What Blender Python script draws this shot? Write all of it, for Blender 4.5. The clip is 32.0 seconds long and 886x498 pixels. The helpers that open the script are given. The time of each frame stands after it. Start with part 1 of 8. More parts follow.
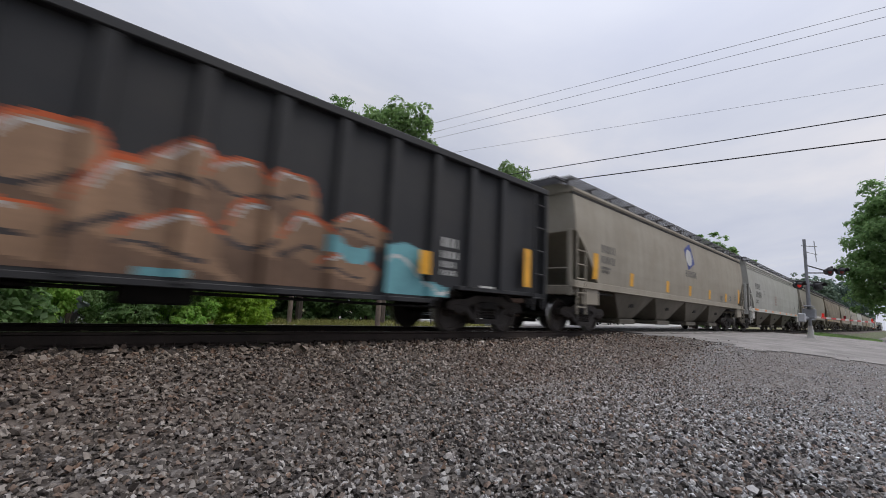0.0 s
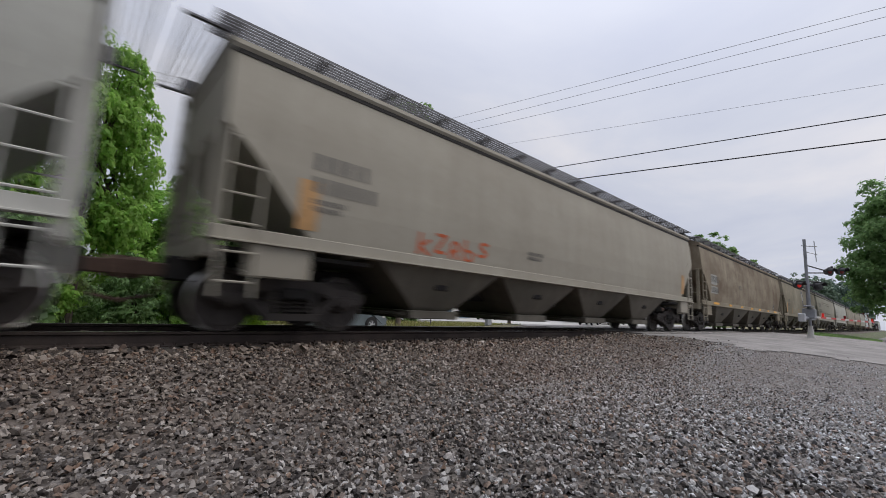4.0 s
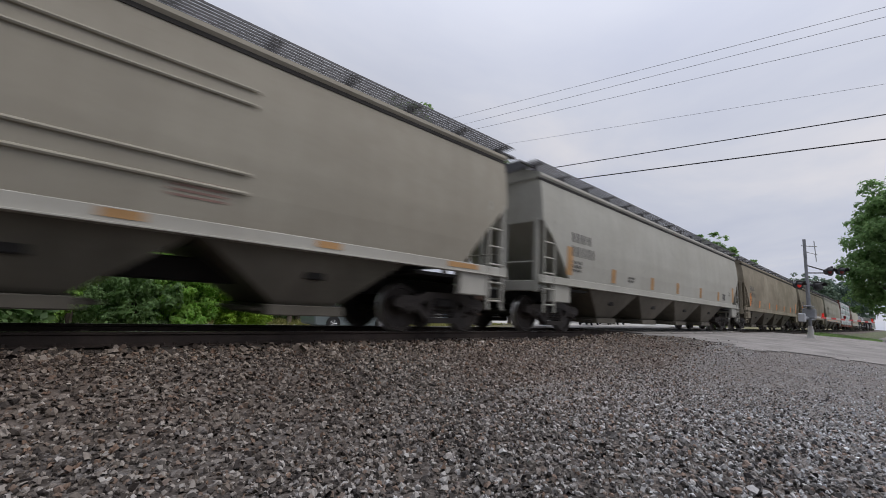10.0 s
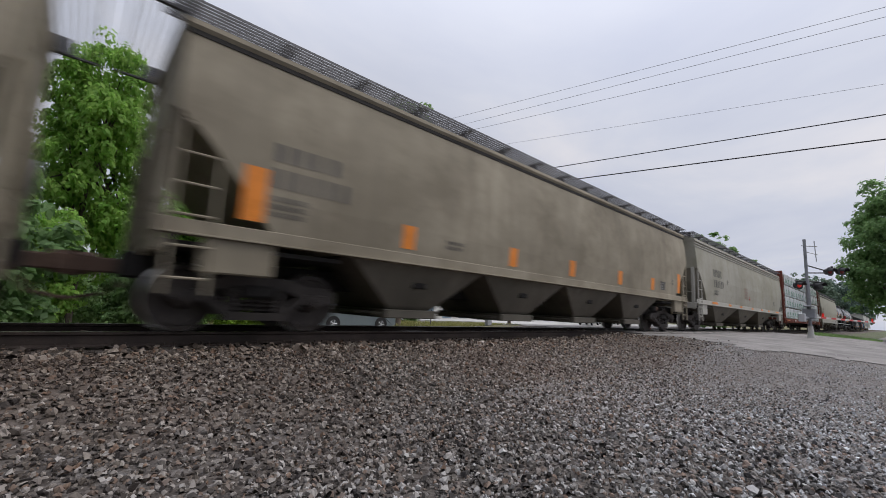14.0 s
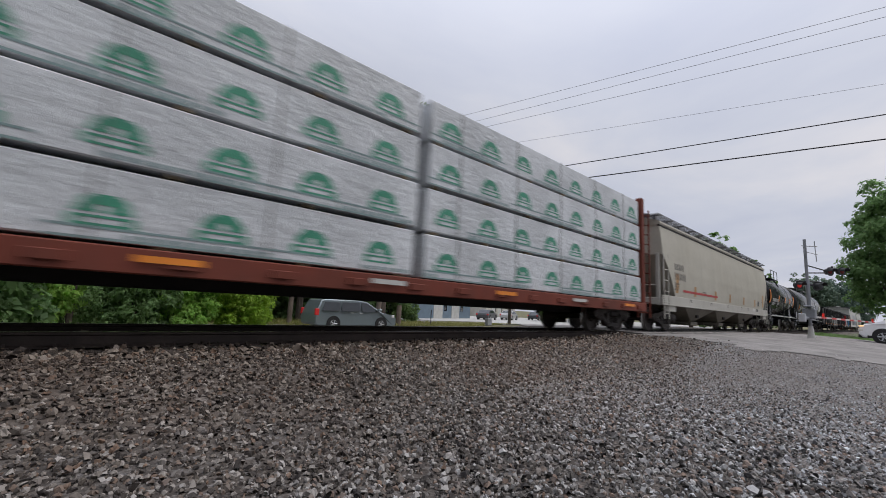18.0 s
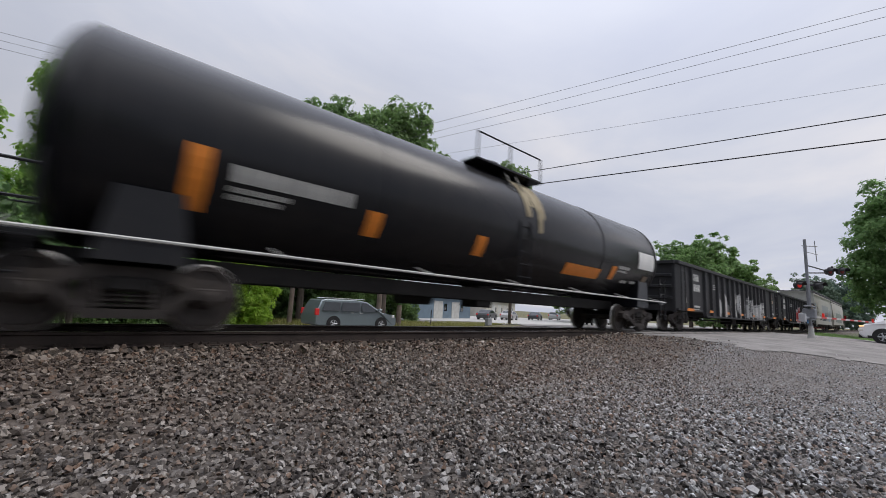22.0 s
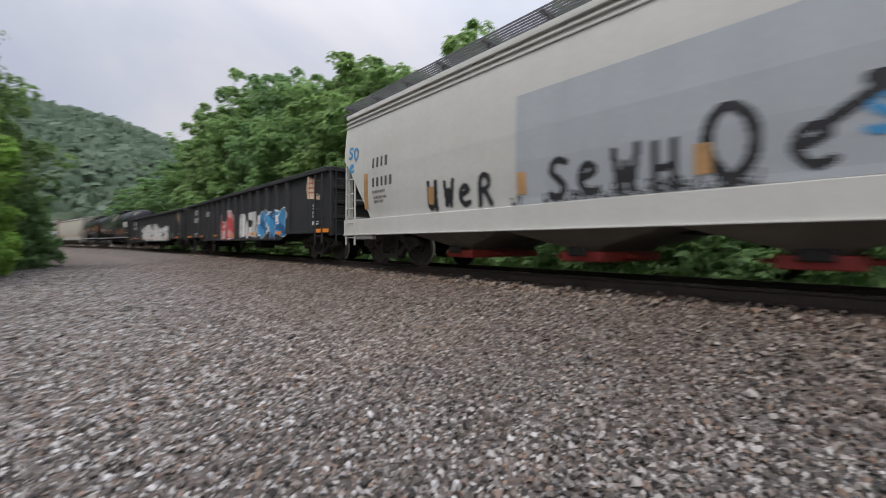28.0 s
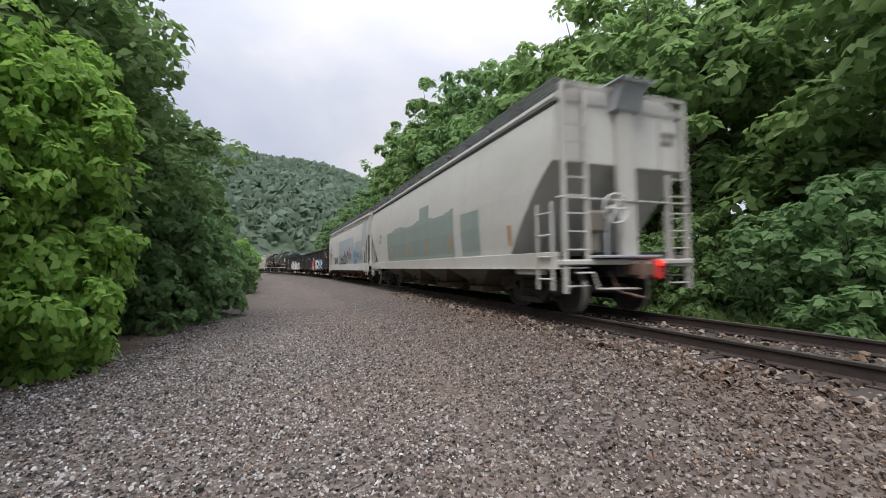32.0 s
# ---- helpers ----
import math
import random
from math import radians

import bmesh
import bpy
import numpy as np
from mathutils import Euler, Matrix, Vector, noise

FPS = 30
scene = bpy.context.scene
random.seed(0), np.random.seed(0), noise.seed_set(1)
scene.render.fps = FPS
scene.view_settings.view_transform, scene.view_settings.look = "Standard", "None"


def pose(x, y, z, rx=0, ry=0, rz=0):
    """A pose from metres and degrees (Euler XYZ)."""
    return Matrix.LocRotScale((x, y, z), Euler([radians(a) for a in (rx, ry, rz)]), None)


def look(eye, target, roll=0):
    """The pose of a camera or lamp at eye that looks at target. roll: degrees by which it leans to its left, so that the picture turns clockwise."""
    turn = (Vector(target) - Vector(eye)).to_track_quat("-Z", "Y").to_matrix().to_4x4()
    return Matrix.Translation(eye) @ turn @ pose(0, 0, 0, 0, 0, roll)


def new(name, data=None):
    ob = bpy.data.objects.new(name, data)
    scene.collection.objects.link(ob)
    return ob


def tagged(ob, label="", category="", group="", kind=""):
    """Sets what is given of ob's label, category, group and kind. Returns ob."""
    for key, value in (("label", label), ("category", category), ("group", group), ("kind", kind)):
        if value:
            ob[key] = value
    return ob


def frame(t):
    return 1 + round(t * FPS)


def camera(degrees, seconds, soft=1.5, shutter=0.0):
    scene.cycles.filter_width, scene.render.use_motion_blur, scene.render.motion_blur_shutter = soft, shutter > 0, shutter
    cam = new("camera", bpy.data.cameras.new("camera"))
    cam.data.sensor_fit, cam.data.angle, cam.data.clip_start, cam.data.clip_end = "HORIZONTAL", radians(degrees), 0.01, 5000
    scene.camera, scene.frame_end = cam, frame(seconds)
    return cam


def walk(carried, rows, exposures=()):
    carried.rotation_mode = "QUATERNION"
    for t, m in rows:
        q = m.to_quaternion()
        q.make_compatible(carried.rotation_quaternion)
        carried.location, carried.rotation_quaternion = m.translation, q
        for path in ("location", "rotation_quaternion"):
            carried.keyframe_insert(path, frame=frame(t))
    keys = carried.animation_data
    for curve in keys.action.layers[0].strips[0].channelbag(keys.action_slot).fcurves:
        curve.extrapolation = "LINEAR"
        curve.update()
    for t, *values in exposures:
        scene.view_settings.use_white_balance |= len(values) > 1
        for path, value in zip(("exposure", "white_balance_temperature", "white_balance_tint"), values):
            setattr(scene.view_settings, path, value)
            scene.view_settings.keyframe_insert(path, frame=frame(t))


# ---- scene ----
cam = camera(94.9, 32.0, soft=0.9, shutter=0.5)


def aim(x, y, z, yaw, pitch, roll):
    """A camera pose: yaw in degrees from +Y towards +X, pitch upwards, roll turns the picture clockwise."""
    a, p = radians(yaw), radians(pitch)
    way = Vector((math.sin(a) * math.cos(p), math.cos(a) * math.cos(p), math.sin(p)))
    return look((x, y, z), Vector((x, y, z)) + way, roll)


PATH = [
    (0.0, aim(0, 0, 0.515, 40.95, 8.07, 3.0)),
    (11.0, aim(0, 0, 0.515, 40.95, 8.07, 3.0)),
    (22.0, aim(0, 0, 0.515, 40.92, 8.07, 3.0)),
    (23.0, aim(0, 0, 0.515, 40.85, 8.05, 3.0)),
    (24.0, aim(0, 0, 0.515, 40.40, 8.05, 3.0)),
    (24.6, aim(0, 0, 0.515, 40.20, 8.05, 3.0)),
    (25.0, aim(0, 0, 0.515, 39.95, 8.0, 3.0)),
    (25.3, aim(0, 0, 0.515, 39.60, 8.0, 3.0)),
    (25.5, aim(0, 0, 0.515, 38.80, 7.9, 2.9)),
    (26.0, aim(-0.06, 0.02, 0.515, 31.0, 7.6, 2.6)),
    (26.5, aim(-0.24, 0.09, 0.51, 11.0, 7.2, 2.2)),
    (27.0, aim(-0.52, 0.20, 0.50, -14.0, 6.7, 1.6)),
    (27.5, aim(-0.74, 0.28, 0.49, -33.8, 6.0, 1.0)),
    (28.0, aim(-0.80, 0.30, 0.49, -49.3, -0.43, 0.45)),
    (28.5, aim(-0.80, 0.30, 0.49, -60.5, -0.7, 0.2)),
    (29.0, aim(-0.80, 0.30, 0.49, -71.3, -0.8, 0.0)),
    (29.5, aim(-0.80, 0.30, 0.49, -73.4, -0.75, 0.0)),
    (30.0, aim(-0.80, 0.31, 0.49, -72.1, -0.5, 0.06)),
    (30.5, aim(-2.7, 0.38, 0.53, -70.2, 1.5, -0.3)),
    (30.85, aim(-4.45, 0.53, 0.58, -69.2, 2.9, -0.7)),
    (31.0, aim(-4.75, 0.56, 0.59, -69.1, 3.0, -0.75)),
    (31.15, aim(-5.2, 0.60, 0.61, -69.6, 2.9, -0.8)),
    (31.4, aim(-7.8, 0.95, 0.75, -71.5, 2.4, -1.0)),
    (31.75, aim(-12.1, 1.33, 0.94, -71.9, 2.4, -0.85)),
    (32.0, aim(-12.4, 1.37, 0.95, -72.0, 2.4, -0.8)),
]
walk(cam, PATH, [(0.0, -0.46), (8.0, -0.46), (9.0, -0.56), (10.2, -0.56), (11.5, -0.48), (14.5, -0.48), (16.8, -0.56), (18.2, -0.56), (19.4, -0.46), (25.3, -0.46), (27.5, -0.05), (29.0, 0.06), (30.2, 0.06), (31.0, -0.10), (31.3, -0.04), (32.0, 0.24)])

# ---- sky and sun: a bright overcast evening ----
SUN_HEIGHT, SUN_TURN = 58.0, 128.0


def build_world():
    w = bpy.data.worlds.new("overcast_sky")
    scene.world = w
    w.use_nodes = True
    n, l = w.node_tree.nodes, w.node_tree.links
    n.clear()
    out = n.new("ShaderNodeOutputWorld")
    bg = n.new("ShaderNodeBackground")
    sky = n.new("ShaderNodeTexSky")
    sky.sky_type, sky.sun_disc = "NISHITA", False
    sky.sun_elevation, sky.sun_rotation = radians(SUN_HEIGHT), radians(SUN_TURN)
    sky.dust_density = 4.0
    dim = n.new("ShaderNodeVectorMath")
    dim.operation = "SCALE"
    dim.inputs["Scale"].default_value = 0.10
    l.new(sky.outputs[0], dim.inputs[0])
    co = n.new("ShaderNodeTexCoord")
    sep = n.new("ShaderNodeSeparateXYZ")
    l.new(co.outputs["Generated"], sep.inputs[0])
    # cloud sheets, flattened towards the horizon
    zz = n.new("ShaderNodeMath"); zz.operation = "MAXIMUM"; zz.inputs[1].default_value = 0.0
    l.new(sep.outputs["Z"], zz.inputs[0])
    den = n.new("ShaderNodeMath"); den.operation = "ADD"; den.inputs[1].default_value = 0.16
    l.new(zz.outputs[0], den.inputs[0])
    dx = n.new("ShaderNodeMath"); dx.operation = "DIVIDE"
    dy = n.new("ShaderNodeMath"); dy.operation = "DIVIDE"
    l.new(sep.outputs["X"], dx.inputs[0]); l.new(den.outputs[0], dx.inputs[1])
    l.new(sep.outputs["Y"], dy.inputs[0]); l.new(den.outputs[0], dy.inputs[1])
    comb = n.new("ShaderNodeCombineXYZ")
    l.new(dx.outputs[0], comb.inputs[0]); l.new(dy.outputs[0], comb.inputs[1])
    noi = n.new("ShaderNodeTexNoise")
    noi.inputs["Scale"].default_value = 0.75
    noi.inputs["Detail"].default_value = 6.0
    noi.inputs["Roughness"].default_value = 0.55
    noi.inputs["Distortion"].default_value = 0.4
    l.new(comb.outputs[0], noi.inputs["Vector"])
    ramp = n.new("ShaderNodeValToRGB")
    e = ramp.color_ramp.elements
    e[0].position, e[0].color = 0.30, (0.50, 0.535, 0.66, 1)
    e[1].position, e[1].color = 0.72, (0.78, 0.76, 0.79, 1)
    m = e.new(0.5); m.color = (0.60, 0.625, 0.72, 1)
    l.new(noi.outputs["Fac"], ramp.inputs[0])
    # overcast: brighter towards the zenith
    pw = n.new("ShaderNodeMath"); pw.operation = "POWER"; pw.inputs[1].default_value = 3.4
    l.new(zz.outputs[0], pw.inputs[0])
    lum = n.new("ShaderNodeMath"); lum.operation = "MULTIPLY_ADD"
    lum.inputs[1].default_value, lum.inputs[2].default_value = 3.4, 1.17
    l.new(pw.outputs[0], lum.inputs[0])
    # the cloud breaks towards the east, with a pale pinkish light
    ex = n.new("ShaderNodeMapRange"); ex.inputs[1].default_value, ex.inputs[2].default_value = 0.45, 1.0
    ex.inputs[3].default_value, ex.inputs[4].default_value = 0.0, 0.30
    l.new(sep.outputs["X"], ex.inputs[0])
    # and thickens towards the west
    we = n.new("ShaderNodeMapRange"); we.inputs[1].default_value, we.inputs[2].default_value = 0.1, -0.9
    we.inputs[3].default_value, we.inputs[4].default_value = 0.0, -0.24
    l.new(sep.outputs["X"], we.inputs[0])
    both = n.new("ShaderNodeMath"); both.operation = "ADD"
    l.new(ex.outputs[0], both.inputs[0]); l.new(we.outputs[0], both.inputs[1])
    east = n.new("ShaderNodeMath"); east.operation = "ADD"
    l.new(lum.outputs[0], east.inputs[0]); l.new(both.outputs[0], east.inputs[1])
    sc = n.new("ShaderNodeVectorMath"); sc.operation = "SCALE"
    l.new(ramp.outputs[0], sc.inputs[0]); l.new(east.outputs[0], sc.inputs["Scale"])
    mix = n.new("ShaderNodeMix"); mix.data_type = "RGBA"
    mix.inputs[0].default_value = 0.93
    l.new(dim.outputs[0], mix.inputs[6]); l.new(sc.outputs[0], mix.inputs[7])
    l.new(mix.outputs[2], bg.inputs[0])
    bg.inputs[1].default_value = 1.0
    l.new(bg.outputs[0], out.inputs[0])


build_world()
sun_data = bpy.data.lights.new("sun", "SUN")
sun_data.energy, sun_data.angle, sun_data.color = 1.95, radians(32), (1.0, 0.95, 0.88)
sun = new("sun", sun_data)
# the sky's sun_rotation turns clockwise from +Y
sa, se = radians(SUN_TURN), radians(SUN_HEIGHT)
sun.matrix_world = look(Vector((math.sin(sa) * math.cos(se), math.cos(sa) * math.cos(se), math.sin(se))) * 60, (0, 0, 0))

# ---- materials ----
def _nodes(name):
    m = bpy.data.materials.new(name)
    m.use_nodes = True
    n, l = m.node_tree.nodes, m.node_tree.links
    return m, n, l, n["Principled BSDF"]


def _mixc(n, l, fac, a, b, mode="MIX"):
    x = n.new("ShaderNodeMix"); x.data_type = "RGBA"; x.blend_type = mode
    for sock, v in ((x.inputs[0], fac), (x.inputs[6], a), (x.inputs[7], b)):
        if isinstance(v, (int, float)):
            sock.default_value = v
        elif isinstance(v, tuple):
            sock.default_value = (*v, 1) if len(v) == 3 else v
        else:
            l.new(v, sock)
    return x.outputs[2]


def _noise(n, l, vec, scale, detail=4.0, rough=0.6, lo=0.35, hi=0.65):
    t = n.new("ShaderNodeTexNoise")
    t.inputs["Scale"].default_value, t.inputs["Detail"].default_value, t.inputs["Roughness"].default_value = scale, detail, rough
    if vec is not None:
        l.new(vec, t.inputs["Vector"])
    r = n.new("ShaderNodeMapRange")
    r.inputs[1].default_value, r.inputs[2].default_value = lo, hi
    l.new(t.outputs["Fac"], r.inputs[0])
    return r.outputs[0]


def _coords(n, l, scale=(1, 1, 1), shift=0.0, kind="Object"):
    c = n.new("ShaderNodeTexCoord")
    mp = n.new("ShaderNodeMapping")
    mp.inputs["Scale"].default_value = scale
    mp.inputs["Location"].default_value = (shift, shift * 0.7, shift * 1.3)
    l.new(c.outputs[kind], mp.inputs[0])
    return mp.outputs[0]


def _bump(n, l, b, height, strength=0.3, dist=0.02):
    x = n.new("ShaderNodeBump")
    x.inputs["Strength"].default_value, x.inputs["Distance"].default_value = strength, dist
    l.new(height, x.inputs["Height"])
    l.new(x.outputs[0], b.inputs["Normal"])


def plain(name, col, rough=0.6, metal=0.0, var=0.18, scale=6.0, bump=0.15, spec=0.4):
    """A surface with mottling at two scales and a fine relief."""
    m, n, l, b = _nodes(name)
    v = _coords(n, l, shift=len(name) * 1.7)
    big, fine = _noise(n, l, v, scale * 0.3, 3), _noise(n, l, v, scale * 4, 4)
    dark = tuple(c * (1 - var) for c in col)
    light = tuple(min(1, c * (1 + var)) for c in col)
    c = _mixc(n, l, big, dark, light)
    c = _mixc(n, l, fine, c, _mixc(n, l, 0.5, c, dark))
    l.new(c, b.inputs["Base Color"])
    b.inputs["Roughness"].default_value, b.inputs["Metallic"].default_value = rough, metal
    b.inputs["Specular IOR Level"].default_value = spec
    if bump:
        _bump(n, l, b, fine, bump, 0.01)
    return m


def wagon_paint(name, col, stain=(0.10, 0.07, 0.05), amount=0.5, seed=0.0, streak=(0.16, 0.14, 0.12), rough=0.6, bump=0.2, lo=0.42, hi=0.72, spec=0.12):
    """Weathered wagon paint: blotches, rain streaks that run down, rust and dust."""
    m, n, l, b = _nodes(name)
    v = _coords(n, l, shift=seed)
    vs = _coords(n, l, scale=(2.4, 2.4, 0.22), shift=seed + 3)
    v2 = _coords(n, l, scale=(0.55, 1, 0.8), shift=seed + 9)
    blotch = _noise(n, l, v2, 0.9, 5, 0.65, lo, hi)
    runs = _noise(n, l, vs, 1.3, 5, 0.7, 0.45, 0.8)
    fine = _noise(n, l, v, 9.0, 5, 0.7, 0.3, 0.75)
    pits = _noise(n, l, v, 5.0, 6, 0.75, 0.62, 0.74)
    k = n.new("ShaderNodeMath"); k.operation = "MULTIPLY"; k.inputs[1].default_value = amount
    l.new(blotch, k.inputs[0])
    c = _mixc(n, l, k.outputs[0], col, stain)
    k2 = n.new("ShaderNodeMath"); k2.operation = "MULTIPLY"; k2.inputs[1].default_value = min(1, amount * 0.9)
    l.new(runs, k2.inputs[0])
    c = _mixc(n, l, k2.outputs[0], c, streak)
    # broad upright bands of dust between the side posts
    vb = _coords(n, l, scale=(1.0, 1.0, 0.07), shift=seed + 17)
    kb = n.new("ShaderNodeMath"); kb.operation = "MULTIPLY"; kb.inputs[1].default_value = min(1, amount * 0.8)
    l.new(_noise(n, l, vb, 1.1, 3, 0.55, 0.45, 0.70), kb.inputs[0])
    c = _mixc(n, l, kb.outputs[0], c, tuple(x * 0.6 + y * 0.2 for x, y in zip(col, stain)))
    k3 = n.new("ShaderNodeMath"); k3.operation = "MULTIPLY"; k3.inputs[1].default_value = 0.22
    l.new(fine, k3.inputs[0])
    c = _mixc(n, l, k3.outputs[0], c, tuple(x * 0.6 for x in col))
    k4 = n.new("ShaderNodeMath"); k4.operation = "MULTIPLY"; k4.inputs[1].default_value = amount * 0.5
    l.new(pits, k4.inputs[0])
    c = _mixc(n, l, k4.outputs[0], c, (0.09, 0.045, 0.025))
    l.new(c, b.inputs["Base Color"])
    b.inputs["Roughness"].default_value = rough
    b.inputs["Specular IOR Level"].default_value = spec
    wave = _noise(n, l, _coords(n, l, scale=(0.9, 1, 0.9), shift=seed + 5), 1.1, 2, 0.5, 0.2, 0.8)
    _bump(n, l, b, wave, bump, 0.05)
    return m


def glow(name, col, strength):
    m, n, l, b = _nodes(name)
    b.inputs["Base Color"].default_value = (*col, 1)
    b.inputs["Emission Color"].default_value = (*col, 1)
    b.inputs["Emission Strength"].default_value = strength
    return m


def glass(name, tint=(0.02, 0.025, 0.03)):
    m, n, l, b = _nodes(name)
    b.inputs["Base Color"].default_value = (*tint, 1)
    b.inputs["Roughness"].default_value = 0.05
    b.inputs["Specular IOR Level"].default_value = 0.8
    return m


def stone_mat(name):
    """Crushed stone, each piece its own grey, rustier towards the rails."""
    m, n, l, b = _nodes(name)
    g = n.new("ShaderNodeNewGeometry")
    ramp = n.new("ShaderNodeValToRGB")
    e = ramp.color_ramp.elements
    e[0].position, e[0].color = 0.0, (0.012, 0.012, 0.014, 1)
    e[1].position, e[1].color = 1.0, (0.55, 0.54, 0.52, 1)
    for p, c in ((0.22, (0.052, 0.047, 0.042)), (0.44, (0.185, 0.165, 0.144)), (0.57, (0.215, 0.155, 0.12)), (0.61, (0.25, 0.165, 0.115)), (0.65, (0.225, 0.22, 0.22)), (0.72, (0.31, 0.285, 0.258)), (0.92, (0.42, 0.398, 0.37))):
        x = e.new(p); x.color = (*c, 1)
    l.new(g.outputs["Random Per Island"], ramp.inputs[0])
    sep = n.new("ShaderNodeSeparateXYZ")
    l.new(g.outputs["Position"], sep.inputs[0])
    mr = n.new("ShaderNodeMapRange")
    mr.inputs[1].default_value, mr.inputs[2].default_value = 1.0, 5.2
    l.new(sep.outputs["Y"], mr.inputs[0])
    v = _coords(n, l)
    patch = _noise(n, l, v, 0.7, 4, 0.6, 0.3, 0.7)
    k = n.new("ShaderNodeMath"); k.operation = "MULTIPLY"
    l.new(mr.outputs[0], k.inputs[0]); l.new(patch, k.inputs[1])
    k2 = n.new("ShaderNodeMath"); k2.operation = "MULTIPLY_ADD"; k2.inputs[1].default_value = 0.85; k2.inputs[2].default_value = 0.12
    l.new(k.outputs[0], k2.inputs[0])
    c = _mixc(n, l, k2.outputs[0], ramp.outputs[0], _mixc(n, l, 0.6, ramp.outputs[0], (0.08, 0.05, 0.036)))
    # paler road gravel has been spread towards the crossing
    mx = n.new("ShaderNodeMapRange")
    mx.inputs[1].default_value, mx.inputs[2].default_value = 2.5, 6.0
    l.new(sep.outputs["X"], mx.inputs[0])
    c = _mixc(n, l, mx.outputs[0], c, (1.62, 1.68, 1.76), "MULTIPLY")
    c = _mixc(n, l, mr.outputs[0], _mixc(n, l, 1.0, c, (1.0, 1.04, 1.10), "MULTIPLY"), _mixc(n, l, 1.0, c, (0.80, 0.71, 0.63), "MULTIPLY"))
    # and along the lane beside the trees
    mw = n.new("ShaderNodeMapRange")
    mw.inputs[1].default_value, mw.inputs[2].default_value = -1.5, -4.5
    l.new(sep.outputs["X"], mw.inputs[0])
    c = _mixc(n, l, mw.outputs[0], c, (1.21, 1.18, 1.16), "MULTIPLY")
    fine = _noise(n, l, v, 60, 4, 0.7, 0.3, 0.7)
    c = _mixc(n, l, fine, c, _mixc(n, l, 0.35, c, (0.06, 0.055, 0.05)))
    l.new(c, b.inputs["Base Color"])
    b.inputs["Roughness"].default_value = 0.75
    b.inputs["Specular IOR Level"].default_value = 0.35
    _bump(n, l, b, fine, 0.4, 0.004)
    return m


def ground_mat(name, cell, cols, rust=0.0, bump=0.8):
    """Gravel too fine or far to lay stone by stone: cells of different greys with relief."""
    m, n, l, b = _nodes(name)
    v = _coords(n, l)
    vo = n.new("ShaderNodeTexVoronoi")
    vo.inputs["Scale"].default_value = cell
    l.new(v, vo.inputs["Vector"])
    sep = n.new("ShaderNodeSeparateColor")
    l.new(vo.outputs["Color"], sep.inputs[0])
    ramp = n.new("ShaderNodeValToRGB")
    e = ramp.color_ramp.elements
    e[0].position, e[0].color = 0.0, (*cols[0], 1)
    e[1].position, e[1].color = 1.0, (*cols[-1], 1)
    for i, c in enumerate(cols[1:-1]):
        x = e.new((i + 1) / (len(cols) - 1)); x.color = (*c, 1)
    l.new(sep.outputs[0], ramp.inputs[0])
    big = _noise(n, l, v, 0.35, 5, 0.6, 0.3, 0.7)
    mid = _noise(n, l, v, 2.2, 5, 0.6, 0.35, 0.7)
    speck = _noise(n, l, v, cell * 2.2, 3, 0.7, 0.42, 0.62)
    c = _mixc(n, l, speck, _mixc(n, l, 0.7, ramp.outputs[0], (0.03, 0.028, 0.026)), ramp.outputs[0])
    c = _mixc(n, l, mid, c, _mixc(n, l, 0.5, c, (0.09, 0.08, 0.07)))
    c = _mixc(n, l, big, c, _mixc(n, l, 0.35 + rust, c, (0.15, 0.105, 0.08)))
    l.new(c, b.inputs["Base Color"])
    b.inputs["Roughness"].default_value = 0.8
    b.inputs["Specular IOR Level"].default_value = 0.3
    _bump(n, l, b, vo.outputs["Distance"], bump, 0.03)
    return m


def leaf_mat(name, a, b_, trans=0.35):
    m, n, l, b = _nodes(name)
    g = n.new("ShaderNodeNewGeometry")
    info = n.new("ShaderNodeObjectInfo")
    c = _mixc(n, l, g.outputs["Random Per Island"], a, b_)
    v = _coords(n, l)
    big = _noise(n, l, v, 0.5, 3, 0.6, 0.35, 0.65)
    c = _mixc(n, l, big, c, _mixc(n, l, 0.35, c, tuple(x * 0.6 for x in a)))
    c = _mixc(n, l, info.outputs["Random"], c, _mixc(n, l, 0.3, c, (0.20, 0.25, 0.05)))
    l.new(c, b.inputs["Base Color"])
    b.inputs["Roughness"].default_value = 0.55
    b.inputs["Specular IOR Level"].default_value = 0.3
    t = n.new("ShaderNodeBsdfTranslucent")
    l.new(c, t.inputs[0])
    mx = n.new("ShaderNodeMixShader")
    mx.inputs[0].default_value = trans
    l.new(b.outputs[0], mx.inputs[1]); l.new(t.outputs[0], mx.inputs[2])
    l.new(mx.outputs[0], n["Material Output"].inputs[0])
    return m


M_BLACK = wagon_paint("gondola_black_paint", (0.026, 0.027, 0.031), (0.05, 0.045, 0.04), 0.5, 1, (0.045, 0.045, 0.045), spec=0.35)
M_TANK = wagon_paint("tank_black_paint", (0.012, 0.013, 0.016), (0.035, 0.03, 0.028), 0.4, 7, (0.03, 0.028, 0.026), 0.24, 0.03, spec=0.26)
M_STEEL = plain("truck_cast_steel", (0.046, 0.038, 0.034), 0.7, 0.0, 0.35, 8)
M_RUSTY = plain("truck_rusty_steel", (0.12, 0.075, 0.055), 0.75, 0.0, 0.35, 8)
M_WHEEL = plain("wheel_steel", (0.06, 0.05, 0.045), 0.6, 0.3, 0.3, 8)
M_TREAD = plain("wheel_tread_bright", (0.55, 0.54, 0.52), 0.3, 0.9, 0.1, 8)
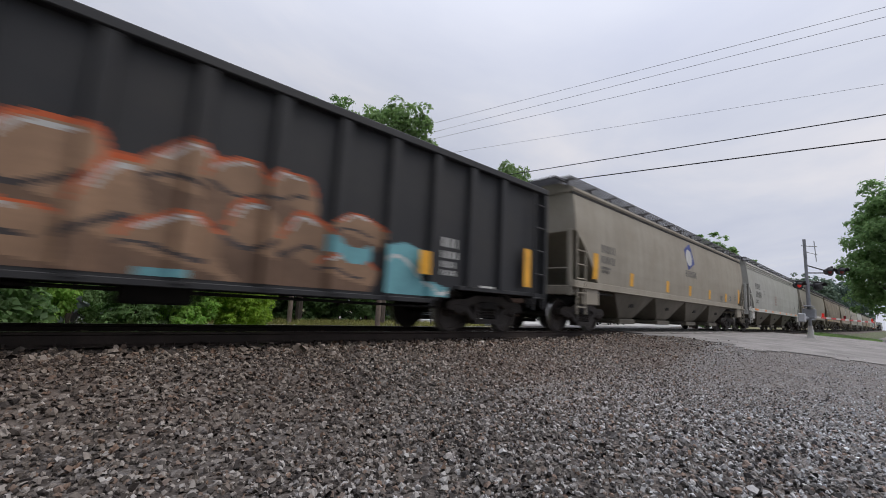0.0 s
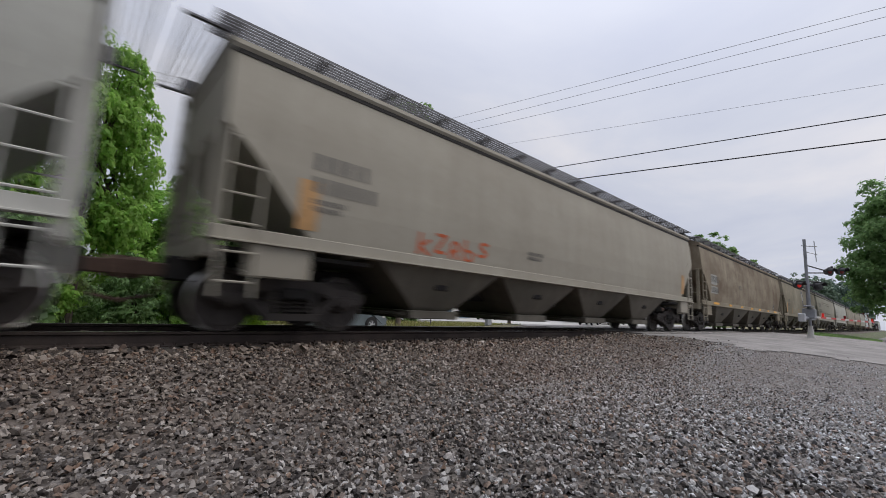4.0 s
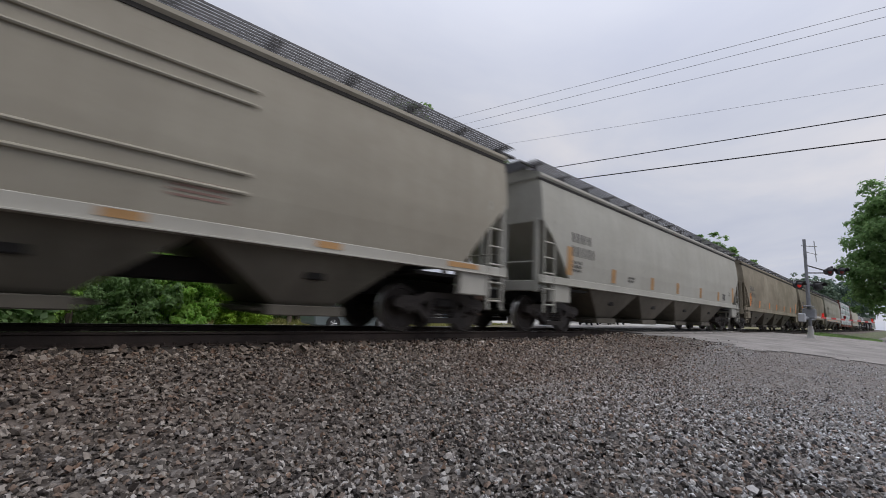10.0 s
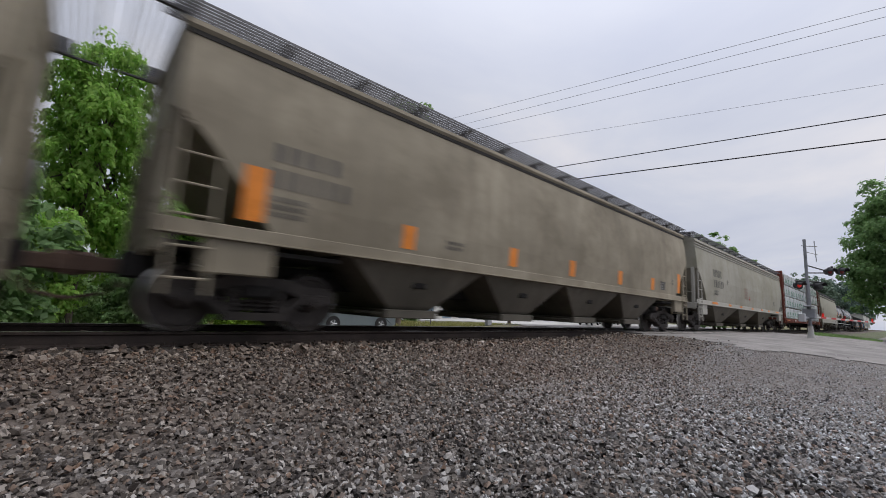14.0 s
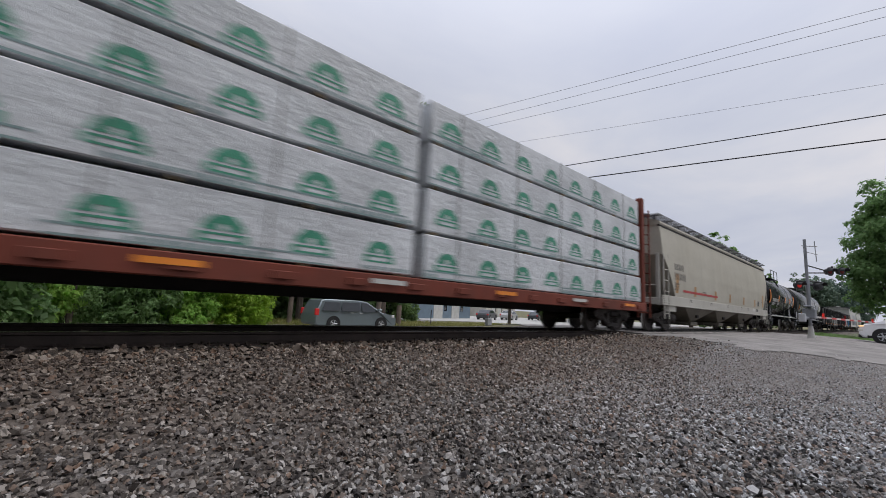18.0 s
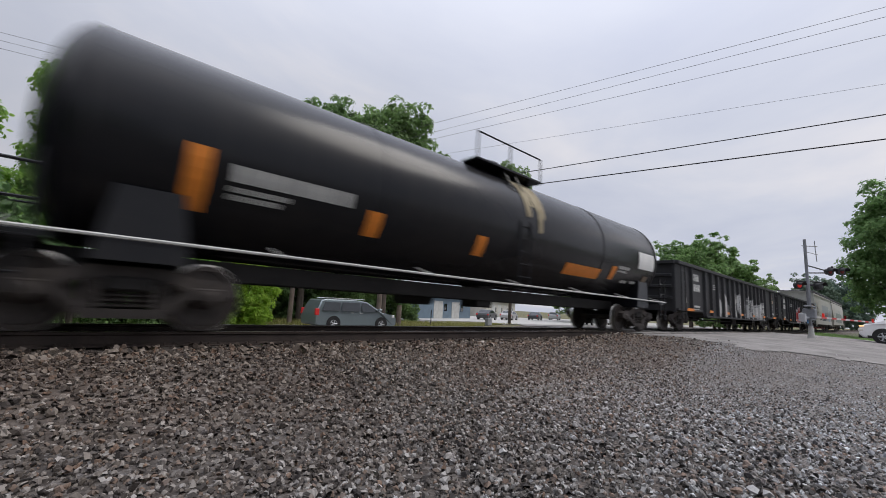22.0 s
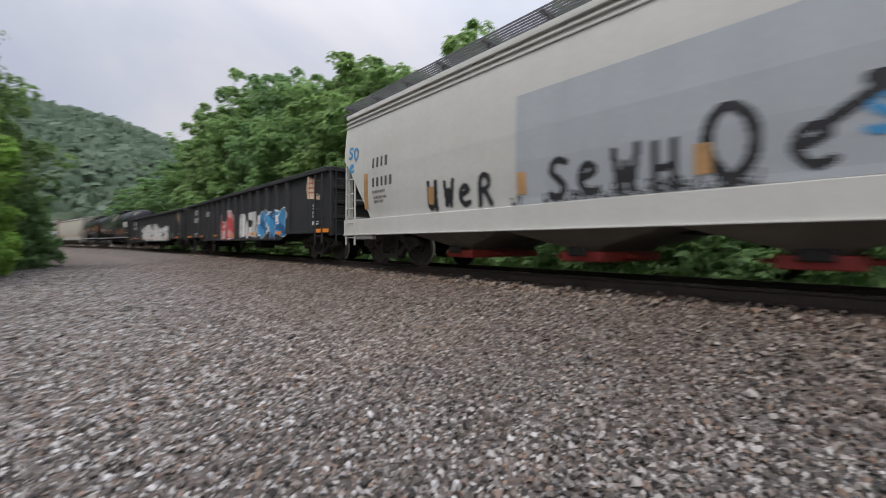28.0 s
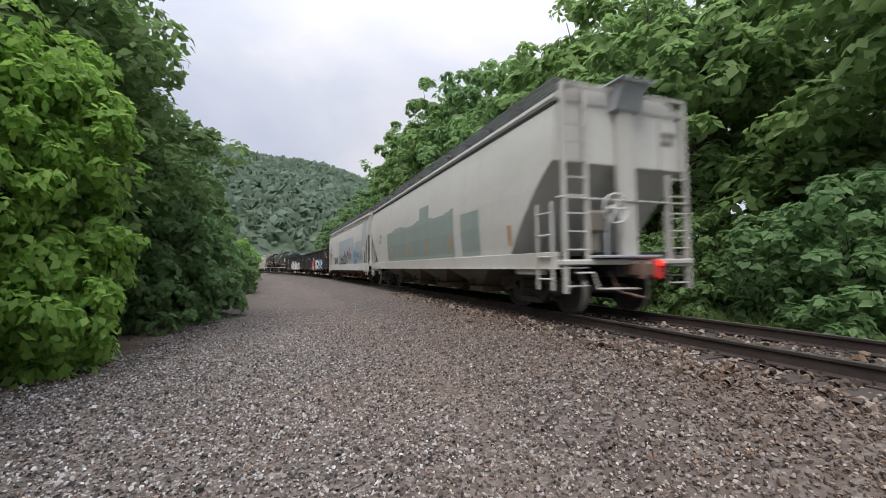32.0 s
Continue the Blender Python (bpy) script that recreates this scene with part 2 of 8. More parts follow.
# grime of the underframe; also colours the shade strips under the hopper eaves
M_DARK = plain("underframe_grime", (0.022, 0.020, 0.019), 0.8, 0.0, 0.3, 5)
M_RAIL = plain("rail_side_rust", (0.042, 0.030, 0.025), 0.75, 0.1, 0.3, 10)
M_RAILTOP = plain("rail_head_polished", (0.42, 0.41, 0.40), 0.28, 0.9, 0.1, 12, 0.05)
M_TIE = plain("tie_creosote_wood", (0.045, 0.037, 0.031), 0.85, 0.0, 0.3, 5, 0.4)
M_YELLOW = plain("yellow_reflector", (0.72, 0.36, 0.03), 0.45, 0.0, 0.15, 10, 0.05)
M_ORANGE = plain("orange_reflector", (0.75, 0.24, 0.03), 0.45, 0.0, 0.15, 10, 0.05)
M_WHITE = plain("white_paint", (0.72, 0.72, 0.70), 0.55, 0.0, 0.1, 6, 0.05)
M_GREYW = plain("weathered_white_paint", (0.52, 0.52, 0.50), 0.55, 0.0, 0.15, 6, 0.05)
M_INK = plain("dark_lettering_paint", (0.085, 0.08, 0.075), 0.6, 0.0, 0.2, 6, 0.0)
M_GALV = plain("galvanised_steel", (0.42, 0.43, 0.45), 0.5, 0.5, 0.15, 10, 0.05)
M_GRATE = plain("running_board_grating", (0.13, 0.13, 0.14), 0.6, 0.3, 0.2, 10, 0.05)
M_MAST = plain("signal_mast_grey", (0.24, 0.25, 0.27), 0.55, 0.2, 0.2, 8, 0.05)
M_ALU = plain("aluminium_paint", (0.50, 0.51, 0.53), 0.45, 0.3, 0.12, 8, 0.05)
M_RED = plain("red_paint", (0.55, 0.03, 0.03), 0.5, 0.0, 0.15, 8, 0.05)
M_GATERED = plain("outlet_gate_red_paint", (0.34, 0.045, 0.035), 0.6, 0.0, 0.3, 8, 0.1)
M_RUBBER = plain("tyre_rubber", (0.022, 0.022, 0.023), 0.8, 0.0, 0.2, 20)
M_GLASS = glass("dark_car_glass")
M_STONE = stone_mat("crushed_stone")
M_GRAVEL = ground_mat("gravel_sheet", 24, ((0.02, 0.02, 0.022), (0.06, 0.056, 0.053), (0.12, 0.108, 0.10), (0.22, 0.215, 0.215)), 0.0)
M_PALEGRAVEL = ground_mat("pale_gravel_sheet", 26, ((0.13, 0.13, 0.135), (0.22, 0.215, 0.215), (0.29, 0.28, 0.275), (0.40, 0.395, 0.39)), 0.0)
M_BROWNGRAVEL = ground_mat("brown_gravel_sheet", 20, ((0.03, 0.025, 0.022), (0.09, 0.077, 0.064), (0.17, 0.145, 0.123), (0.34, 0.31, 0.28)), 0.3)
M_BALLAST = ground_mat("ballast_sheet", 15, ((0.025, 0.021, 0.019), (0.06, 0.051, 0.045), (0.11, 0.096, 0.086), (0.24, 0.225, 0.21)), 0.15)
M_ASPHALT = plain("worn_asphalt", (0.225, 0.21, 0.20), 0.9, 0.0, 0.32, 3, 0.5)
M_CONCRETE = plain("concrete", (0.42, 0.41, 0.39), 0.85, 0.0, 0.15, 5, 0.3)
M_DIRT = plain("brown_dirt", (0.12, 0.085, 0.06), 0.95, 0.0, 0.35, 3, 0.6)
M_WOOD = plain("pole_wood", (0.16, 0.125, 0.10), 0.85, 0.0, 0.3, 6, 0.3)
M_BARK = plain("bark", (0.085, 0.068, 0.055), 0.9, 0.0, 0.35, 6, 0.5)
M_GRASS = ground_mat("dry_grass_sheet", 30, ((0.10, 0.12, 0.03), (0.19, 0.20, 0.05), (0.26, 0.24, 0.08)), 0.0, 0.5)
M_GREEN = ground_mat("green_grass_sheet", 30, ((0.05, 0.09, 0.02), (0.09, 0.15, 0.03), (0.13, 0.18, 0.05)), 0.0, 0.5)
M_LEAF = leaf_mat("tree_leaves", (0.15, 0.27, 0.10), (0.28, 0.43, 0.17), 0.6)
M_LEAF_DARK = leaf_mat("dark_tree_leaves", (0.13, 0.235, 0.10), (0.25, 0.40, 0.165), 0.6)
M_LEAF_LIGHT = leaf_mat("light_shrub_leaves", (0.23, 0.46, 0.09), (0.43, 0.64, 0.16), 0.65)
# green paled towards blue-grey: the distance haze is mixed into this colour
M_LEAF_FAR = leaf_mat("haze_tinted_hillside_leaves", (0.15, 0.215, 0.185), (0.185, 0.26, 0.22), 0.5)
M_LEAF_YELLOW = leaf_mat("yellow_green_leaves", (0.25, 0.44, 0.05), (0.46, 0.64, 0.10), 0.65)
# far trees: haze is put into the leaf colour here too
M_LEAF_HAZE = leaf_mat("haze_tinted_distant_leaves", (0.13, 0.20, 0.18), (0.17, 0.25, 0.22))
M_STRAW = leaf_mat("dry_grass_blades", (0.20, 0.22, 0.05), (0.42, 0.36, 0.16))
M_RUSTGRASS = leaf_mat("dead_rusty_grass", (0.22, 0.085, 0.03), (0.36, 0.15, 0.06))

# ---- mesh helpers ----
def link(name, data, parent=None, m=None):
    ob = new(name, data)
    if parent is not None:
        ob.parent = parent
    if m is not None:
        ob.matrix_basis = m
    return ob


def finish(me, smooth=True, angle=32):
    if smooth:
        me.polygons.foreach_set("use_smooth", [True] * len(me.polygons))
        me.set_sharp_from_angle(angle=radians(angle))
    me.update()


def part(name, bm, material, parent=None, label="", smooth=True, m=None):
    """Links a bmesh as one mesh object under a thing or a part."""
    me = bpy.data.meshes.new(name)
    bmesh.ops.recalc_face_normals(bm, faces=bm.faces)
    bm.to_mesh(me)
    bm.free()
    for x in material if isinstance(material, (list, tuple)) else (material,):
        me.materials.append(x)
    finish(me, smooth)
    ob = link(name, me, parent, m)
    if label:
        ob["label"] = label
    return ob


def thing(name, m, label, category, group="", kind=""):
    ob = link(name, None, None, m)
    ob.empty_display_size = 0.3
    return tagged(ob, label, category, group, kind)


def box(bm, x0, x1, y0, y1, z0, z1, mat=0, bevel=0.0):
    if bevel:
        b = min(bevel, (x1 - x0) * 0.45, (y1 - y0) * 0.45, (z1 - z0) * 0.45)
        t = bmesh.new()
        r = bmesh.ops.create_cube(t, size=1)
        bmesh.ops.transform(t, matrix=Matrix.Translation(((x0 + x1) / 2, (y0 + y1) / 2, (z0 + z1) / 2)) @ Matrix.Diagonal((x1 - x0, y1 - y0, z1 - z0, 1)), verts=t.verts)
        bmesh.ops.bevel(t, geom=t.edges[:], offset=b, segments=1, affect="EDGES")
        join(bm, t, mat)
        return
    vs = [bm.verts.new((x, y, z)) for z in (z0, z1) for y in (y0, y1) for x in (x0, x1)]
    for q in ((0, 2, 3, 1), (4, 5, 7, 6), (0, 1, 5, 4), (2, 6, 7, 3), (0, 4, 6, 2), (1, 3, 7, 5)):
        bm.faces.new([vs[i] for i in q]).material_index = mat


def join(bm, t, mat=None, m=None):
    """Adds the mesh t to bm and frees t."""
    t.verts.index_update()
    vs = [bm.verts.new(m @ v.co if m is not None else v.co) for v in t.verts]
    for f in t.faces:
        g = bm.faces.new([vs[v.index] for v in f.verts])
        g.material_index = f.material_index if mat is None else mat
    t.free()


def rod(bm, p, q, r, seg=8, r2=None, mat=0, caps=True):
    """A round bar from p to q."""
    p, q = Vector(p), Vector(q)
    d = (q - p).normalized()
    a = d.orthogonal().normalized()
    b = d.cross(a)
    r2 = r if r2 is None else r2
    rings = []
    for c, rr in ((p, r), (q, r2)):
        rings.append([bm.verts.new(c + (a * math.cos(t) + b * math.sin(t)) * rr) for t in (2 * math.pi * i / seg for i in range(seg))])
    for i in range(seg):
        j = (i + 1) % seg
        bm.faces.new((rings[0][i], rings[0][j], rings[1][j], rings[1][i])).material_index = mat
    if caps:
        bm.faces.new(rings[0][::-1]).material_index = mat
        bm.faces.new(rings[1]).material_index = mat


def bar(bm, pts, r, seg=6, mat=0):
    for a, b in zip(pts, pts[1:]):
        rod(bm, a, b, r, seg, mat=mat)


def lathe(bm, prof, seg=24, axis="y", centre=(0, 0, 0), mat=0, mats=None):
    """Turns a profile of (radius, along) round an axis through centre."""
    c = Vector(centre)
    rings = []
    for r, h in prof:
        ring = []
        for i in range(seg):
            t = 2 * math.pi * i / seg
            u, v = r * math.cos(t), r * math.sin(t)
            p = {"y": (u, h, v), "z": (u, v, h), "x": (h, u, v)}[axis]
            ring.append(bm.verts.new(c + Vector(p)))
        rings.append(ring)
    for k in range(len(rings) - 1):
        for i in range(seg):
            j = (i + 1) % seg
            f = bm.faces.new((rings[k][i], rings[k][j], rings[k + 1][j], rings[k + 1][i]))
            f.material_index = mats[k] if mats else mat
    for ring in (rings[0], rings[-1]):
        bm.faces.new(ring).material_index = mats[0] if mats else mat


def plate(bm, outline, y0, y1, mat=0):
    """A flat plate in the x-z plane with that outline, from y0 to y1."""
    a = [bm.verts.new((x, y0, z)) for x, z in outline]
    b = [bm.verts.new((x, y1, z)) for x, z in outline]
    bm.faces.new(a).material_index = mat
    bm.faces.new(b[::-1]).material_index = mat
    n = len(a)
    for i in range(n):
        j = (i + 1) % n
        bm.faces.new((a[i], b[i], b[j], a[j])).material_index = mat


def loft(bm, rings, mat=0, closed=True, caps=True):
    """Skins rings of equal length."""
    vr = [[bm.verts.new(p) for p in r] for r in rings]
    n = len(vr[0])
    for a, b in zip(vr, vr[1:]):
        for i in range(n if closed else n - 1):
            j = (i + 1) % n
            bm.faces.new((a[i], a[j], b[j], b[i])).material_index = mat
    if caps and closed:
        bm.faces.new(vr[0][::-1]).material_index = mat
        bm.faces.new(vr[-1]).material_index = mat
    return vr


def raw(name, verts, faces, material, parent=None, m=None, smooth=False, mats=None):
    """A mesh object straight from computed vertices and faces."""
    me = bpy.data.meshes.new(name)
    verts = np.asarray(verts, np.float32)
    faces = np.asarray(faces, np.int32)
    k = faces.shape[1]
    me.vertices.add(len(verts)); me.vertices.foreach_set("co", verts.ravel())
    me.loops.add(faces.size); me.loops.foreach_set("vertex_index", faces.ravel())
    me.polygons.add(len(faces))
    me.polygons.foreach_set("loop_start", np.arange(0, faces.size, k, dtype=np.int32))
    me.polygons.foreach_set("loop_total", np.full(len(faces), k, np.int32))
    for x in material if isinstance(material, (list, tuple)) else (material,):
        me.materials.append(x)
    if mats is not None:
        me.polygons.foreach_set("material_index", np.asarray(mats, np.int32))
    me.update(calc_edges=True)
    me.validate()
    if smooth:
        finish(me)
    else:
        me.polygons.foreach_set("use_smooth", [False] * len(me.polygons))
    return link(name, me, parent, m)


# ---- the line of the track: straight on the right, a gentle bend on the left ----
TRACK_Y, BEND = 7.23, 500.0
HEADING = radians(0.9376)                 # of the straight stretch
S_BEND = -BEND * HEADING                  # where the bend begins
BEND_AT = Vector((-math.sin(HEADING) * BEND, TRACK_Y - BEND + math.cos(HEADING) * BEND, 0))
ALONG, ACROSS = Vector((math.cos(HEADING), math.sin(HEADING), 0)), Vector((-math.sin(HEADING), math.cos(HEADING), 0))


def track(s, off=0.0):
    """Place and heading at s along the track; off metres towards the camera's side."""
    if s >= S_BEND:
        return BEND_AT + ALONG * (s - S_BEND) - ACROSS * off, HEADING
    a = -s / BEND
    r = BEND - off
    return Vector((-math.sin(a) * r, TRACK_Y - BEND + math.cos(a) * r, 0)), a


def track_coords(x, y):
    """s and offset of a point of the plan (arrays)."""
    x, y = np.asarray(x, float), np.asarray(y, float)
    dx, dy = -x, y - (TRACK_Y - BEND)
    u, v = x - BEND_AT.x, y - BEND_AT.y
    straight = u * ALONG.x + v * ALONG.y >= 0
    s = np.where(straight, S_BEND + u * ALONG.x + v * ALONG.y, -BEND * np.arctan2(dx, dy))
    off = np.where(straight, -(u * ACROSS.x + v * ACROSS.y), BEND - np.hypot(dx, dy))
    return s, off


def smooth01(v):
    v = np.clip(v, 0, 1)
    return v * v * (3 - 2 * v)


def ground_z(x, y):
    """Height of the ground over the plan; the rail tops are at 0."""
    x, y = np.asarray(x, float), np.asarray(y, float)
    s, off = track_coords(x, y)
    near = -0.21 - 0.43 * smooth01((off - 1.75) / 2.6)
    # the crossing: the road climbs to the rails
    cross = smooth01((x - 9.5) / 5.0) * (1 - smooth01((x - 35.0) / 6.0))
    near = near * (1 - cross) + cross * (-0.06 - 0.40 * smooth01((off - 3.0) / 9.0))
    right = smooth01((x - 35) / 8.0)
    near = np.where(off > 1.75, near * (1 - right) + right * (-0.22 - 0.33 * smooth01((off - 1.75) / 4)), near)
    # the wooded bank left of the gravel
    bank = smooth01((off - 10.5) / 3.0) * (1 - smooth01((x + 4) / 6.0))
    near = near + bank * 0.25 + 2.2 * smooth01((off - 14) / 14.0) * (1 - smooth01((x + 4) / 6.0))
    far = -0.21 - 0.84 * smooth01((-off - 1.75) / 3.2)
    far = far * (1 - cross) + cross * (-0.06 - 0.99 * smooth01((-off - 3.0) / 9.0))
    wood = smooth01((-x - 12) / 20.0)
    far = far * (1 - wood) + wood * (-0.21 - 0.5 * smooth01((-off - 1.75) / 2.5) + 4.0 * smooth01((-off - 9) / 25))
    return np.where(off >= 0, near, far)


def ground_at(x, y):
    return float(ground_z(x, y))

# ---- rolling stock ----
MESHES = {}
WHEELSETS = []
CARS = []          # (car, place of its middle along the track at the start)
WHEEL_R = 0.457


def shared(key, build, mats, smooth=True):
    """A mesh built once and then shared between alike parts."""
    if key not in MESHES:
        bm = bmesh.new()
        build(bm)
        bmesh.ops.recalc_face_normals(bm, faces=bm.faces)
        me = bpy.data.meshes.new(key)
        bm.to_mesh(me)
        bm.free()
        for x in mats:
            me.materials.append(x)
        finish(me, smooth)
        MESHES[key] = me
    return MESHES[key]


def _side_frame(bm):
    # one cast frame: arched top member, two pedestals, window with the spring nest
    top = [(-1.22, 0.50), (-1.22, 0.62), (-1.05, 0.70), (-0.70, 0.70), (-0.42, 0.80), (0.42, 0.80), (0.70, 0.70), (1.05, 0.70), (1.22, 0.62), (1.22, 0.50)]
    plate(bm, top + [(1.10, 0.46), (0.72, 0.48), (0.46, 0.62), (-0.46, 0.62), (-0.72, 0.48), (-1.10, 0.46)], -0.09, 0.09)
    plate(bm, [(-0.75, 0.50), (-0.62, 0.56), (-0.30, 0.27), (-0.42, 0.20)], -0.08, 0.08)
    plate(bm, [(0.75, 0.50), (0.62, 0.56), (0.30, 0.27), (0.42, 0.20)], -0.08, 0.08)
    plate(bm, [(-0.44, 0.18), (-0.44, 0.29), (0.44, 0.29), (0.44, 0.18)], -0.12, 0.12)
    box(bm, -0.40, -0.28, -0.09, 0.09, 0.27, 0.66, 0, 0.01)
    box(bm, 0.28, 0.40, -0.09, 0.09, 0.27, 0.66, 0, 0.01)
    for x in (-0.889, 0.889):
        box(bm, x - 0.17, x + 0.17, -0.11, 0.10, 0.40, 0.60, 0, 0.03)


def _spring(bm):
    prof = []
    for k in range(5):
        z = 0.30 + k * 0.062
        prof += [(0.055, z), (0.085, z + 0.016), (0.085, z + 0.034), (0.055, z + 0.05)]
    lathe(bm, prof, 10, "z")


def _bolster(bm):
    box(bm, -0.24, 0.24, -1.12, 1.12, 0.50, 0.68, 0, 0.03)
    lathe(bm, [(0.30, 0.68), (0.30, 0.80)], 16, "z")
    bar(bm, [(-0.6, -0.6, 0.42), (-0.6, 0.6, 0.42)], 0.04)
    bar(bm, [(0.6, -0.6, 0.42), (0.6, 0.6, 0.42)], 0.04)


def _wheelset(bm):
    for s in (-1, 1):
        prof = [(0.10, 0.69), (0.13, 0.70), (0.36, 0.725), (0.39, 0.70), (WHEEL_R + 0.025, 0.69), (WHEEL_R + 0.025, 0.715),
                (WHEEL_R, 0.73), (WHEEL_R - 0.006, 0.825), (0.385, 0.83), (0.37, 0.795), (0.16, 0.775), (0.13, 0.83), (0.09, 0.84)]
        lathe(bm, [(r, s * h) for r, h in prof], 32, "y", mats=[0, 0, 0, 0, 0, 1, 1, 0, 0, 0, 0, 0])
    lathe(bm, [(0.085, -0.72), (0.085, 0.72)], 12, "y")
    for s in (-1, 1):
        # bearing end cap with three bolts
        lathe(bm, [(0.075, s * 0.83), (0.075, s * 1.02), (0.105, s * 1.02), (0.105, s * 1.12), (0.07, s * 1.14)], 14, "y")
        for k in range(3):
            a = 2.1 * k
            rod(bm, (0.05 * math.cos(a), s * 1.13, 0.05 * math.sin(a)), (0.05 * math.cos(a), s * 1.165, 0.05 * math.sin(a)), 0.018, 6)


def truck(car, x, steel=None):
    steel = steel or M_STEEL
    key = steel.name
    t = link("truck", shared("truck_bolster" + key, _bolster, [M_DARK]), car, pose(x, 0, 0))
    for s in (-1, 1):
        link("side_frame", shared("side_frame" + key, _side_frame, [steel]), t, pose(0, s * 1.0, 0))
        for dx in (-0.19, 0.0, 0.19):
            link("spring", shared("spring", _spring, [M_STEEL]), t, pose(dx, s * 1.0, 0))
    for s in (-1, 1):
        w = link("wheelset", shared("wheelset" + key, _wheelset, [M_WHEEL if steel is M_STEEL else M_RUSTY, M_TREAD]), t, pose(s * 0.889, 0, WHEEL_R))
        WHEELSETS.append((w, s * 0.889))
    return t


def _coupler(bm):
    box(bm, -0.75, 0.0, -0.10, 0.10, 0.74, 0.94, 0, 0.02)
    box(bm, -0.02, 0.26, -0.16, 0.14, 0.70, 0.99, 0, 0.05)
    rod(bm, (0.2, -0.1, 0.68), (0.2, -0.1, 1.0), 0.06)
    bar(bm, [(-0.4, -0.3, 0.80), (-0.1, -0.35, 0.45), (0.3, -0.2, 0.36)], 0.025)


def couplers(car, L):
    for s in (-1, 1):
        link("coupler", shared("coupler", _coupler, [M_RUSTY]), car, pose(s * (L / 2 - 0.25), 0, 0, 0, 0, 0 if s > 0 else 180))


def ladder_bm(bm, x, y, z0, z1, w=0.42, n=5, along="x", r=0.018, out=0.06):
    """Rungs between two stiles."""
    d = (w / 2, 0, 0) if along == "x" else (0, w / 2, 0)
    for s in (-1, 1):
        box(bm, x + s * d[0] - 0.02, x + s * d[0] + 0.02, y + s * d[1] - 0.02, y + s * d[1] + 0.02, z0, z1)
    for k in range(n):
        z = z0 + (k + 0.5) * (z1 - z0) / n
        rod(bm, (x - d[0], y - d[1], z), (x + d[0], y + d[1], z), r, 6)


def patch(car, name, x0, x1, z0, z1, y, mat, label=""):
    bm = bmesh.new()
    box(bm, x0, x1, y - 0.004, y, z0, z1)
    return part(name, bm, mat, car, label, smooth=False)


HOP_PROFILE = ((1.30, 1.548), (1.48, 1.565), (1.85, 1.592), (2.35, 1.60), (2.95, 1.575), (3.45, 1.53), (3.80, 1.47))


def side_y(z, top):
    """Half width of a hopper's side at height z."""
    k = (top - 1.30) / 2.65
    zs = [1.30 + (p[0] - 1.30) * k for p in HOP_PROFILE]
    return float(np.interp(z, zs, [p[1] for p in HOP_PROFILE]))


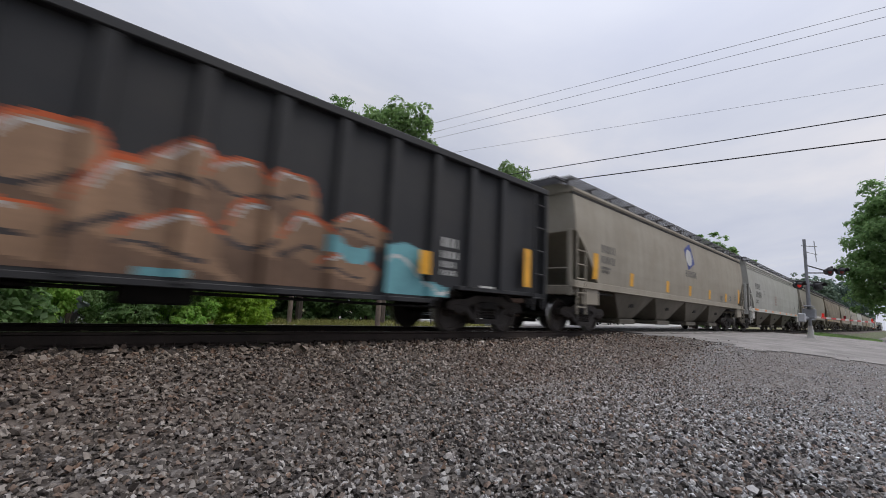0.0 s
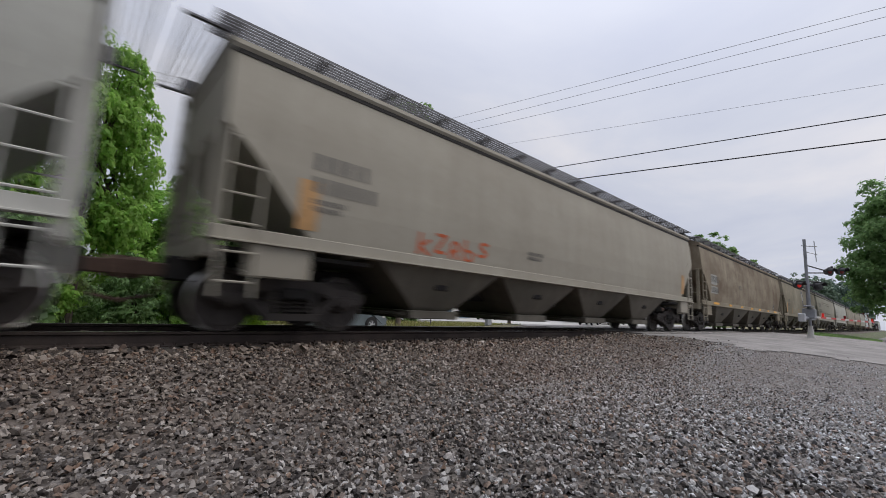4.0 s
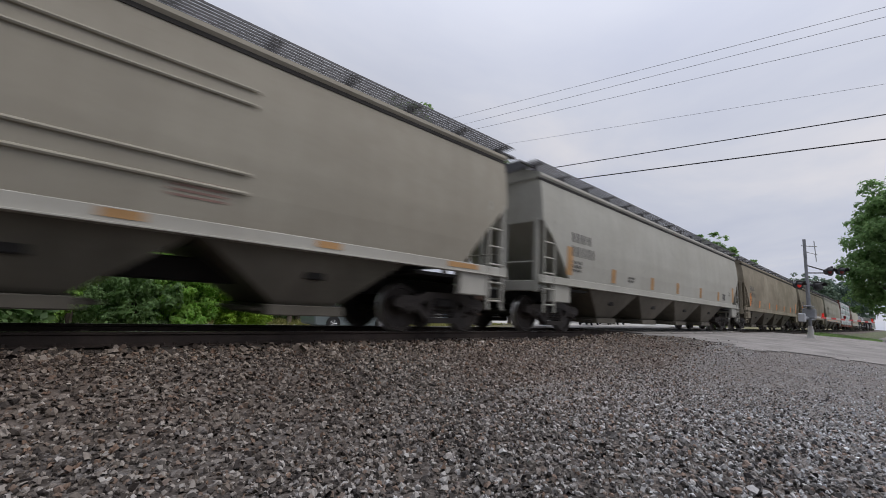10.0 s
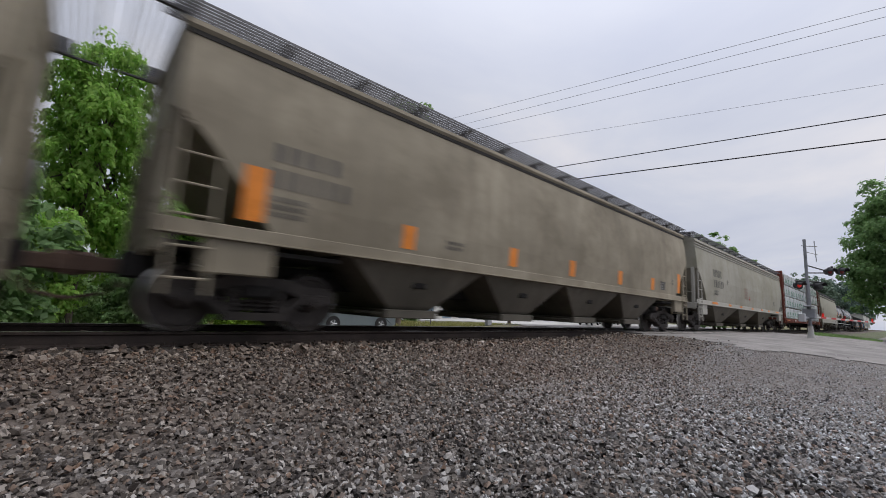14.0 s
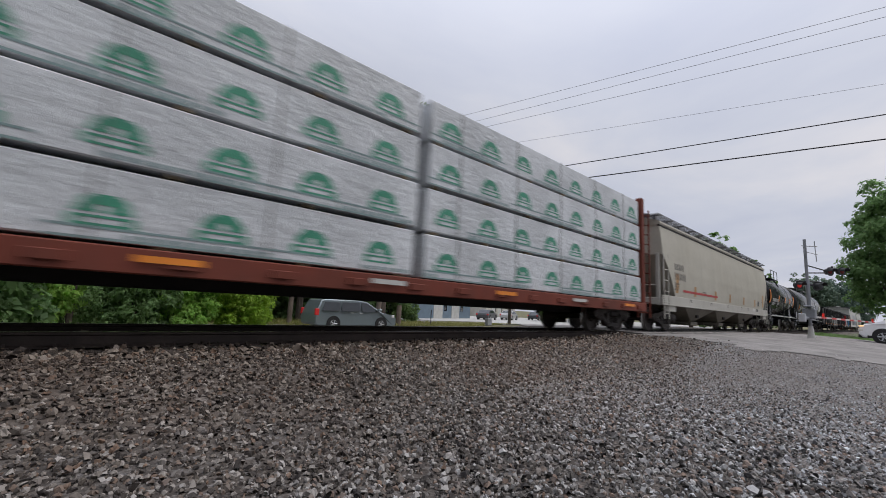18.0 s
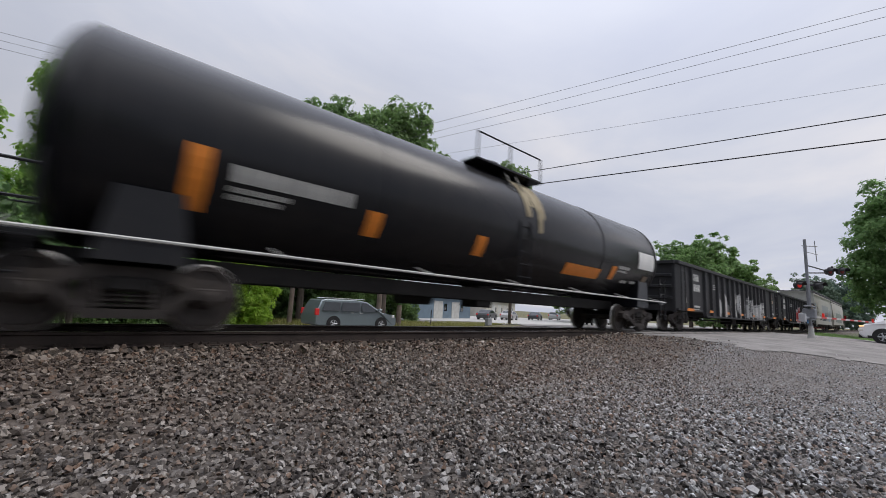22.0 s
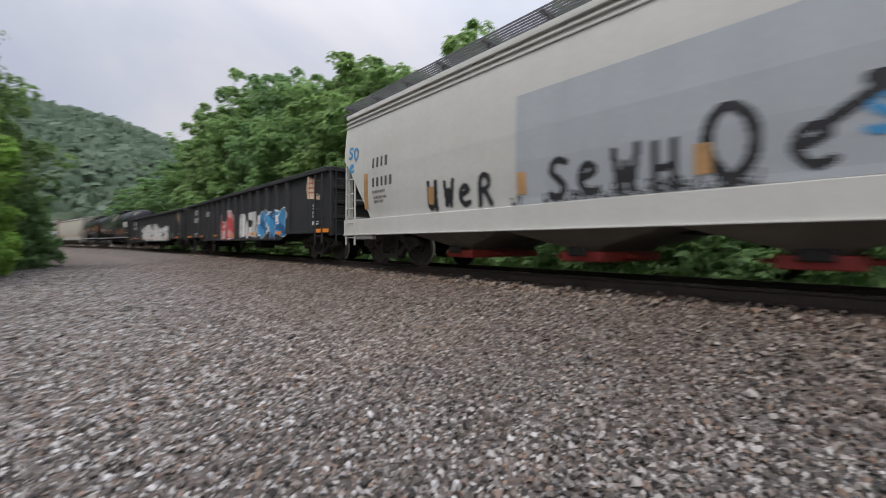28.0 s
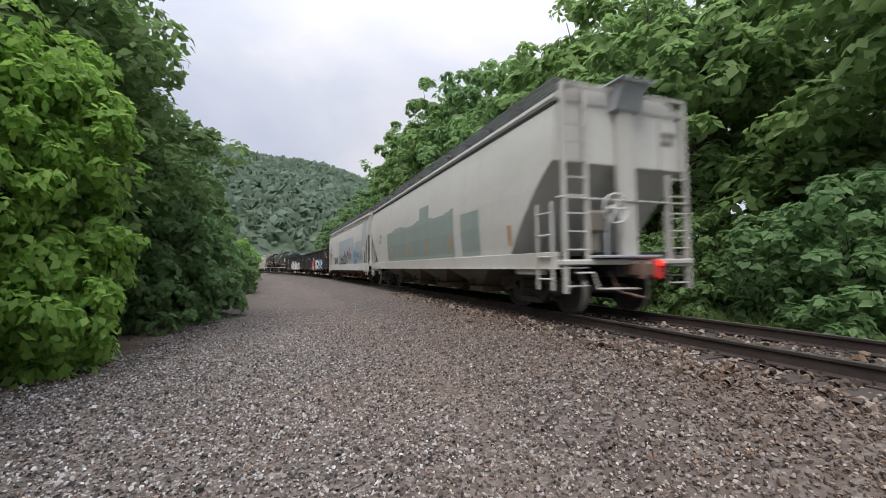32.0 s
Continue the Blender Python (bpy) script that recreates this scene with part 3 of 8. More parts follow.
def hopper(left, right, paint, label, truck_in=2.03, top=4.04, bays=4, sill=None, fascia=False, cut=1.35, cutz=2.78, sill_z=(1.24, 1.42), gate=None, gate_w=0.62, tail=False, grate=True, bay_paint=None, dark_end=None, steel=None, posts=0, gap=0.70):
    """A covered hopper wagon between the coupler faces left and right (at the start, along the track)."""
    L = right - left
    e = L / 2 - gap
    car = thing("hopper_wagon", pose(0, 0, 0), label, "freight wagon", "wagons of the train")
    CARS.append((car, (left + right) / 2))
    sill = sill or paint
    bay_paint = bay_paint or paint
    k = (top - 1.30) / 2.65
    s0, s1 = sill_z
    b0 = min(1.30, s1 - 0.08)

    def xe(z):
        if z >= cutz:
            return e
        return e - cut * ((cutz - z) / (cutz - b0)) ** 0.85
    bm = bmesh.new()
    rings = []
    zs = [1.30 + (p[0] - 1.30) * k for p in HOP_PROFILE]
    levels = sorted(set([round(z, 3) for z in zs] + [round(b0 + i * (cutz - b0) / 8, 3) for i in range(8)] + [cutz - 0.002, cutz]))
    for z in levels:
        y, x = side_y(z, top), xe(z)
        rings.append([(-x, -y, z), (x, -y, z), (x, y, z), (-x, y, z)])
    yt = HOP_PROFILE[-1][1]
    rings.append([(-e, -yt, top - 0.10), (e, -yt, top - 0.10), (e, yt, top - 0.10), (-e, yt, top - 0.10)])
    loft(bm, rings)
    part("body", bm, paint, car, smooth=True)
    # roof, with its rolled edge
    bm = bmesh.new()
    rr = [(yt + 0.02, top - 0.14), (yt + 0.05, top - 0.09), (yt + 0.04, top - 0.02), (yt - 0.05, top + 0.02), (1.0, top + 0.16), (0.5, top + 0.25), (0.0, top + 0.28)]
    sec = [(-y, z) for y, z in rr] + [(y, z) for y, z in rr[-2::-1]]
    loft(bm, [[(x, y, z) for y, z in sec] for x in (-e - 0.03, e + 0.03)])
    part("roof", bm, paint, car)
    # a dark strip stands in for the shade under the roof edge
    if not fascia:
        for s in (-1, 1):
            bm = bmesh.new()
            box(bm, -e - 0.01, e + 0.01, *sorted((s * (yt - 0.06), s * (yt + 0.022))), top - 0.205, top - 0.142)
            part("eave_shade_strip", bm, M_DARK, car)
    if fascia:
        for s in (-1, 1):
            for i in range(3):
                bm = bmesh.new()
                z = top - 0.12 - i * 0.12
                box(bm, -e, e, s * (yt + 0.045) - 0.02, s * (yt + 0.045) + 0.02, z - 0.03, z + 0.02, 0, 0.01)
                part("roof_rib", bm, sill, car)
    bm = bmesh.new()
    box(bm, -e + 1.0, e - 1.0, -0.30, 0.30, top + 0.24, top + 0.38, 0, 0.05)
    part("hatch_cover", bm, paint, car)
    # sills
    for s in (-1, 1):
        bm = bmesh.new()
        y = s * 1.52
        box(bm, -e - 0.05, e + 0.05, min(y, y + s * 0.05), max(y, y + s * 0.05), s0, s1, 0, 0.008)
        box(bm, -e - 0.05, e + 0.05, min(y - s * 0.10, y + s * 0.09), max(y - s * 0.10, y + s * 0.09), s0 - 0.015, s0 + 0.01, 0, 0.004)
        for x in (-e + 0.9, e - 0.9):
            box(bm, x - 0.45, x + 0.45, min(y - s * 0.12, y + s * 0.035), max(y - s * 0.12, y + s * 0.035), min(0.78, s0 - 0.12), s0, 0, 0.02)
        part("side_sill", bm, sill, car)
    bm = bmesh.new()
    box(bm, -L / 2 + 0.45, L / 2 - 0.45, -0.28, 0.28, 0.70, 1.05, 0, 0.02)
    part("centre_sill", bm, M_DARK, car)
    # discharge bays
    span = 2 * (L / 2 - truck_in - 1.25)
    w = span / bays
    for i in range(bays):
        x = -span / 2 + (i + 0.5) * w
        bm = bmesh.new()
        h = w / 2
        loft(bm, [[(x + sx * a, sy * b, z) for sx, sy in ((-1, -1), (1, -1), (1, 1), (-1, 1))] for a, b, z in
                  ((gate_w - 0.10, 0.98, 0.42), (gate_w - 0.02, 1.08, 0.50), (h * 0.97, 1.42, s0), (h * 0.99, 1.46, s0 + 0.14))])
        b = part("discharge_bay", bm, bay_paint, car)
        bm = bmesh.new()
        box(bm, x - gate_w, x + gate_w, -1.12, 1.12, 0.26, 0.42, 0, 0.015)
        box(bm, x - gate_w - 0.23, x + gate_w + 0.23, -0.5, 0.5, 0.31, 0.37, 0, 0.01)
        rod(bm, (x - gate_w - 0.13, -1.0, 0.34), (x - gate_w - 0.13, 1.0, 0.34), 0.03)
        part("outlet_gate", bm, gate or bay_paint, b)
        for s in (-1, 1):
            bm = bmesh.new()
            box(bm, x - 0.16, x + 0.16, s * 1.25 - 0.03, s * 1.25 + 0.03, s0 - 0.42, s0 - 0.28, 0, 0.02)
            part("vibrator_bracket", bm, M_DARK, b)
    # shear plates of the underframe behind each truck
    for s in (-1, 1):
        bm = bmesh.new()
        box(bm, *sorted((s * (e - 2.4), s * e)), -1.45, 1.45, 1.10, 1.16)
        part("end_platform", bm, M_DARK, car)
    # ends: posts, ladders, braces
    for s in (-1, 1):
        if tail and s > 0:
            continue
        bm = bmesh.new()
        for y in (-1.40, -0.42, 0.42, 1.40):
            box(bm, s * e - 0.05, s * e + 0.05, y - 0.06, y + 0.06, 1.0, cutz + 0.05, 0, 0.01)
        box(bm, s * e - 0.04, s * e + 0.06, -1.50, 1.50, 1.02, 1.28, 0, 0.02)
        rod(bm, (s * e, -1.45, 1.75), (s * e, 1.45, 1.75), 0.02)
        if posts:
            box(bm, s * (e + 0.05) - 0.03, s * (e + 0.05) + 0.03, -0.28, 0.28, 1.0, top + 0.1, 0, 0.01)
        part("end_frame", bm, sill, car)
        for y in (-1.57, 1.57):
            bm = bmesh.new()
            ladder_bm(bm, s * (e - 0.32), y, 0.50, cutz + 0.05, 0.46, 6)
            part("side_ladder", bm, sill, car)
        bm = bmesh.new()
        ladder_bm(bm, s * (e + 0.10), -s * 1.15, 0.55, top + 0.1, 0.42, 9, "y")
        part("end_ladder", bm, sill, car)
        bm = bmesh.new()
        lathe(bm, [(0.03, -0.03), (0.27, -0.02), (0.28, 0.0), (0.27, 0.02), (0.22, 0.01), (0.06, 0.03)], 20, "x", (s * (e + 0.16), s * 0.55, 1.95))
        if s > 0:
            part("brake_wheel", bm, M_GALV, car)
        else:
            bm.free()
    bm = bmesh.new()
    rod(bm, (-1.2, 0.55, 0.85), (0.4, 0.55, 0.85), 0.16, 12)
    part("brake_cylinder", bm, M_DARK, car)
    # running boards of open grating
    if grate:
        for s in (-1, 1):
            bm = bmesh.new()
            for i in range(9):
                y = s * (0.92 + i * 0.075)
                box(bm, -e - 0.25, e + (0.0 if tail else 0.25), y - 0.006, y + 0.006, top + 0.22, top + 0.255)
            n = int(2 * e / 1.25)
            for i in range(n + 1):
                x = -e + i * 2 * e / n
                box(bm, x - 0.05, x + 0.05, *sorted((s * 0.88, s * 1.54)), top + 0.195, top + 0.225)
                box(bm, x - 0.03, x + 0.03, s * 1.32 - 0.03, s * 1.32 + 0.03, top - 0.02, top + 0.21)
            part("running_board", bm, M_GRATE, car, smooth=False)
        for s in (-1,) if tail else (-1, 1):
            bm = bmesh.new()
            x = s * (e + 0.05 + 6 * 0.085)
            box(bm, x - 0.012, x + 0.012, -1.3, 1.3, top + 0.15, top + 0.20)
            w = part("end_walkway", bm, M_GRATE, car, smooth=False)
            for i in range(6):
                x = s * (e + 0.05 + i * 0.085)
                link("grating_bar", shared("walkway_bar", lambda b: box(b, -0.006, 0.006, -1.3, 1.3, 0.16, 0.20), [M_GRATE], False), w, pose(x, 0, top))
            for y in (-1.29, 1.29):
                link("walkway_beam", shared("walkway_beam", lambda b: box(b, -0.3, 0.3, -0.03, 0.03, 0.13, 0.158), [M_GRATE], False), w, pose(s * (e + 0.3), y, top))
    for s in (-1, 1):
        truck(car, s * (L / 2 - truck_in), steel)
    couplers(car, L)
    if tail:
        tail_end(car, e, top, sill, cutz)
    return car, e


def tail_end(car, e, top, paint, cutz):
    """The open end of the last wagon: centre post, ladders, brake wheel and end sill."""
    x = e + 0.04
    bm = bmesh.new()
    box(bm, x - 0.04, x + 0.10, -0.19, 0.19, 0.98, top + 0.10, 0, 0.015)
    part("centre_post", bm, paint, car)
    bm = bmesh.new()
    plate(bm, [(x - 0.02, top - 0.22), (x + 0.14, top - 0.22), (x + 0.34, top + 0.24), (x - 0.30, top + 0.24)], -0.30, 0.30)
    box(bm, x - 0.35, x + 0.42, -0.40, 0.40, top + 0.235, top + 0.265, 0, 0.005)
    part("post_bracket", bm, M_GALV, car)
    for y in (-0.86, 0.95):
        bm = bmesh.new()
        box(bm, x - 0.05, x - 0.005, y - 0.02, y + 0.02, cutz, top - 0.1)
        part("sheet_rib", bm, paint, car)
    bm = bmesh.new()
    box(bm, x - 0.10, x + 0.16, -1.52, 1.52, 0.93, 1.03, 0, 0.02)
    part("end_sill", bm, paint, car)
    bm = bmesh.new()
    box(bm, x - 0.02, x + 0.30, -0.95, 0.55, 1.05, 1.10, 0, 0.01)
    part("crossover_platform", bm, M_GALV, car)
    bm = bmesh.new()
    rod(bm, (x + 0.10, -1.48, top + 0.12), (x + 0.10, 1.48, top + 0.12), 0.035)
    part("top_rail", bm, paint, car)
    bm = bmesh.new()
    rod(bm, (x + 0.12, -1.62, 2.10), (x + 0.12, 1.45, 2.10), 0.018)
    part("grab_rail", bm, paint, car)
    for y, z0, z1, n in ((-1.22, 0.45, top + 0.12, 12), (1.22, 0.45, 2.65, 7)):
        bm = bmesh.new()
        for s in (-1, 1):
            box(bm, x + 0.06, x + 0.13, y + s * 0.24 - 0.03, y + s * 0.24 + 0.03, z0 if s * y > 0 else 0.95, top + 0.12 if s * y > 0 else z1)
        for k in range(n):
            z = z0 + 0.12 + k * (z1 - z0 - 0.2) / (n - 1)
            rod(bm, (x + 0.10, y - 0.24, z), (x + 0.10, y + 0.24, z), 0.016, 6)
        part("end_ladder", bm, paint, car)
    for y in (-1.60, 1.60):
        bm = bmesh.new()
        ladder_bm(bm, e - 0.25, y, 0.50, 2.05, 0.44, 4)
        part("side_ladder", bm, paint, car)
    bm = bmesh.new()
    for k in range(20):
        a, b = k * math.pi / 10, (k + 1) * math.pi / 10
        rod(bm, (x + 0.30, -0.52 + 0.26 * math.cos(a), 1.92 + 0.26 * math.sin(a)), (x + 0.30, -0.52 + 0.26 * math.cos(b), 1.92 + 0.26 * math.sin(b)), 0.02, 6)
    lathe(bm, [(0.02, x + 0.12), (0.07, x + 0.14), (0.08, x + 0.27), (0.03, x + 0.31)], 12, "x", (0, -0.52, 1.92))
    for k in range(6):
        a = k * math.pi / 3
        rod(bm, (x + 0.29, -0.52, 1.92), (x + 0.30, -0.52 + 0.24 * math.cos(a), 1.92 + 0.24 * math.sin(a)), 0.016, 6)
    wheel = part("brake_wheel", bm, M_GREYW, car, "spoked hand-brake wheel")
    bm = bmesh.new()
    box(bm, x + 0.0, x + 0.16, -0.98, -0.48, 1.50, 1.90, 0, 0.05)
    box(bm, x - 0.02, x + 0.10, -1.02, -0.70, 1.15, 1.55, 0, 0.04)
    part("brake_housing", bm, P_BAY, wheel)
    bm = bmesh.new()
    bar(bm, [(x + 0.2, -0.62, 1.7), (x + 0.2, -0.64, 1.4), (x + 0.18, -0.62, 1.08)], 0.025)
    part("brake_chain", bm, M_GALV, wheel)
    bm = bmesh.new()
    bar(bm, [(x + 0.25, -1.35, 0.80), (x + 0.25, -1.0, 0.80), (x + 0.25, -0.9, 0.52), (x + 0.25, 0.0, 0.50)], 0.02)
    part("uncoupling_lever", bm, paint, car)


def gondola(left, right, label, posts, top=2.79, ribs_w=0.16, floor=0.98, sag=0.28, steel=None):
    """An open-topped wagon with ribbed sides."""
    L = right - left
    e = L / 2 - 0.70
    car = thing("gondola_wagon", pose(0, 0, 0), label, "freight wagon", "wagons of the train")
    CARS.append((car, (left + right) / 2))
    for s in (-1, 1):
        bm = bmesh.new()
        y = s * 1.50
        zb = floor - sag
        # side sheet with the deeper middle
        plate(bm, [(-e, top), (-e, floor - 0.06), (-e + 2.9, floor - 0.06), (-e + 3.7, zb), (e - 3.7, zb), (e - 2.9, floor - 0.06), (e, floor - 0.06), (e, top)], y - 0.012, y + 0.012)
        part("side_wall", bm, M_BLACK, car, smooth=False)
        bm = bmesh.new()
        box(bm, -e, e, *sorted((y - s * 0.06, y + s * 0.14)), top - 0.09, top + 0.05, 0, 0.015)
        part("top_rail", bm, M_BLACK, car)
        bm = bmesh.new()
        box(bm, -e + 3.6, e - 3.6, *sorted((y, y + s * 0.10)), zb - 0.05, zb + 0.03, 0, 0.008)
        box(bm, -e, -e + 3.0, *sorted((y, y + s * 0.10)), floor - 0.12, floor - 0.04, 0, 0.008)
        box(bm, e - 3.0, e, *sorted((y, y + s * 0.10)), floor - 0.12, floor - 0.04, 0, 0.008)
        part("bottom_rail", bm, M_BLACK, car)
        for x in posts:
            z0 = floor - 0.05 if abs(x) > e - 3.2 else zb
            bm = bmesh.new()
            h = ribs_w / 2
            loft(bm, [[(x - h * f, y + s * d, z) for f, d in ((1.25, 0.0), (0.8, 0.12), (-0.8, 0.12), (-1.25, 0.0))] for z in (z0, top - 0.1)])
            part("side_post", bm, M_BLACK, car, smooth=False)
        for x in (-e + 0.40, e - 0.40):
            bm = bmesh.new()
            ladder_bm(bm, x, s * 1.66, 0.55, top - 0.15, 0.44, 5)
            part("side_ladder", bm, M_BLACK, car)
    bm = bmesh.new()
    box(bm, -e, e, -1.49, 1.49, floor - 0.10, floor)
    box(bm, -L / 2 + 0.5, L / 2 - 0.5, -0.3, 0.3, 0.66, floor - 0.10, 0, 0.02)
    part("floor", bm, M_DARK, car, smooth=False)
    for s in (-1, 1):
        bm = bmesh.new()
        x = s * e
        box(bm, x - 0.03, x + 0.03, -1.49, 1.49, floor - 0.15, top, 0, 0.005)
        wall = part("end_wall", bm, M_BLACK, car)
        for z in (1.35, 1.8, 2.25):
            if z < top - 0.2:
                bm = bmesh.new()
                box(bm, *sorted((x, x + s * 0.10)), -1.38, 1.38, z - 0.06, z + 0.06, 0, 0.02)
                part("end_rib", bm, M_BLACK, wall)
        for y in (-1.45, 1.45):
            bm = bmesh.new()
            box(bm, x - 0.06, x + 0.06, y - 0.06, y + 0.06, floor - 0.2, top + 0.03, 0, 0.01)
            part("corner_post", bm, M_BLACK, wall)
        bm = bmesh.new()
        box(bm, *sorted((x - s * 0.05, x + s * 0.13)), -1.5, 1.5, top - 0.08, top + 0.05, 0, 0.01)
        part("end_rail", bm, M_BLACK, wall)
        bm = bmesh.new()
        ladder_bm(bm, x + s * 0.14, -s * 1.15, 0.6, top - 0.1, 0.42, 5, "y")
        part("end_ladder", bm, M_BLACK, car)
        truck(car, s * (L / 2 - 2.24), steel)
    bm = bmesh.new()
    rod(bm, (-1.0, 0.7, 0.62), (0.2, 0.7, 0.62), 0.17, 12)
    box(bm, 1.0, 1.9, -0.9, -0.3, 0.35, 0.75, 0, 0.03)
    for y in (-0.8, 0.5):
        bar(bm, [(-e + 2.6, y, 0.55), (e - 2.6, y, 0.5)], 0.025)
    part("brake_gear", bm, M_DARK, car)
    couplers(car, L)
    return car, e


def tank(left, right, label, radius=1.50, axis_z=2.56, steel=None):
    """A black tank wagon with its valve platform."""
    L = right - left
    e = L / 2 - 0.68
    car = thing("tank_wagon", pose(0, 0, 0), label, "freight wagon", "wagons of the train")
    CARS.append((car, (left + right) / 2))
    bm = bmesh.new()
    c = 0.55
    prof = [(radius * math.cos(t), -(e - c) - c * math.sin(t)) for t in (math.pi / 2 * i / 8 for i in range(8, -1, -1))]
    prof = [(max(r, 0.02), h) for r, h in prof] + [(max(r, 0.02), -h) for r, h in prof[::-1]]
    lathe(bm, prof, 48, "x", (0, 0, axis_z))
    part("barrel", bm, M_TANK, car)
    for x in (-e + c, e - c, -0.5 * (e - c), 0.5 * (e - c)):
        bm = bmesh.new()
        lathe(bm, [(radius + 0.002, x - 0.04), (radius + 0.012, x - 0.03), (radius + 0.012, x + 0.03), (radius + 0.002, x + 0.04)], 48, "x", (0, 0, axis_z))
        part("weld_band", bm, M_TANK, car)
    for s in (-1, 1):
        bm = bmesh.new()
        box(bm, -L / 2 + 0.6, L / 2 - 0.6, s * 0.32 - 0.05, s * 0.32 + 0.05, 0.72, 1.02, 0, 0.01)
        part("stub_sill", bm, M_DARK, car)
        bm = bmesh.new()
        rod(bm, (-e - 0.2, s * 1.52, 1.10), (e + 0.2, s * 1.52, 1.10), 0.022, 6)
        for i in range(7):
            x = -e + 2 * e * i / 6
            rod(bm, (x, s * 1.52, 1.10), (x, s * 1.0, 1.25), 0.018, 6)
        part("handrail", bm, M_GREYW, car)
        # cradle and end platform
        bm = bmesh.new()
        x = s * (e - 1.25)
        plate(bm, [(x - 0.5, 0.85), (x + 0.5, 0.85), (x + 0.35, 1.75), (x - 0.35, 1.75)], -1.30, 1.30)
        box(bm, *sorted((s * (e - 0.4), s * (L / 2 - 0.5))), -1.5, 1.5, 1.0, 1.08, 0, 0.01)
        part("saddle", bm, M_TANK, car)
        for y in (-1.5, 1.5):
            bm = bmesh.new()
            ladder_bm(bm, s * (L / 2 - 0.7), y, 0.45, 1.95, 0.44, 4)
            part("step_ladder", bm, M_TANK, car)
        truck(car, s * (L / 2 - 1.85), steel)
    # valve housing and platform on the top
    bm = bmesh.new()
    lathe(bm, [(0.55, 0.0), (0.55, 0.30), (0.5, 0.36), (0.1, 0.40)], 20, "z", (0, 0, axis_z + radius - 0.06))
    part("valve_housing", bm, M_TANK, car)
    bm = bmesh.new()
    zt = axis_z + radius
    for s in (-1, 1):
        box(bm, -1.3, 1.3, *sorted((s * 0.55, s * 1.05)), zt - 0.10, zt - 0.05, 0, 0.005)
        for x in (-1.25, -0.05, 1.25):
            rod(bm, (x, s * 1.02, zt - 0.08), (x, s * 1.02, zt + 0.58), 0.022, 6)
        rod(bm, (-1.25, s * 1.02, zt + 0.58), (1.25, s * 1.02, zt + 0.58), 0.022, 6)
    part("top_platform", bm, M_TANK, car)
    for s in (-1, 1):
        bm = bmesh.new()
        a = [(0.0, s * 1.50, 0.9), (0.0, s * 1.52, axis_z), (0.0, s * 1.20, axis_z + 0.95), (0.0, s * 0.95, zt - 0.1)]
        for dx in (-0.2, 0.2):
            bar(bm, [(dx, y, z) for _, y, z in a], 0.02)
        for i in range(9):
            z = 1.0 + i * 0.3
            y = float(np.interp(z, [p[2] for p in a], [abs(p[1]) for p in a]))
            rod(bm, (-0.2, s * y, z), (0.2, s * y, z), 0.016, 6)
        part("barrel_ladder", bm, M_TANK, car)
    bm = bmesh.new()
    box(bm, -0.3, 0.3, -0.3, 0.3, 0.55, axis_z - radius + 0.05, 0, 0.04)
    part("bottom_outlet", bm, M_DARK, car)
    bm = bmesh.new()
    rod(bm, (-2.2, 0.5, 0.7), (-1.2, 0.5, 0.7), 0.16, 12)
    part("brake_cylinder", bm, M_DARK, car)
    couplers(car, L)
    return car, e


def on_barrel(car, name, x0, x1, z0, z1, mat, radius=1.50, axis_z=2.56, n=6, side=-1, label=""):
    """A marking that follows the barrel between the heights z0 and z1."""
    bm = bmesh.new()
    a0, a1 = math.asin((z0 - axis_z) / radius), math.asin((z1 - axis_z) / radius)
    rows = []
    for i in range(n + 1):
        a = a0 + (a1 - a0) * i / n
        rows.append([bm.verts.new((x, side * (radius + 0.014) * math.cos(a), axis_z + (radius + 0.014) * math.sin(a))) for x in (x0, x1)])
    for p, q in zip(rows, rows[1:]):
        bm.faces.new((p[0], p[1], q[1], q[0]))
    return part(name, bm, mat, car, label, smooth=False)


P_TAN = wagon_paint("hopper_tan_paint", (0.35, 0.32, 0.265), (0.215, 0.18, 0.135), 0.5, 11, (0.20, 0.175, 0.145))
P_GREY = wagon_paint("hopper_grey_paint", (0.42, 0.42, 0.39), (0.26, 0.25, 0.21), 0.45, 23, (0.25, 0.235, 0.205))
P_BEIGE = wagon_paint("hopper_beige_paint", (0.36, 0.335, 0.28), (0.24, 0.205, 0.16), 0.35, 31, (0.22, 0.195, 0.16))
P_RUST = wagon_paint("hopper_stained_paint", (0.36, 0.315, 0.235), (0.14, 0.098, 0.068), 1.0, 43, (0.11, 0.075, 0.055), lo=0.34, hi=0.62)
P_PALE = wagon_paint("hopper_pale_grey_paint", (0.44, 0.435, 0.395), (0.30, 0.28, 0.235), 0.4, 57, (0.31, 0.295, 0.255))
P_BROWN = wagon_paint("hopper_dusty_tan_paint", (0.37, 0.33, 0.255), (0.175, 0.15, 0.11), 0.85, 61, (0.16, 0.135, 0.105), lo=0.38, hi=0.66)
P_MOSS = wagon_paint("hopper_mossy_paint", (0.39, 0.375, 0.325), (0.20, 0.195, 0.12), 0.7, 77, (0.27, 0.255, 0.205))
P_CLEAN = wagon_paint("hopper_cream_paint", (0.46, 0.44, 0.375), (0.33, 0.295, 0.235), 0.3, 83, (0.34, 0.31, 0.255))
P_LIGHT = wagon_paint("hopper_light_grey_paint", (0.50, 0.495, 0.46), (0.36, 0.35, 0.305), 0.3, 97, (0.40, 0.38, 0.34))
P_SILL = wagon_paint("sill_white_paint", (0.47, 0.46, 0.42), (0.33, 0.30, 0.26), 0.4, 5, (0.28, 0.26, 0.22))
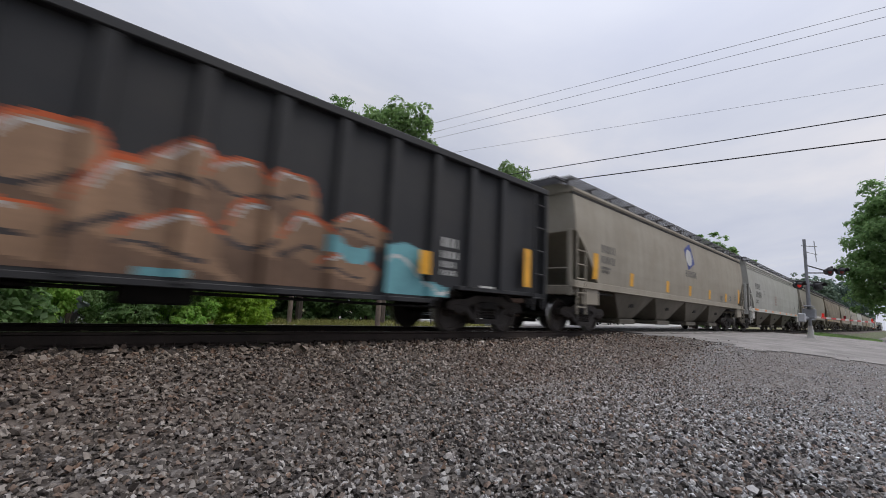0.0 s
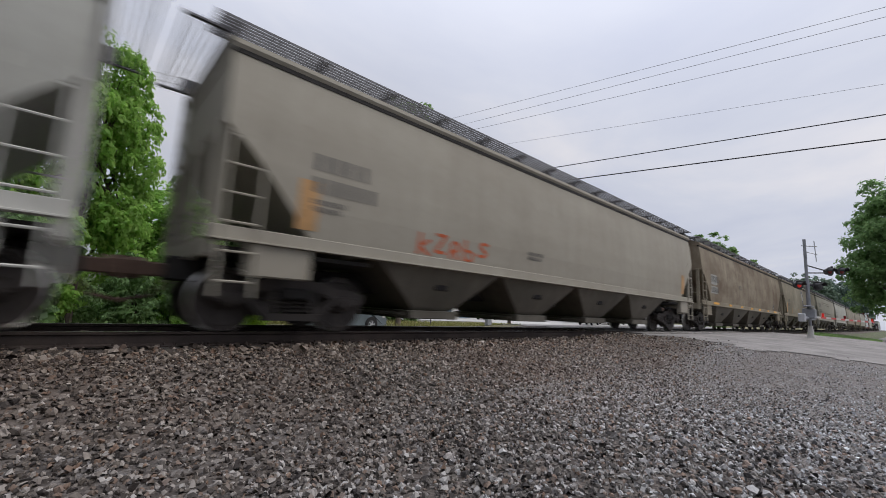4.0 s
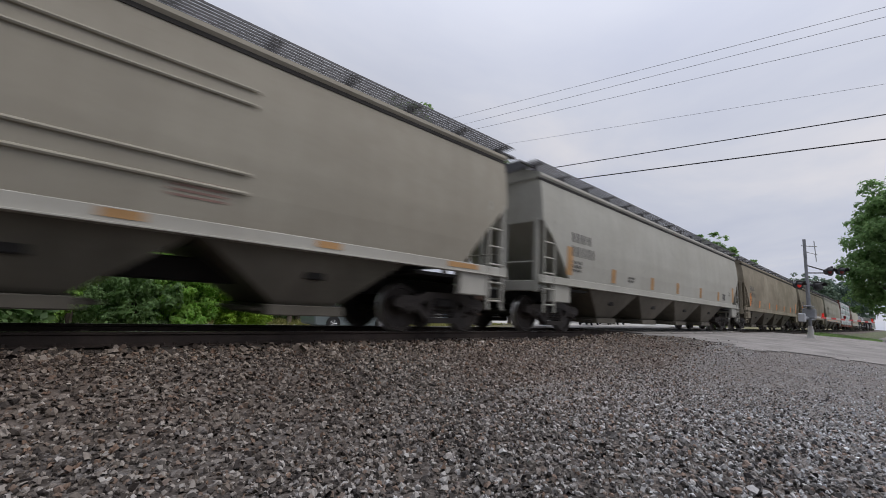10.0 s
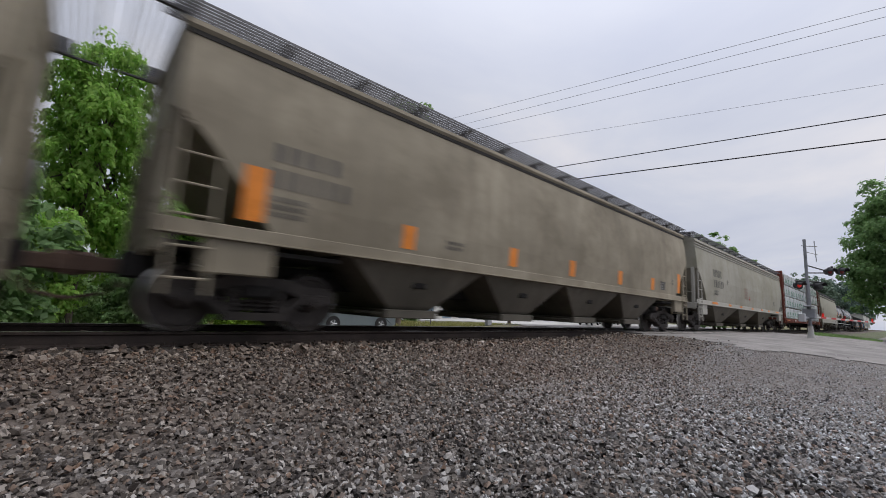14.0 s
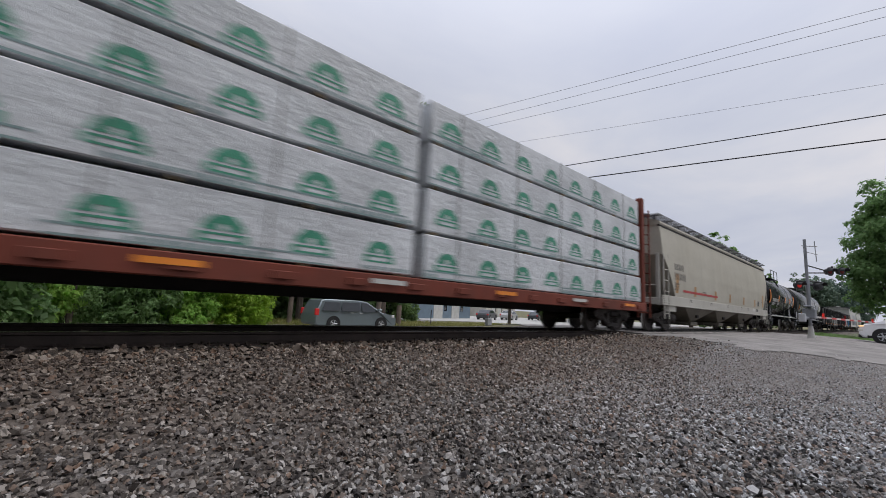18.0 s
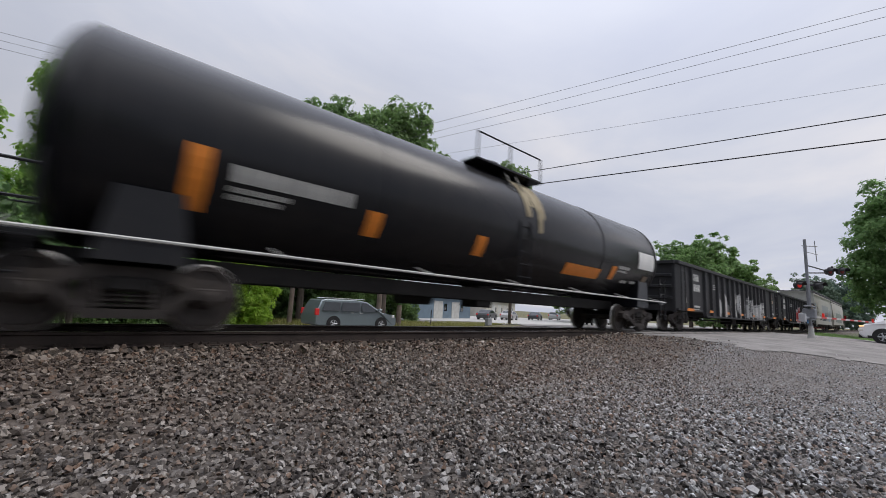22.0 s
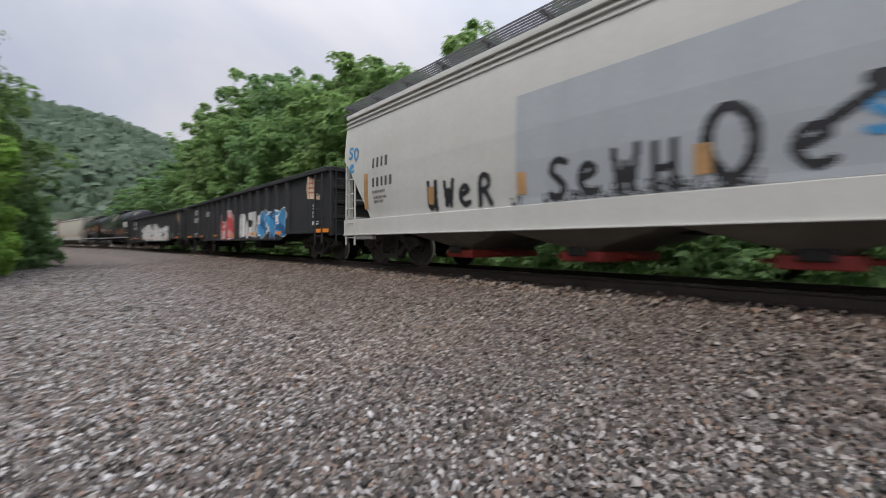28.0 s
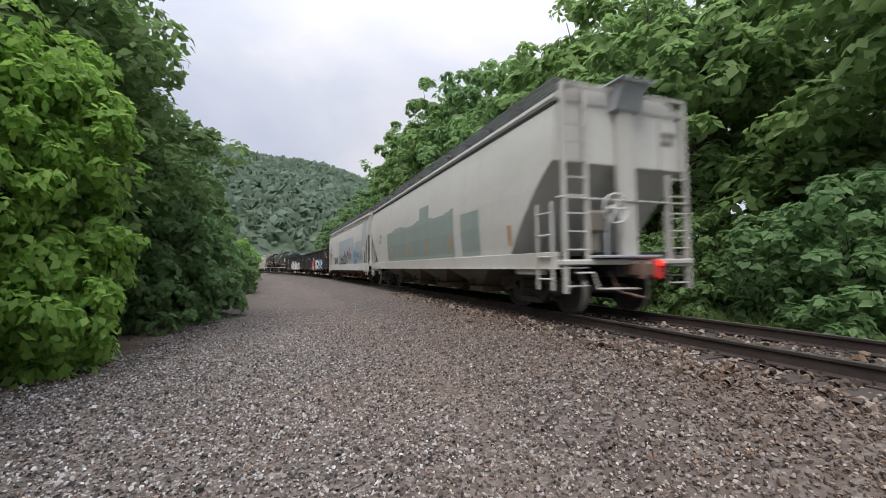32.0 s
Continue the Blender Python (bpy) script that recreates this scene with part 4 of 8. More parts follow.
# grime, plus the shade below the sills darkened into the bays' base colour
P_BAY = wagon_paint("bay_grimy_shaded_paint", (0.19, 0.172, 0.142), (0.07, 0.07, 0.055), 0.7, 15, (0.07, 0.06, 0.05))
P_BROWNCAR = wagon_paint("flat_wagon_red_brown_paint", (0.20, 0.055, 0.038), (0.09, 0.045, 0.035), 0.6, 19, (0.08, 0.045, 0.038))

# ---- the train, from its front to its tail ----
K = (-10.6, 9.14, 28.65, 48.35, 67.96, 87.82, 107.69, 127.48, 147.49, 167.71, 187.18, 208.16, 231.16, 250.78, 262.3, 280.61, 301.6, 321.56, 339.06, 356.36)
POSTS_TALL = [-9.08] + [-8.35 + 0.99 * i for i in range(17)] + [9.08]
POSTS = [-8.1] + [-6.3 + 0.97 * i for i in range(14)] + [8.1]
car0, e0 = gondola(K[0], K[1], "tall black gondola wagon sprayed with tan graffiti", POSTS_TALL, top=3.50, ribs_w=0.20, floor=0.98, sag=0.36)
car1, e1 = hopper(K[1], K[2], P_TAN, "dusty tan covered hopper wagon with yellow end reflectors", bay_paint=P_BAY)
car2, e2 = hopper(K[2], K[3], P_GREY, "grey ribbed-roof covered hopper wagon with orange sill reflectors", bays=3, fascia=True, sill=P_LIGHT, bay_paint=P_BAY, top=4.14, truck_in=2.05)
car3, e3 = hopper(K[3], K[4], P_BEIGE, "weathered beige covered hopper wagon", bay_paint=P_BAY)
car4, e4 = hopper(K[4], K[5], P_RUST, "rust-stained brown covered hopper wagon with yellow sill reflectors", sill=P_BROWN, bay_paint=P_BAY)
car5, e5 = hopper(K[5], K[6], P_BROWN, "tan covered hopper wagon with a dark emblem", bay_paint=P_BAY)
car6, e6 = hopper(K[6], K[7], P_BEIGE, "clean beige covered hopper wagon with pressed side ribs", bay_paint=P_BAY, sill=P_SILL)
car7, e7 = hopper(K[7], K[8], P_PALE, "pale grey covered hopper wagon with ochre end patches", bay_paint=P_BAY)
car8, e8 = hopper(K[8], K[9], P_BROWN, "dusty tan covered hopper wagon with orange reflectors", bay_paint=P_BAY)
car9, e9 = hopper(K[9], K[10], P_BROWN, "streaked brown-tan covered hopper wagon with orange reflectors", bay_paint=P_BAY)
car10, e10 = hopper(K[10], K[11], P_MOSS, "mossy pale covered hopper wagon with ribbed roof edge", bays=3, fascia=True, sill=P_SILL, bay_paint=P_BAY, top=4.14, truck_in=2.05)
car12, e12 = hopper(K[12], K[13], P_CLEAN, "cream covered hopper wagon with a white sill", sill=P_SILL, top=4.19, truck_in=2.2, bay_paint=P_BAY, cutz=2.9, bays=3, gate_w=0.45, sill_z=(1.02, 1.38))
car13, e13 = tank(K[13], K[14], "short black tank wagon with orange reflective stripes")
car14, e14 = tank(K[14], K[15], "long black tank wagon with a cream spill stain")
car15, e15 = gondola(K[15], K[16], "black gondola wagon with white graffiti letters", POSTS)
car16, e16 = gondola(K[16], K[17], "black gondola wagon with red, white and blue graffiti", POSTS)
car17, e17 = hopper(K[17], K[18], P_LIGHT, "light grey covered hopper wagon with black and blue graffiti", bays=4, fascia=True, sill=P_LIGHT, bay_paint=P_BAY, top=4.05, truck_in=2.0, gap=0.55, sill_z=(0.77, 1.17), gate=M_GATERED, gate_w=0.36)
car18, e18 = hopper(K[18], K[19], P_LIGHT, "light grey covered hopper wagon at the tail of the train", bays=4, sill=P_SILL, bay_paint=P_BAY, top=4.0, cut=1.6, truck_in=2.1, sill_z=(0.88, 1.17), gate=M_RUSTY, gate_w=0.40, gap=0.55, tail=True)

# ---- paint on the wagons: reflectors, lettering bars, sprayed letters ----
GLYPHS = {
    "b": [[(0, 1), (0, 0), (0.6, 0), (0.8, 0.25), (0.6, 0.5), (0, 0.5)]],
    "a": [[(0.8, 0), (0.75, 0.55), (0.4, 0.7), (0.1, 0.6)], [(0.75, 0.35), (0.3, 0.4), (0.05, 0.2), (0.3, 0), (0.75, 0.1)]],
    "e": [[(0.75, 0.1), (0.4, 0), (0.05, 0.25), (0.1, 0.55), (0.4, 0.7), (0.75, 0.5), (0.1, 0.35)]],
    "k": [[(0.05, 0), (0.05, 1)], [(0.75, 0.75), (0.1, 0.4), (0.8, 0)]],
    "u": [[(0.05, 0.9), (0.05, 0.2), (0.35, 0), (0.7, 0.2), (0.75, 0.9)], [(0.75, 0.3), (0.8, 0)]],
    "i": [[(0.3, 0), (0.3, 0.6)], [(0.3, 0.85), (0.32, 0.9)]],
    "o": [[(0.4, 0), (0.05, 0.3), (0.1, 0.65), (0.4, 0.8), (0.75, 0.6), (0.75, 0.2), (0.4, 0)]],
    "s": [[(0.75, 0.75), (0.3, 0.85), (0.05, 0.6), (0.4, 0.42), (0.75, 0.25), (0.45, 0), (0.05, 0.1)]],
    "c": [[(0.75, 0.75), (0.35, 0.85), (0.05, 0.45), (0.3, 0), (0.75, 0.1)]],
    "n": [[(0.05, 0), (0.05, 0.85), (0.7, 0.05), (0.75, 0.9)]],
    "h": [[(0.05, 0), (0.05, 1)], [(0.05, 0.45), (0.7, 0.5)], [(0.72, 0), (0.7, 1)]],
    "r": [[(0.05, 0), (0.05, 0.95), (0.55, 0.95), (0.7, 0.7), (0.5, 0.5), (0.05, 0.45)], [(0.4, 0.45), (0.8, 0)]],
    "w": [[(0, 0.9), (0.2, 0), (0.4, 0.6), (0.6, 0), (0.8, 0.95)]],
    "z": [[(0.05, 0.9), (0.75, 0.9), (0.1, 0.05), (0.8, 0.0)]],
}


def seg_dist(X, Z, p, q):
    d = np.array(q) - np.array(p)
    t = np.clip(((X - p[0]) * d[0] + (Z - p[1]) * d[1]) / max(d @ d, 1e-9), 0, 1)
    return np.hypot(X - p[0] - t * d[0], Z - p[1] - t * d[1])


def rounded(line, times=2):
    """The line with its corners cut, as a spray can draws it."""
    for _ in range(times):
        out = [line[0]]
        for (a, b), (c, d) in zip(line, line[1:]):
            out += [(0.75 * a + 0.25 * c, 0.75 * b + 0.25 * d), (0.25 * a + 0.75 * c, 0.25 * b + 0.75 * d)]
        line = out + [line[-1]]
    return line


def stroke_field(X, Z, letters, x0, z0, w, h, gap, lean=0.0, wobble=0.0, seed=0):
    rnd = random.Random(seed)
    D = np.full(X.shape, 9.0)
    x = x0
    for ch in letters:
        if ch == " ":
            x += w * 0.5
            continue
        dz, hh, ww = rnd.uniform(-wobble, wobble), h * rnd.uniform(1 - wobble, 1 + wobble), w * rnd.uniform(1 - wobble, 1 + wobble)
        for line in GLYPHS[ch]:
            if ch in "baeuoscr" and len(line) > 3:
                line = rounded(line)
            pts = [(x + u * ww + lean * v * hh, z0 + dz + v * hh) for u, v in line]
            for p, q in zip(pts, pts[1:]):
                D = np.minimum(D, seg_dist(X, Z, p, q))
        x += ww + gap
    return D


def spray(car, name, box4, res, index, yfun, mats, label=""):
    """Paint in cells over the side nearest to the camera; index(X, Z) gives the colour, or -1 for none."""
    x0, x1, z0, z1 = box4
    xs, zs = np.arange(x0, x1 + 1e-6, res), np.arange(z0, z1 + 1e-6, res)
    X, Z = np.meshgrid(xs, zs)
    cx, cz = X[:-1, :-1] + res / 2, Z[:-1, :-1] + res / 2
    k = index(cx, cz)
    r, c = np.nonzero(k >= 0)
    if len(r) == 0:
        return None
    w = X.shape[1]
    f = np.stack([r * w + c, r * w + c + 1, (r + 1) * w + c + 1, (r + 1) * w + c], -1)
    used, inv = np.unique(f.ravel(), return_inverse=True)
    vx, vz = X.ravel()[used], Z.ravel()[used]
    v = np.stack([vx, -yfun(vx, vz), vz], -1)
    ob = raw(name, v, inv.reshape(-1, 4), mats, car, mats=k[r, c])
    if label:
        ob["label"] = label
    return ob


def hop_y(top):
    k = (top - 1.30) / 2.65
    zs = [1.30 + (p[0] - 1.30) * k for p in HOP_PROFILE]
    ys = [p[1] for p in HOP_PROFILE]
    return lambda x, z: np.interp(z, zs, ys) + 0.006


def gon_y(posts, ribs_w):
    """Half width of a gondola's side, out over its posts."""
    def y(x, z):
        h = ribs_w / 2
        d = np.min([np.abs(x - p) for p in posts], axis=0)
        return 1.512 + 0.004 + 0.12 * np.clip((1.25 * h - d) / (0.45 * h), 0, 1)
    return y


def fill(car, name, x0, x1, z0, z1, top, mat, label=""):
    return spray(car, name, (x0, x1, z0, z1), min(0.25, (z1 - z0) / 2, (x1 - x0) / 2), lambda X, Z: np.zeros(X.shape, int), hop_y(top), [mat], label)


def bars(car, x, z, rows, top, mat, seed=0, yf=None):
    """Lettering that cannot be read: rows of (count, height)."""
    rnd = random.Random(seed)
    yf = yf or hop_y(top)
    bm = bmesh.new()
    for count, h in rows:
        xx = x
        for _ in range(count):
            w = h * rnd.uniform(0.28, 0.48)
            y0, y1 = -float(yf(xx, z - h)) - 0.002, -float(yf(xx, z)) - 0.002
            q = [bm.verts.new(p) for p in ((xx, y0, z - h), (xx + w, y0, z - h), (xx + w, y1, z), (xx, y1, z))]
            bm.faces.new(q)
            xx = xx + w + h * 0.42
        z -= h * 1.4
    return part("lettering", bm, mat, car, smooth=False)


def emblem(car, x, z, size, top, rim, body):
    """A plain tilted square with a round disc on it."""
    def idx(X, Z):
        u, v = (X - x) * 0.92 + (Z - z) * 0.38, -(X - x) * 0.38 + (Z - z) * 0.92
        sq = np.maximum(np.abs(u), np.abs(v)) < size / 2
        disc = np.hypot(X - x + size * 0.08, Z - z + size * 0.05) < size * 0.40
        return np.where(disc, 1, np.where(sq, 0, -1))
    return spray(car, "emblem", (x - size, x + size, z - size, z + size), 0.03, idx, hop_y(top), [rim, body])


M_FADEDRED = plain("faded_red_lettering", (0.30, 0.19, 0.16), 0.6, 0, 0.2, 6, 0)
M_BLUE = plain("faded_blue_paint", (0.05, 0.07, 0.25), 0.6, 0, 0.2, 6, 0)
M_NAVY = plain("faded_navy_paint", (0.06, 0.07, 0.13), 0.6, 0, 0.2, 6, 0)
M_OCHRE = plain("faded_ochre_patch", (0.42, 0.24, 0.10), 0.6, 0, 0.25, 6, 0)
M_GPATCH = wagon_paint("grey_patch_paint", (0.36, 0.385, 0.40), (0.30, 0.31, 0.31), 0.3, 41, (0.27, 0.28, 0.28))
M_GGREEN = wagon_paint("grey_green_patch_paint", (0.255, 0.30, 0.275), (0.21, 0.24, 0.215), 0.35, 47, (0.2, 0.21, 0.2))
G_TAN = plain("graffiti_tan", (0.30, 0.185, 0.115), 0.6, 0, 0.3, 3, 0)
G_TAN2 = plain("graffiti_dark_tan", (0.165, 0.10, 0.065), 0.6, 0, 0.3, 3, 0)
G_ORANGE = plain("graffiti_orange", (0.50, 0.10, 0.03), 0.6, 0, 0.2, 3, 0)
G_TEAL = plain("graffiti_teal", (0.14, 0.34, 0.38), 0.6, 0, 0.2, 3, 0)
G_WHITE = plain("graffiti_white", (0.55, 0.55, 0.54), 0.6, 0, 0.2, 3, 0)
G_GREY = plain("graffiti_grey", (0.22, 0.22, 0.22), 0.6, 0, 0.2, 3, 0)
G_RED = plain("graffiti_red", (0.42, 0.06, 0.06), 0.6, 0, 0.2, 3, 0)
G_BLUE = plain("graffiti_blue", (0.05, 0.24, 0.46), 0.6, 0, 0.2, 3, 0)
G_BLACK = plain("graffiti_black", (0.02, 0.02, 0.022), 0.6, 0, 0.2, 3, 0)
G_UMBER = plain("graffiti_umber", (0.06, 0.05, 0.05), 0.6, 0, 0.3, 3, 0)
G_CREAM = plain("faded_cream_emblem", (0.50, 0.38, 0.27), 0.6, 0, 0.2, 3, 0)
G_PINK = plain("faded_pink_emblem", (0.40, 0.16, 0.12), 0.6, 0, 0.2, 3, 0)

# tall gondola: swollen tan letters with orange tops and teal ends
gy = gon_y(POSTS_TALL, 0.20)
SWELLS = ((-7.4, 1.25, 0.95, 0.95), (-6.0, 1.3, 1.0, 1.0), (-4.6, 1.2, 0.95, 1.05), (-3.2, 1.35, 1.0, 0.95), (-1.9, 1.25, 0.95, 1.0), (-0.75, 1.45, 0.80, 0.80), (0.25, 1.62, 0.62, 0.72), (-0.2, 0.95, 0.85, 0.45),
          (0.95, 1.2, 0.55, 0.85), (1.55, 1.85, 0.55, 0.55), (1.5, 1.0, 0.62, 0.50), (2.1, 1.9, 0.45, 0.48), (2.45, 1.25, 0.52, 0.65), (2.8, 1.95, 0.42, 0.42), (3.1, 1.2, 0.45, 0.6), (3.95, 1.62, 0.50, 0.32), (3.8, 0.95, 0.55, 0.36))


def tan_shapes(X, Z):
    k = np.full(X.shape, -1)
    for i, (x, z, a, b) in enumerate(SWELLS):
        u, v = (X - x) / a, (Z - z) / b
        r = np.hypot(u, v) + 0.05 * np.sin(5 * np.arctan2(v, u) + i)
        inside = r < 1
        k = np.where(inside, 0, k)
        k = np.where(inside & (v < -0.25 - 0.3 * u), 1, k)                     # shaded undersides
        k = np.where(inside & (np.abs(v - 0.15 * np.sin(3 * u + i)) < 0.06) & (u < 0.5), 6, k)
        k = np.where(inside & (r > 0.90) & (v > 0.25), 2, k)                   # orange rim
        k = np.where(inside & (r > 0.78) & (r < 0.86) & (v > 0.45) & (u < 0.3), 5, k)
    low = (X > -8.1) & (X < 3.9) & (Z < 1.15 + 0.12 * np.sin(X * 3.1))
    k = np.where(low & (k < 0), np.where(np.sin(X * 4.1 + Z * 3) > 0.2, 1, 0), k)
    teal = ((X > 3.4) & (X < 4.2) & (np.abs(Z - 1.32 - 0.08 * np.sin(X * 6)) < 0.13)) | ((X > 4.45) & (X < 5.3) & (Z < 1.62 - 0.25 * np.abs(X - 4.9)) & (Z > 0.9)) | ((X > 4.45) & (X < 5.95) & (Z < 0.98 - 0.12 * np.abs(X - 5.2)))
    k = np.where(teal, 3, k)
    k = np.where((np.abs(X - 1.35) < 0.25) & (Z < 0.8), 3, k)
    k = np.where(teal & (np.abs(Z - 1.05 - 0.3 * np.sin(X * 3)) < 0.03), 5, k)
    return np.where((X < -8.1) | (X > 5.95) | (Z < 0.68), -1, k)


spray(car0, "graffiti", (-8.1, 6.0, 0.66, 2.5), 0.033, tan_shapes, gy, [G_TAN, G_TAN2, G_ORANGE, G_TEAL, G_GREY, G_WHITE, G_UMBER], "tan, orange and teal spray paint")
patch(car0, "reflector", 5.14, 5.40, 1.08, 1.51, -1.64, M_YELLOW)
patch(car0, "reflector", 8.17, 8.44, 1.06, 1.94, -1.66, M_YELLOW)
bars(car0, 5.66, 1.82, ((3, 0.18), (4, 0.14), (4, 0.12), (5, 0.10)), 3.4, M_GREYW, 2, lambda x, z: 1.645)
patch(car0, "stencil_bar", 6.75, 7.18, 0.94, 0.98, -1.64, M_GREYW)


def reflectors(car, top, mat, places, w=0.14, z0=1.49, z1=1.92):
    for x in places:
        fill(car, "reflector", x - w, x + w, z0, z1, top, mat)


def sill_reflectors(car, mat, places, w=0.30, z0=1.30, z1=1.40):
    for x in places:
        patch(car, "reflector", x - w, x + w, z0, z1, -1.574, mat)


def end_bars(car, top, mat, x=8.0, z0=1.52, z1=2.38):
    reflectors(car, top, mat, (-x, x), 0.15, z0, z1)


def data_plate(car, x0, x1, z0, z1, top):
    """A dark-framed plate with paler lines of small print."""
    fill(car, "data_plate", x0, x1, z0, z1, top, M_INK)
    yf = lambda x, z: hop_y(top)(x, z) + 0.006
    for i in range(3):
        z = z1 - (i + 0.6) * (z1 - z0) / 3.4
        bars(car, x0 + 0.04, z, ((4, 0.05),), top, M_GREYW, i + 3, yf)


# tan hoppers with a square emblem
for car, rim, mark in ((car1, M_BLUE, M_YELLOW), (car5, M_NAVY, M_OCHRE)):
    emblem(car, 0.2, 3.15, 0.9, 4.04, rim, M_GREYW if car is car1 else P_PALE)
    bars(car, -0.40, 2.54, ((6, 0.27),), 4.04, M_INK, 5)
    bars(car, -7.62, 2.58, ((5, 0.24), (5, 0.22), (9, 0.08), (8, 0.08)), 4.04, M_INK, 6)
    reflectors(car, 4.04, mark, (-5.55, -2.40, 0.12, 2.8, 5.47))
    end_bars(car, 4.04, mark, 7.96)
    data_plate(car, 6.14, 6.56, 1.52, 1.81, 4.04)
    bars(car, 4.45, 1.74, ((7, 0.08), (8, 0.08), (7, 0.08)), 4.04, M_INK, 8)
    bars(car, 7.1, 1.95, ((4, 0.08), (4, 0.08), (4, 0.08)), 4.04, M_INK, 18)
# ribbed-roof hoppers with sill reflectors
for car, e in ((car2, e2), (car10, e10)):
    bars(car, -7.42, 2.97, ((5, 0.36), (6, 0.36), (9, 0.09), (9, 0.09)), 4.14, M_INK, 9)
    bars(car, -1.62, 2.46, ((7, 0.12), (8, 0.12), (7, 0.12), (8, 0.12)), 4.14, M_FADEDRED, 10)
    bars(car, -5.2, 2.6, ((3, 0.10), (3, 0.10)), 4.14, M_INK, 11)
    bars(car, 6.3, 2.05, ((9, 0.08), (8, 0.08), (9, 0.08)), 4.14, M_INK, 12)
    sill_reflectors(car, M_ORANGE, (-4.67, -2.4, 0.25, 2.83, 4.9), 0.22)
    sill_reflectors(car, M_ORANGE, (-7.3, e - 2.0), 0.46)
# plain beige hopper with an orange scrawl
bars(car3, -7.85, 2.71, ((5, 0.26), (6, 0.24), (9, 0.08), (8, 0.08)), 4.04, M_INK, 12)
bars(car3, -2.5, 1.90, ((10, 0.08), (9, 0.08)), 4.04, M_INK, 19)
end_bars(car3, 4.04, M_OCHRE, 7.9)


def scrawl3(X, Z):
    return np.where(stroke_field(X, Z, "kzrbs", -5.8, 1.5, 0.34, 0.36, 0.07, 0.1, 0.1, 3) < 0.03, 0, -1)


spray(car3, "graffiti", (-5.9, -3.6, 1.44, 1.98), 0.02, scrawl3, lambda x, z: hop_y(4.04)(x, z), [G_ORANGE], "small orange scrawl")
# rust-stained hopper
sill_reflectors(car4, M_YELLOW, (-4.67, -2.35, 0.0, 2.1, 4.6), 0.24)
sill_reflectors(car4, M_YELLOW, (-7.17, 7.0), 0.45)
fill(car4, "repaint_patch", -8.0, -6.96, 2.22, 2.69, 4.04, P_GREY, "paler grey patch behind the numbers")
fill(car4, "repaint_patch", -8.0, -6.87, 1.80, 2.14, 4.04, P_GREY, "paler grey patch behind the numbers")
bars(car4, -7.9, 2.63, ((5, 0.30),), 4.04, M_INK, 13, lambda x, z: hop_y(4.04)(x, z) + 0.006)
bars(car4, -7.9, 2.10, ((6, 0.24),), 4.04, M_INK, 14, lambda x, z: hop_y(4.04)(x, z) + 0.006)
bars(car4, -2.9, 2.5, ((6, 0.10), (7, 0.10)), 4.04, M_INK, 14)
data_plate(car4, 6.22, 6.59, 1.54, 1.83, 4.04)
# beige hopper with pressed ribs
bars(car6, -7.7, 3.12, ((6, 0.46), (7, 0.46)), 4.04, M_INK, 15)
bars(car6, -7.7, 1.86, ((12, 0.08), (10, 0.08)), 4.04, M_INK, 16)
bars(car6, -5.1, 1.60, ((12, 0.07), (11, 0.07)), 4.04, M_INK, 17)
bars(car6, -3.7, 1.95, ((6, 0.07), (6, 0.07), (6, 0.07)), 4.04, M_FADEDRED, 18)
for z in (3.33, 3.11, 2.12, 1.86):
    bm = bmesh.new()
    y = -side_y(z, 4.04)
    rod(bm, (-3.8, y - 0.008, z), (3.75, y - 0.008, z), 0.03, 8)
    part("pressed_rib", bm, P_BEIGE, car6)
for i in range(4):
    fill(car6, "lettering", 2.9, 3.52, 1.67 + i * 0.065, 1.70 + i * 0.065, 4.04, M_FADEDRED)
sill_reflectors(car6, M_OCHRE, (-5.03, -2.5, 0.0, 2.5, 5.0), 0.20)
sill_reflectors(car6, M_OCHRE, (-7.73, 7.9), 0.42)
# hoppers with upright reflectors
for car, top, mark in ((car7, 4.04, M_OCHRE), (car8, 4.04, M_ORANGE), (car9, 4.04, M_ORANGE), (car12, 4.19, M_OCHRE)):
    dx = {car8: -0.15, car9: 0.12}.get(car, 0.0)
    bars(car, -7.95 + dx, 2.68, ((5, 0.26), (6, 0.28), (9, 0.08), (8, 0.08), (9, 0.07)), top, M_INK, 23)
    reflectors(car, top, mark, (-5.52 + dx, -2.55 + dx, -0.03 + dx, 2.8 + dx, 5.47))
    end_bars(car, top, mark, 8.05 if car is not car12 else 7.66)
    data_plate(car, 6.18, 6.64, 1.55, 1.85, top)
    bars(car, 7.25, 2.0, ((4, 0.08), (4, 0.08)), top, M_INK, 28)
    bars(car, -4.5, 1.78, ((9, 0.07), (8, 0.07)), top, M_INK, 29)
bars(car10, -0.6, 2.02, ((4, 0.09), (4, 0.09)), 4.14, G_RED, 33)
spray(car12, "stripe", (-7.0, -2.2, 1.60, 1.69), 0.045, lambda X, Z: np.where(X > -7, 0, -1), lambda x, z: hop_y(4.19)(x, z) + 0.004, [G_RED], "faded red stripe")
patch(car12, "data_plate", 5.80, 6.28, 1.20, 1.36, -1.576, M_INK)
patch(car12, "repaint_patch", 4.94, 5.43, 1.20, 1.37, -1.576, M_GREYW)
for x in (-6.2, -3.4, -0.6, 2.2, 3.6):
    bars(car12, x, 1.34, ((8, 0.05), (7, 0.05)), 4.19, M_INK, 37, lambda x, z: 1.575)

# tank wagons
RT, AZ = 1.50, 2.56


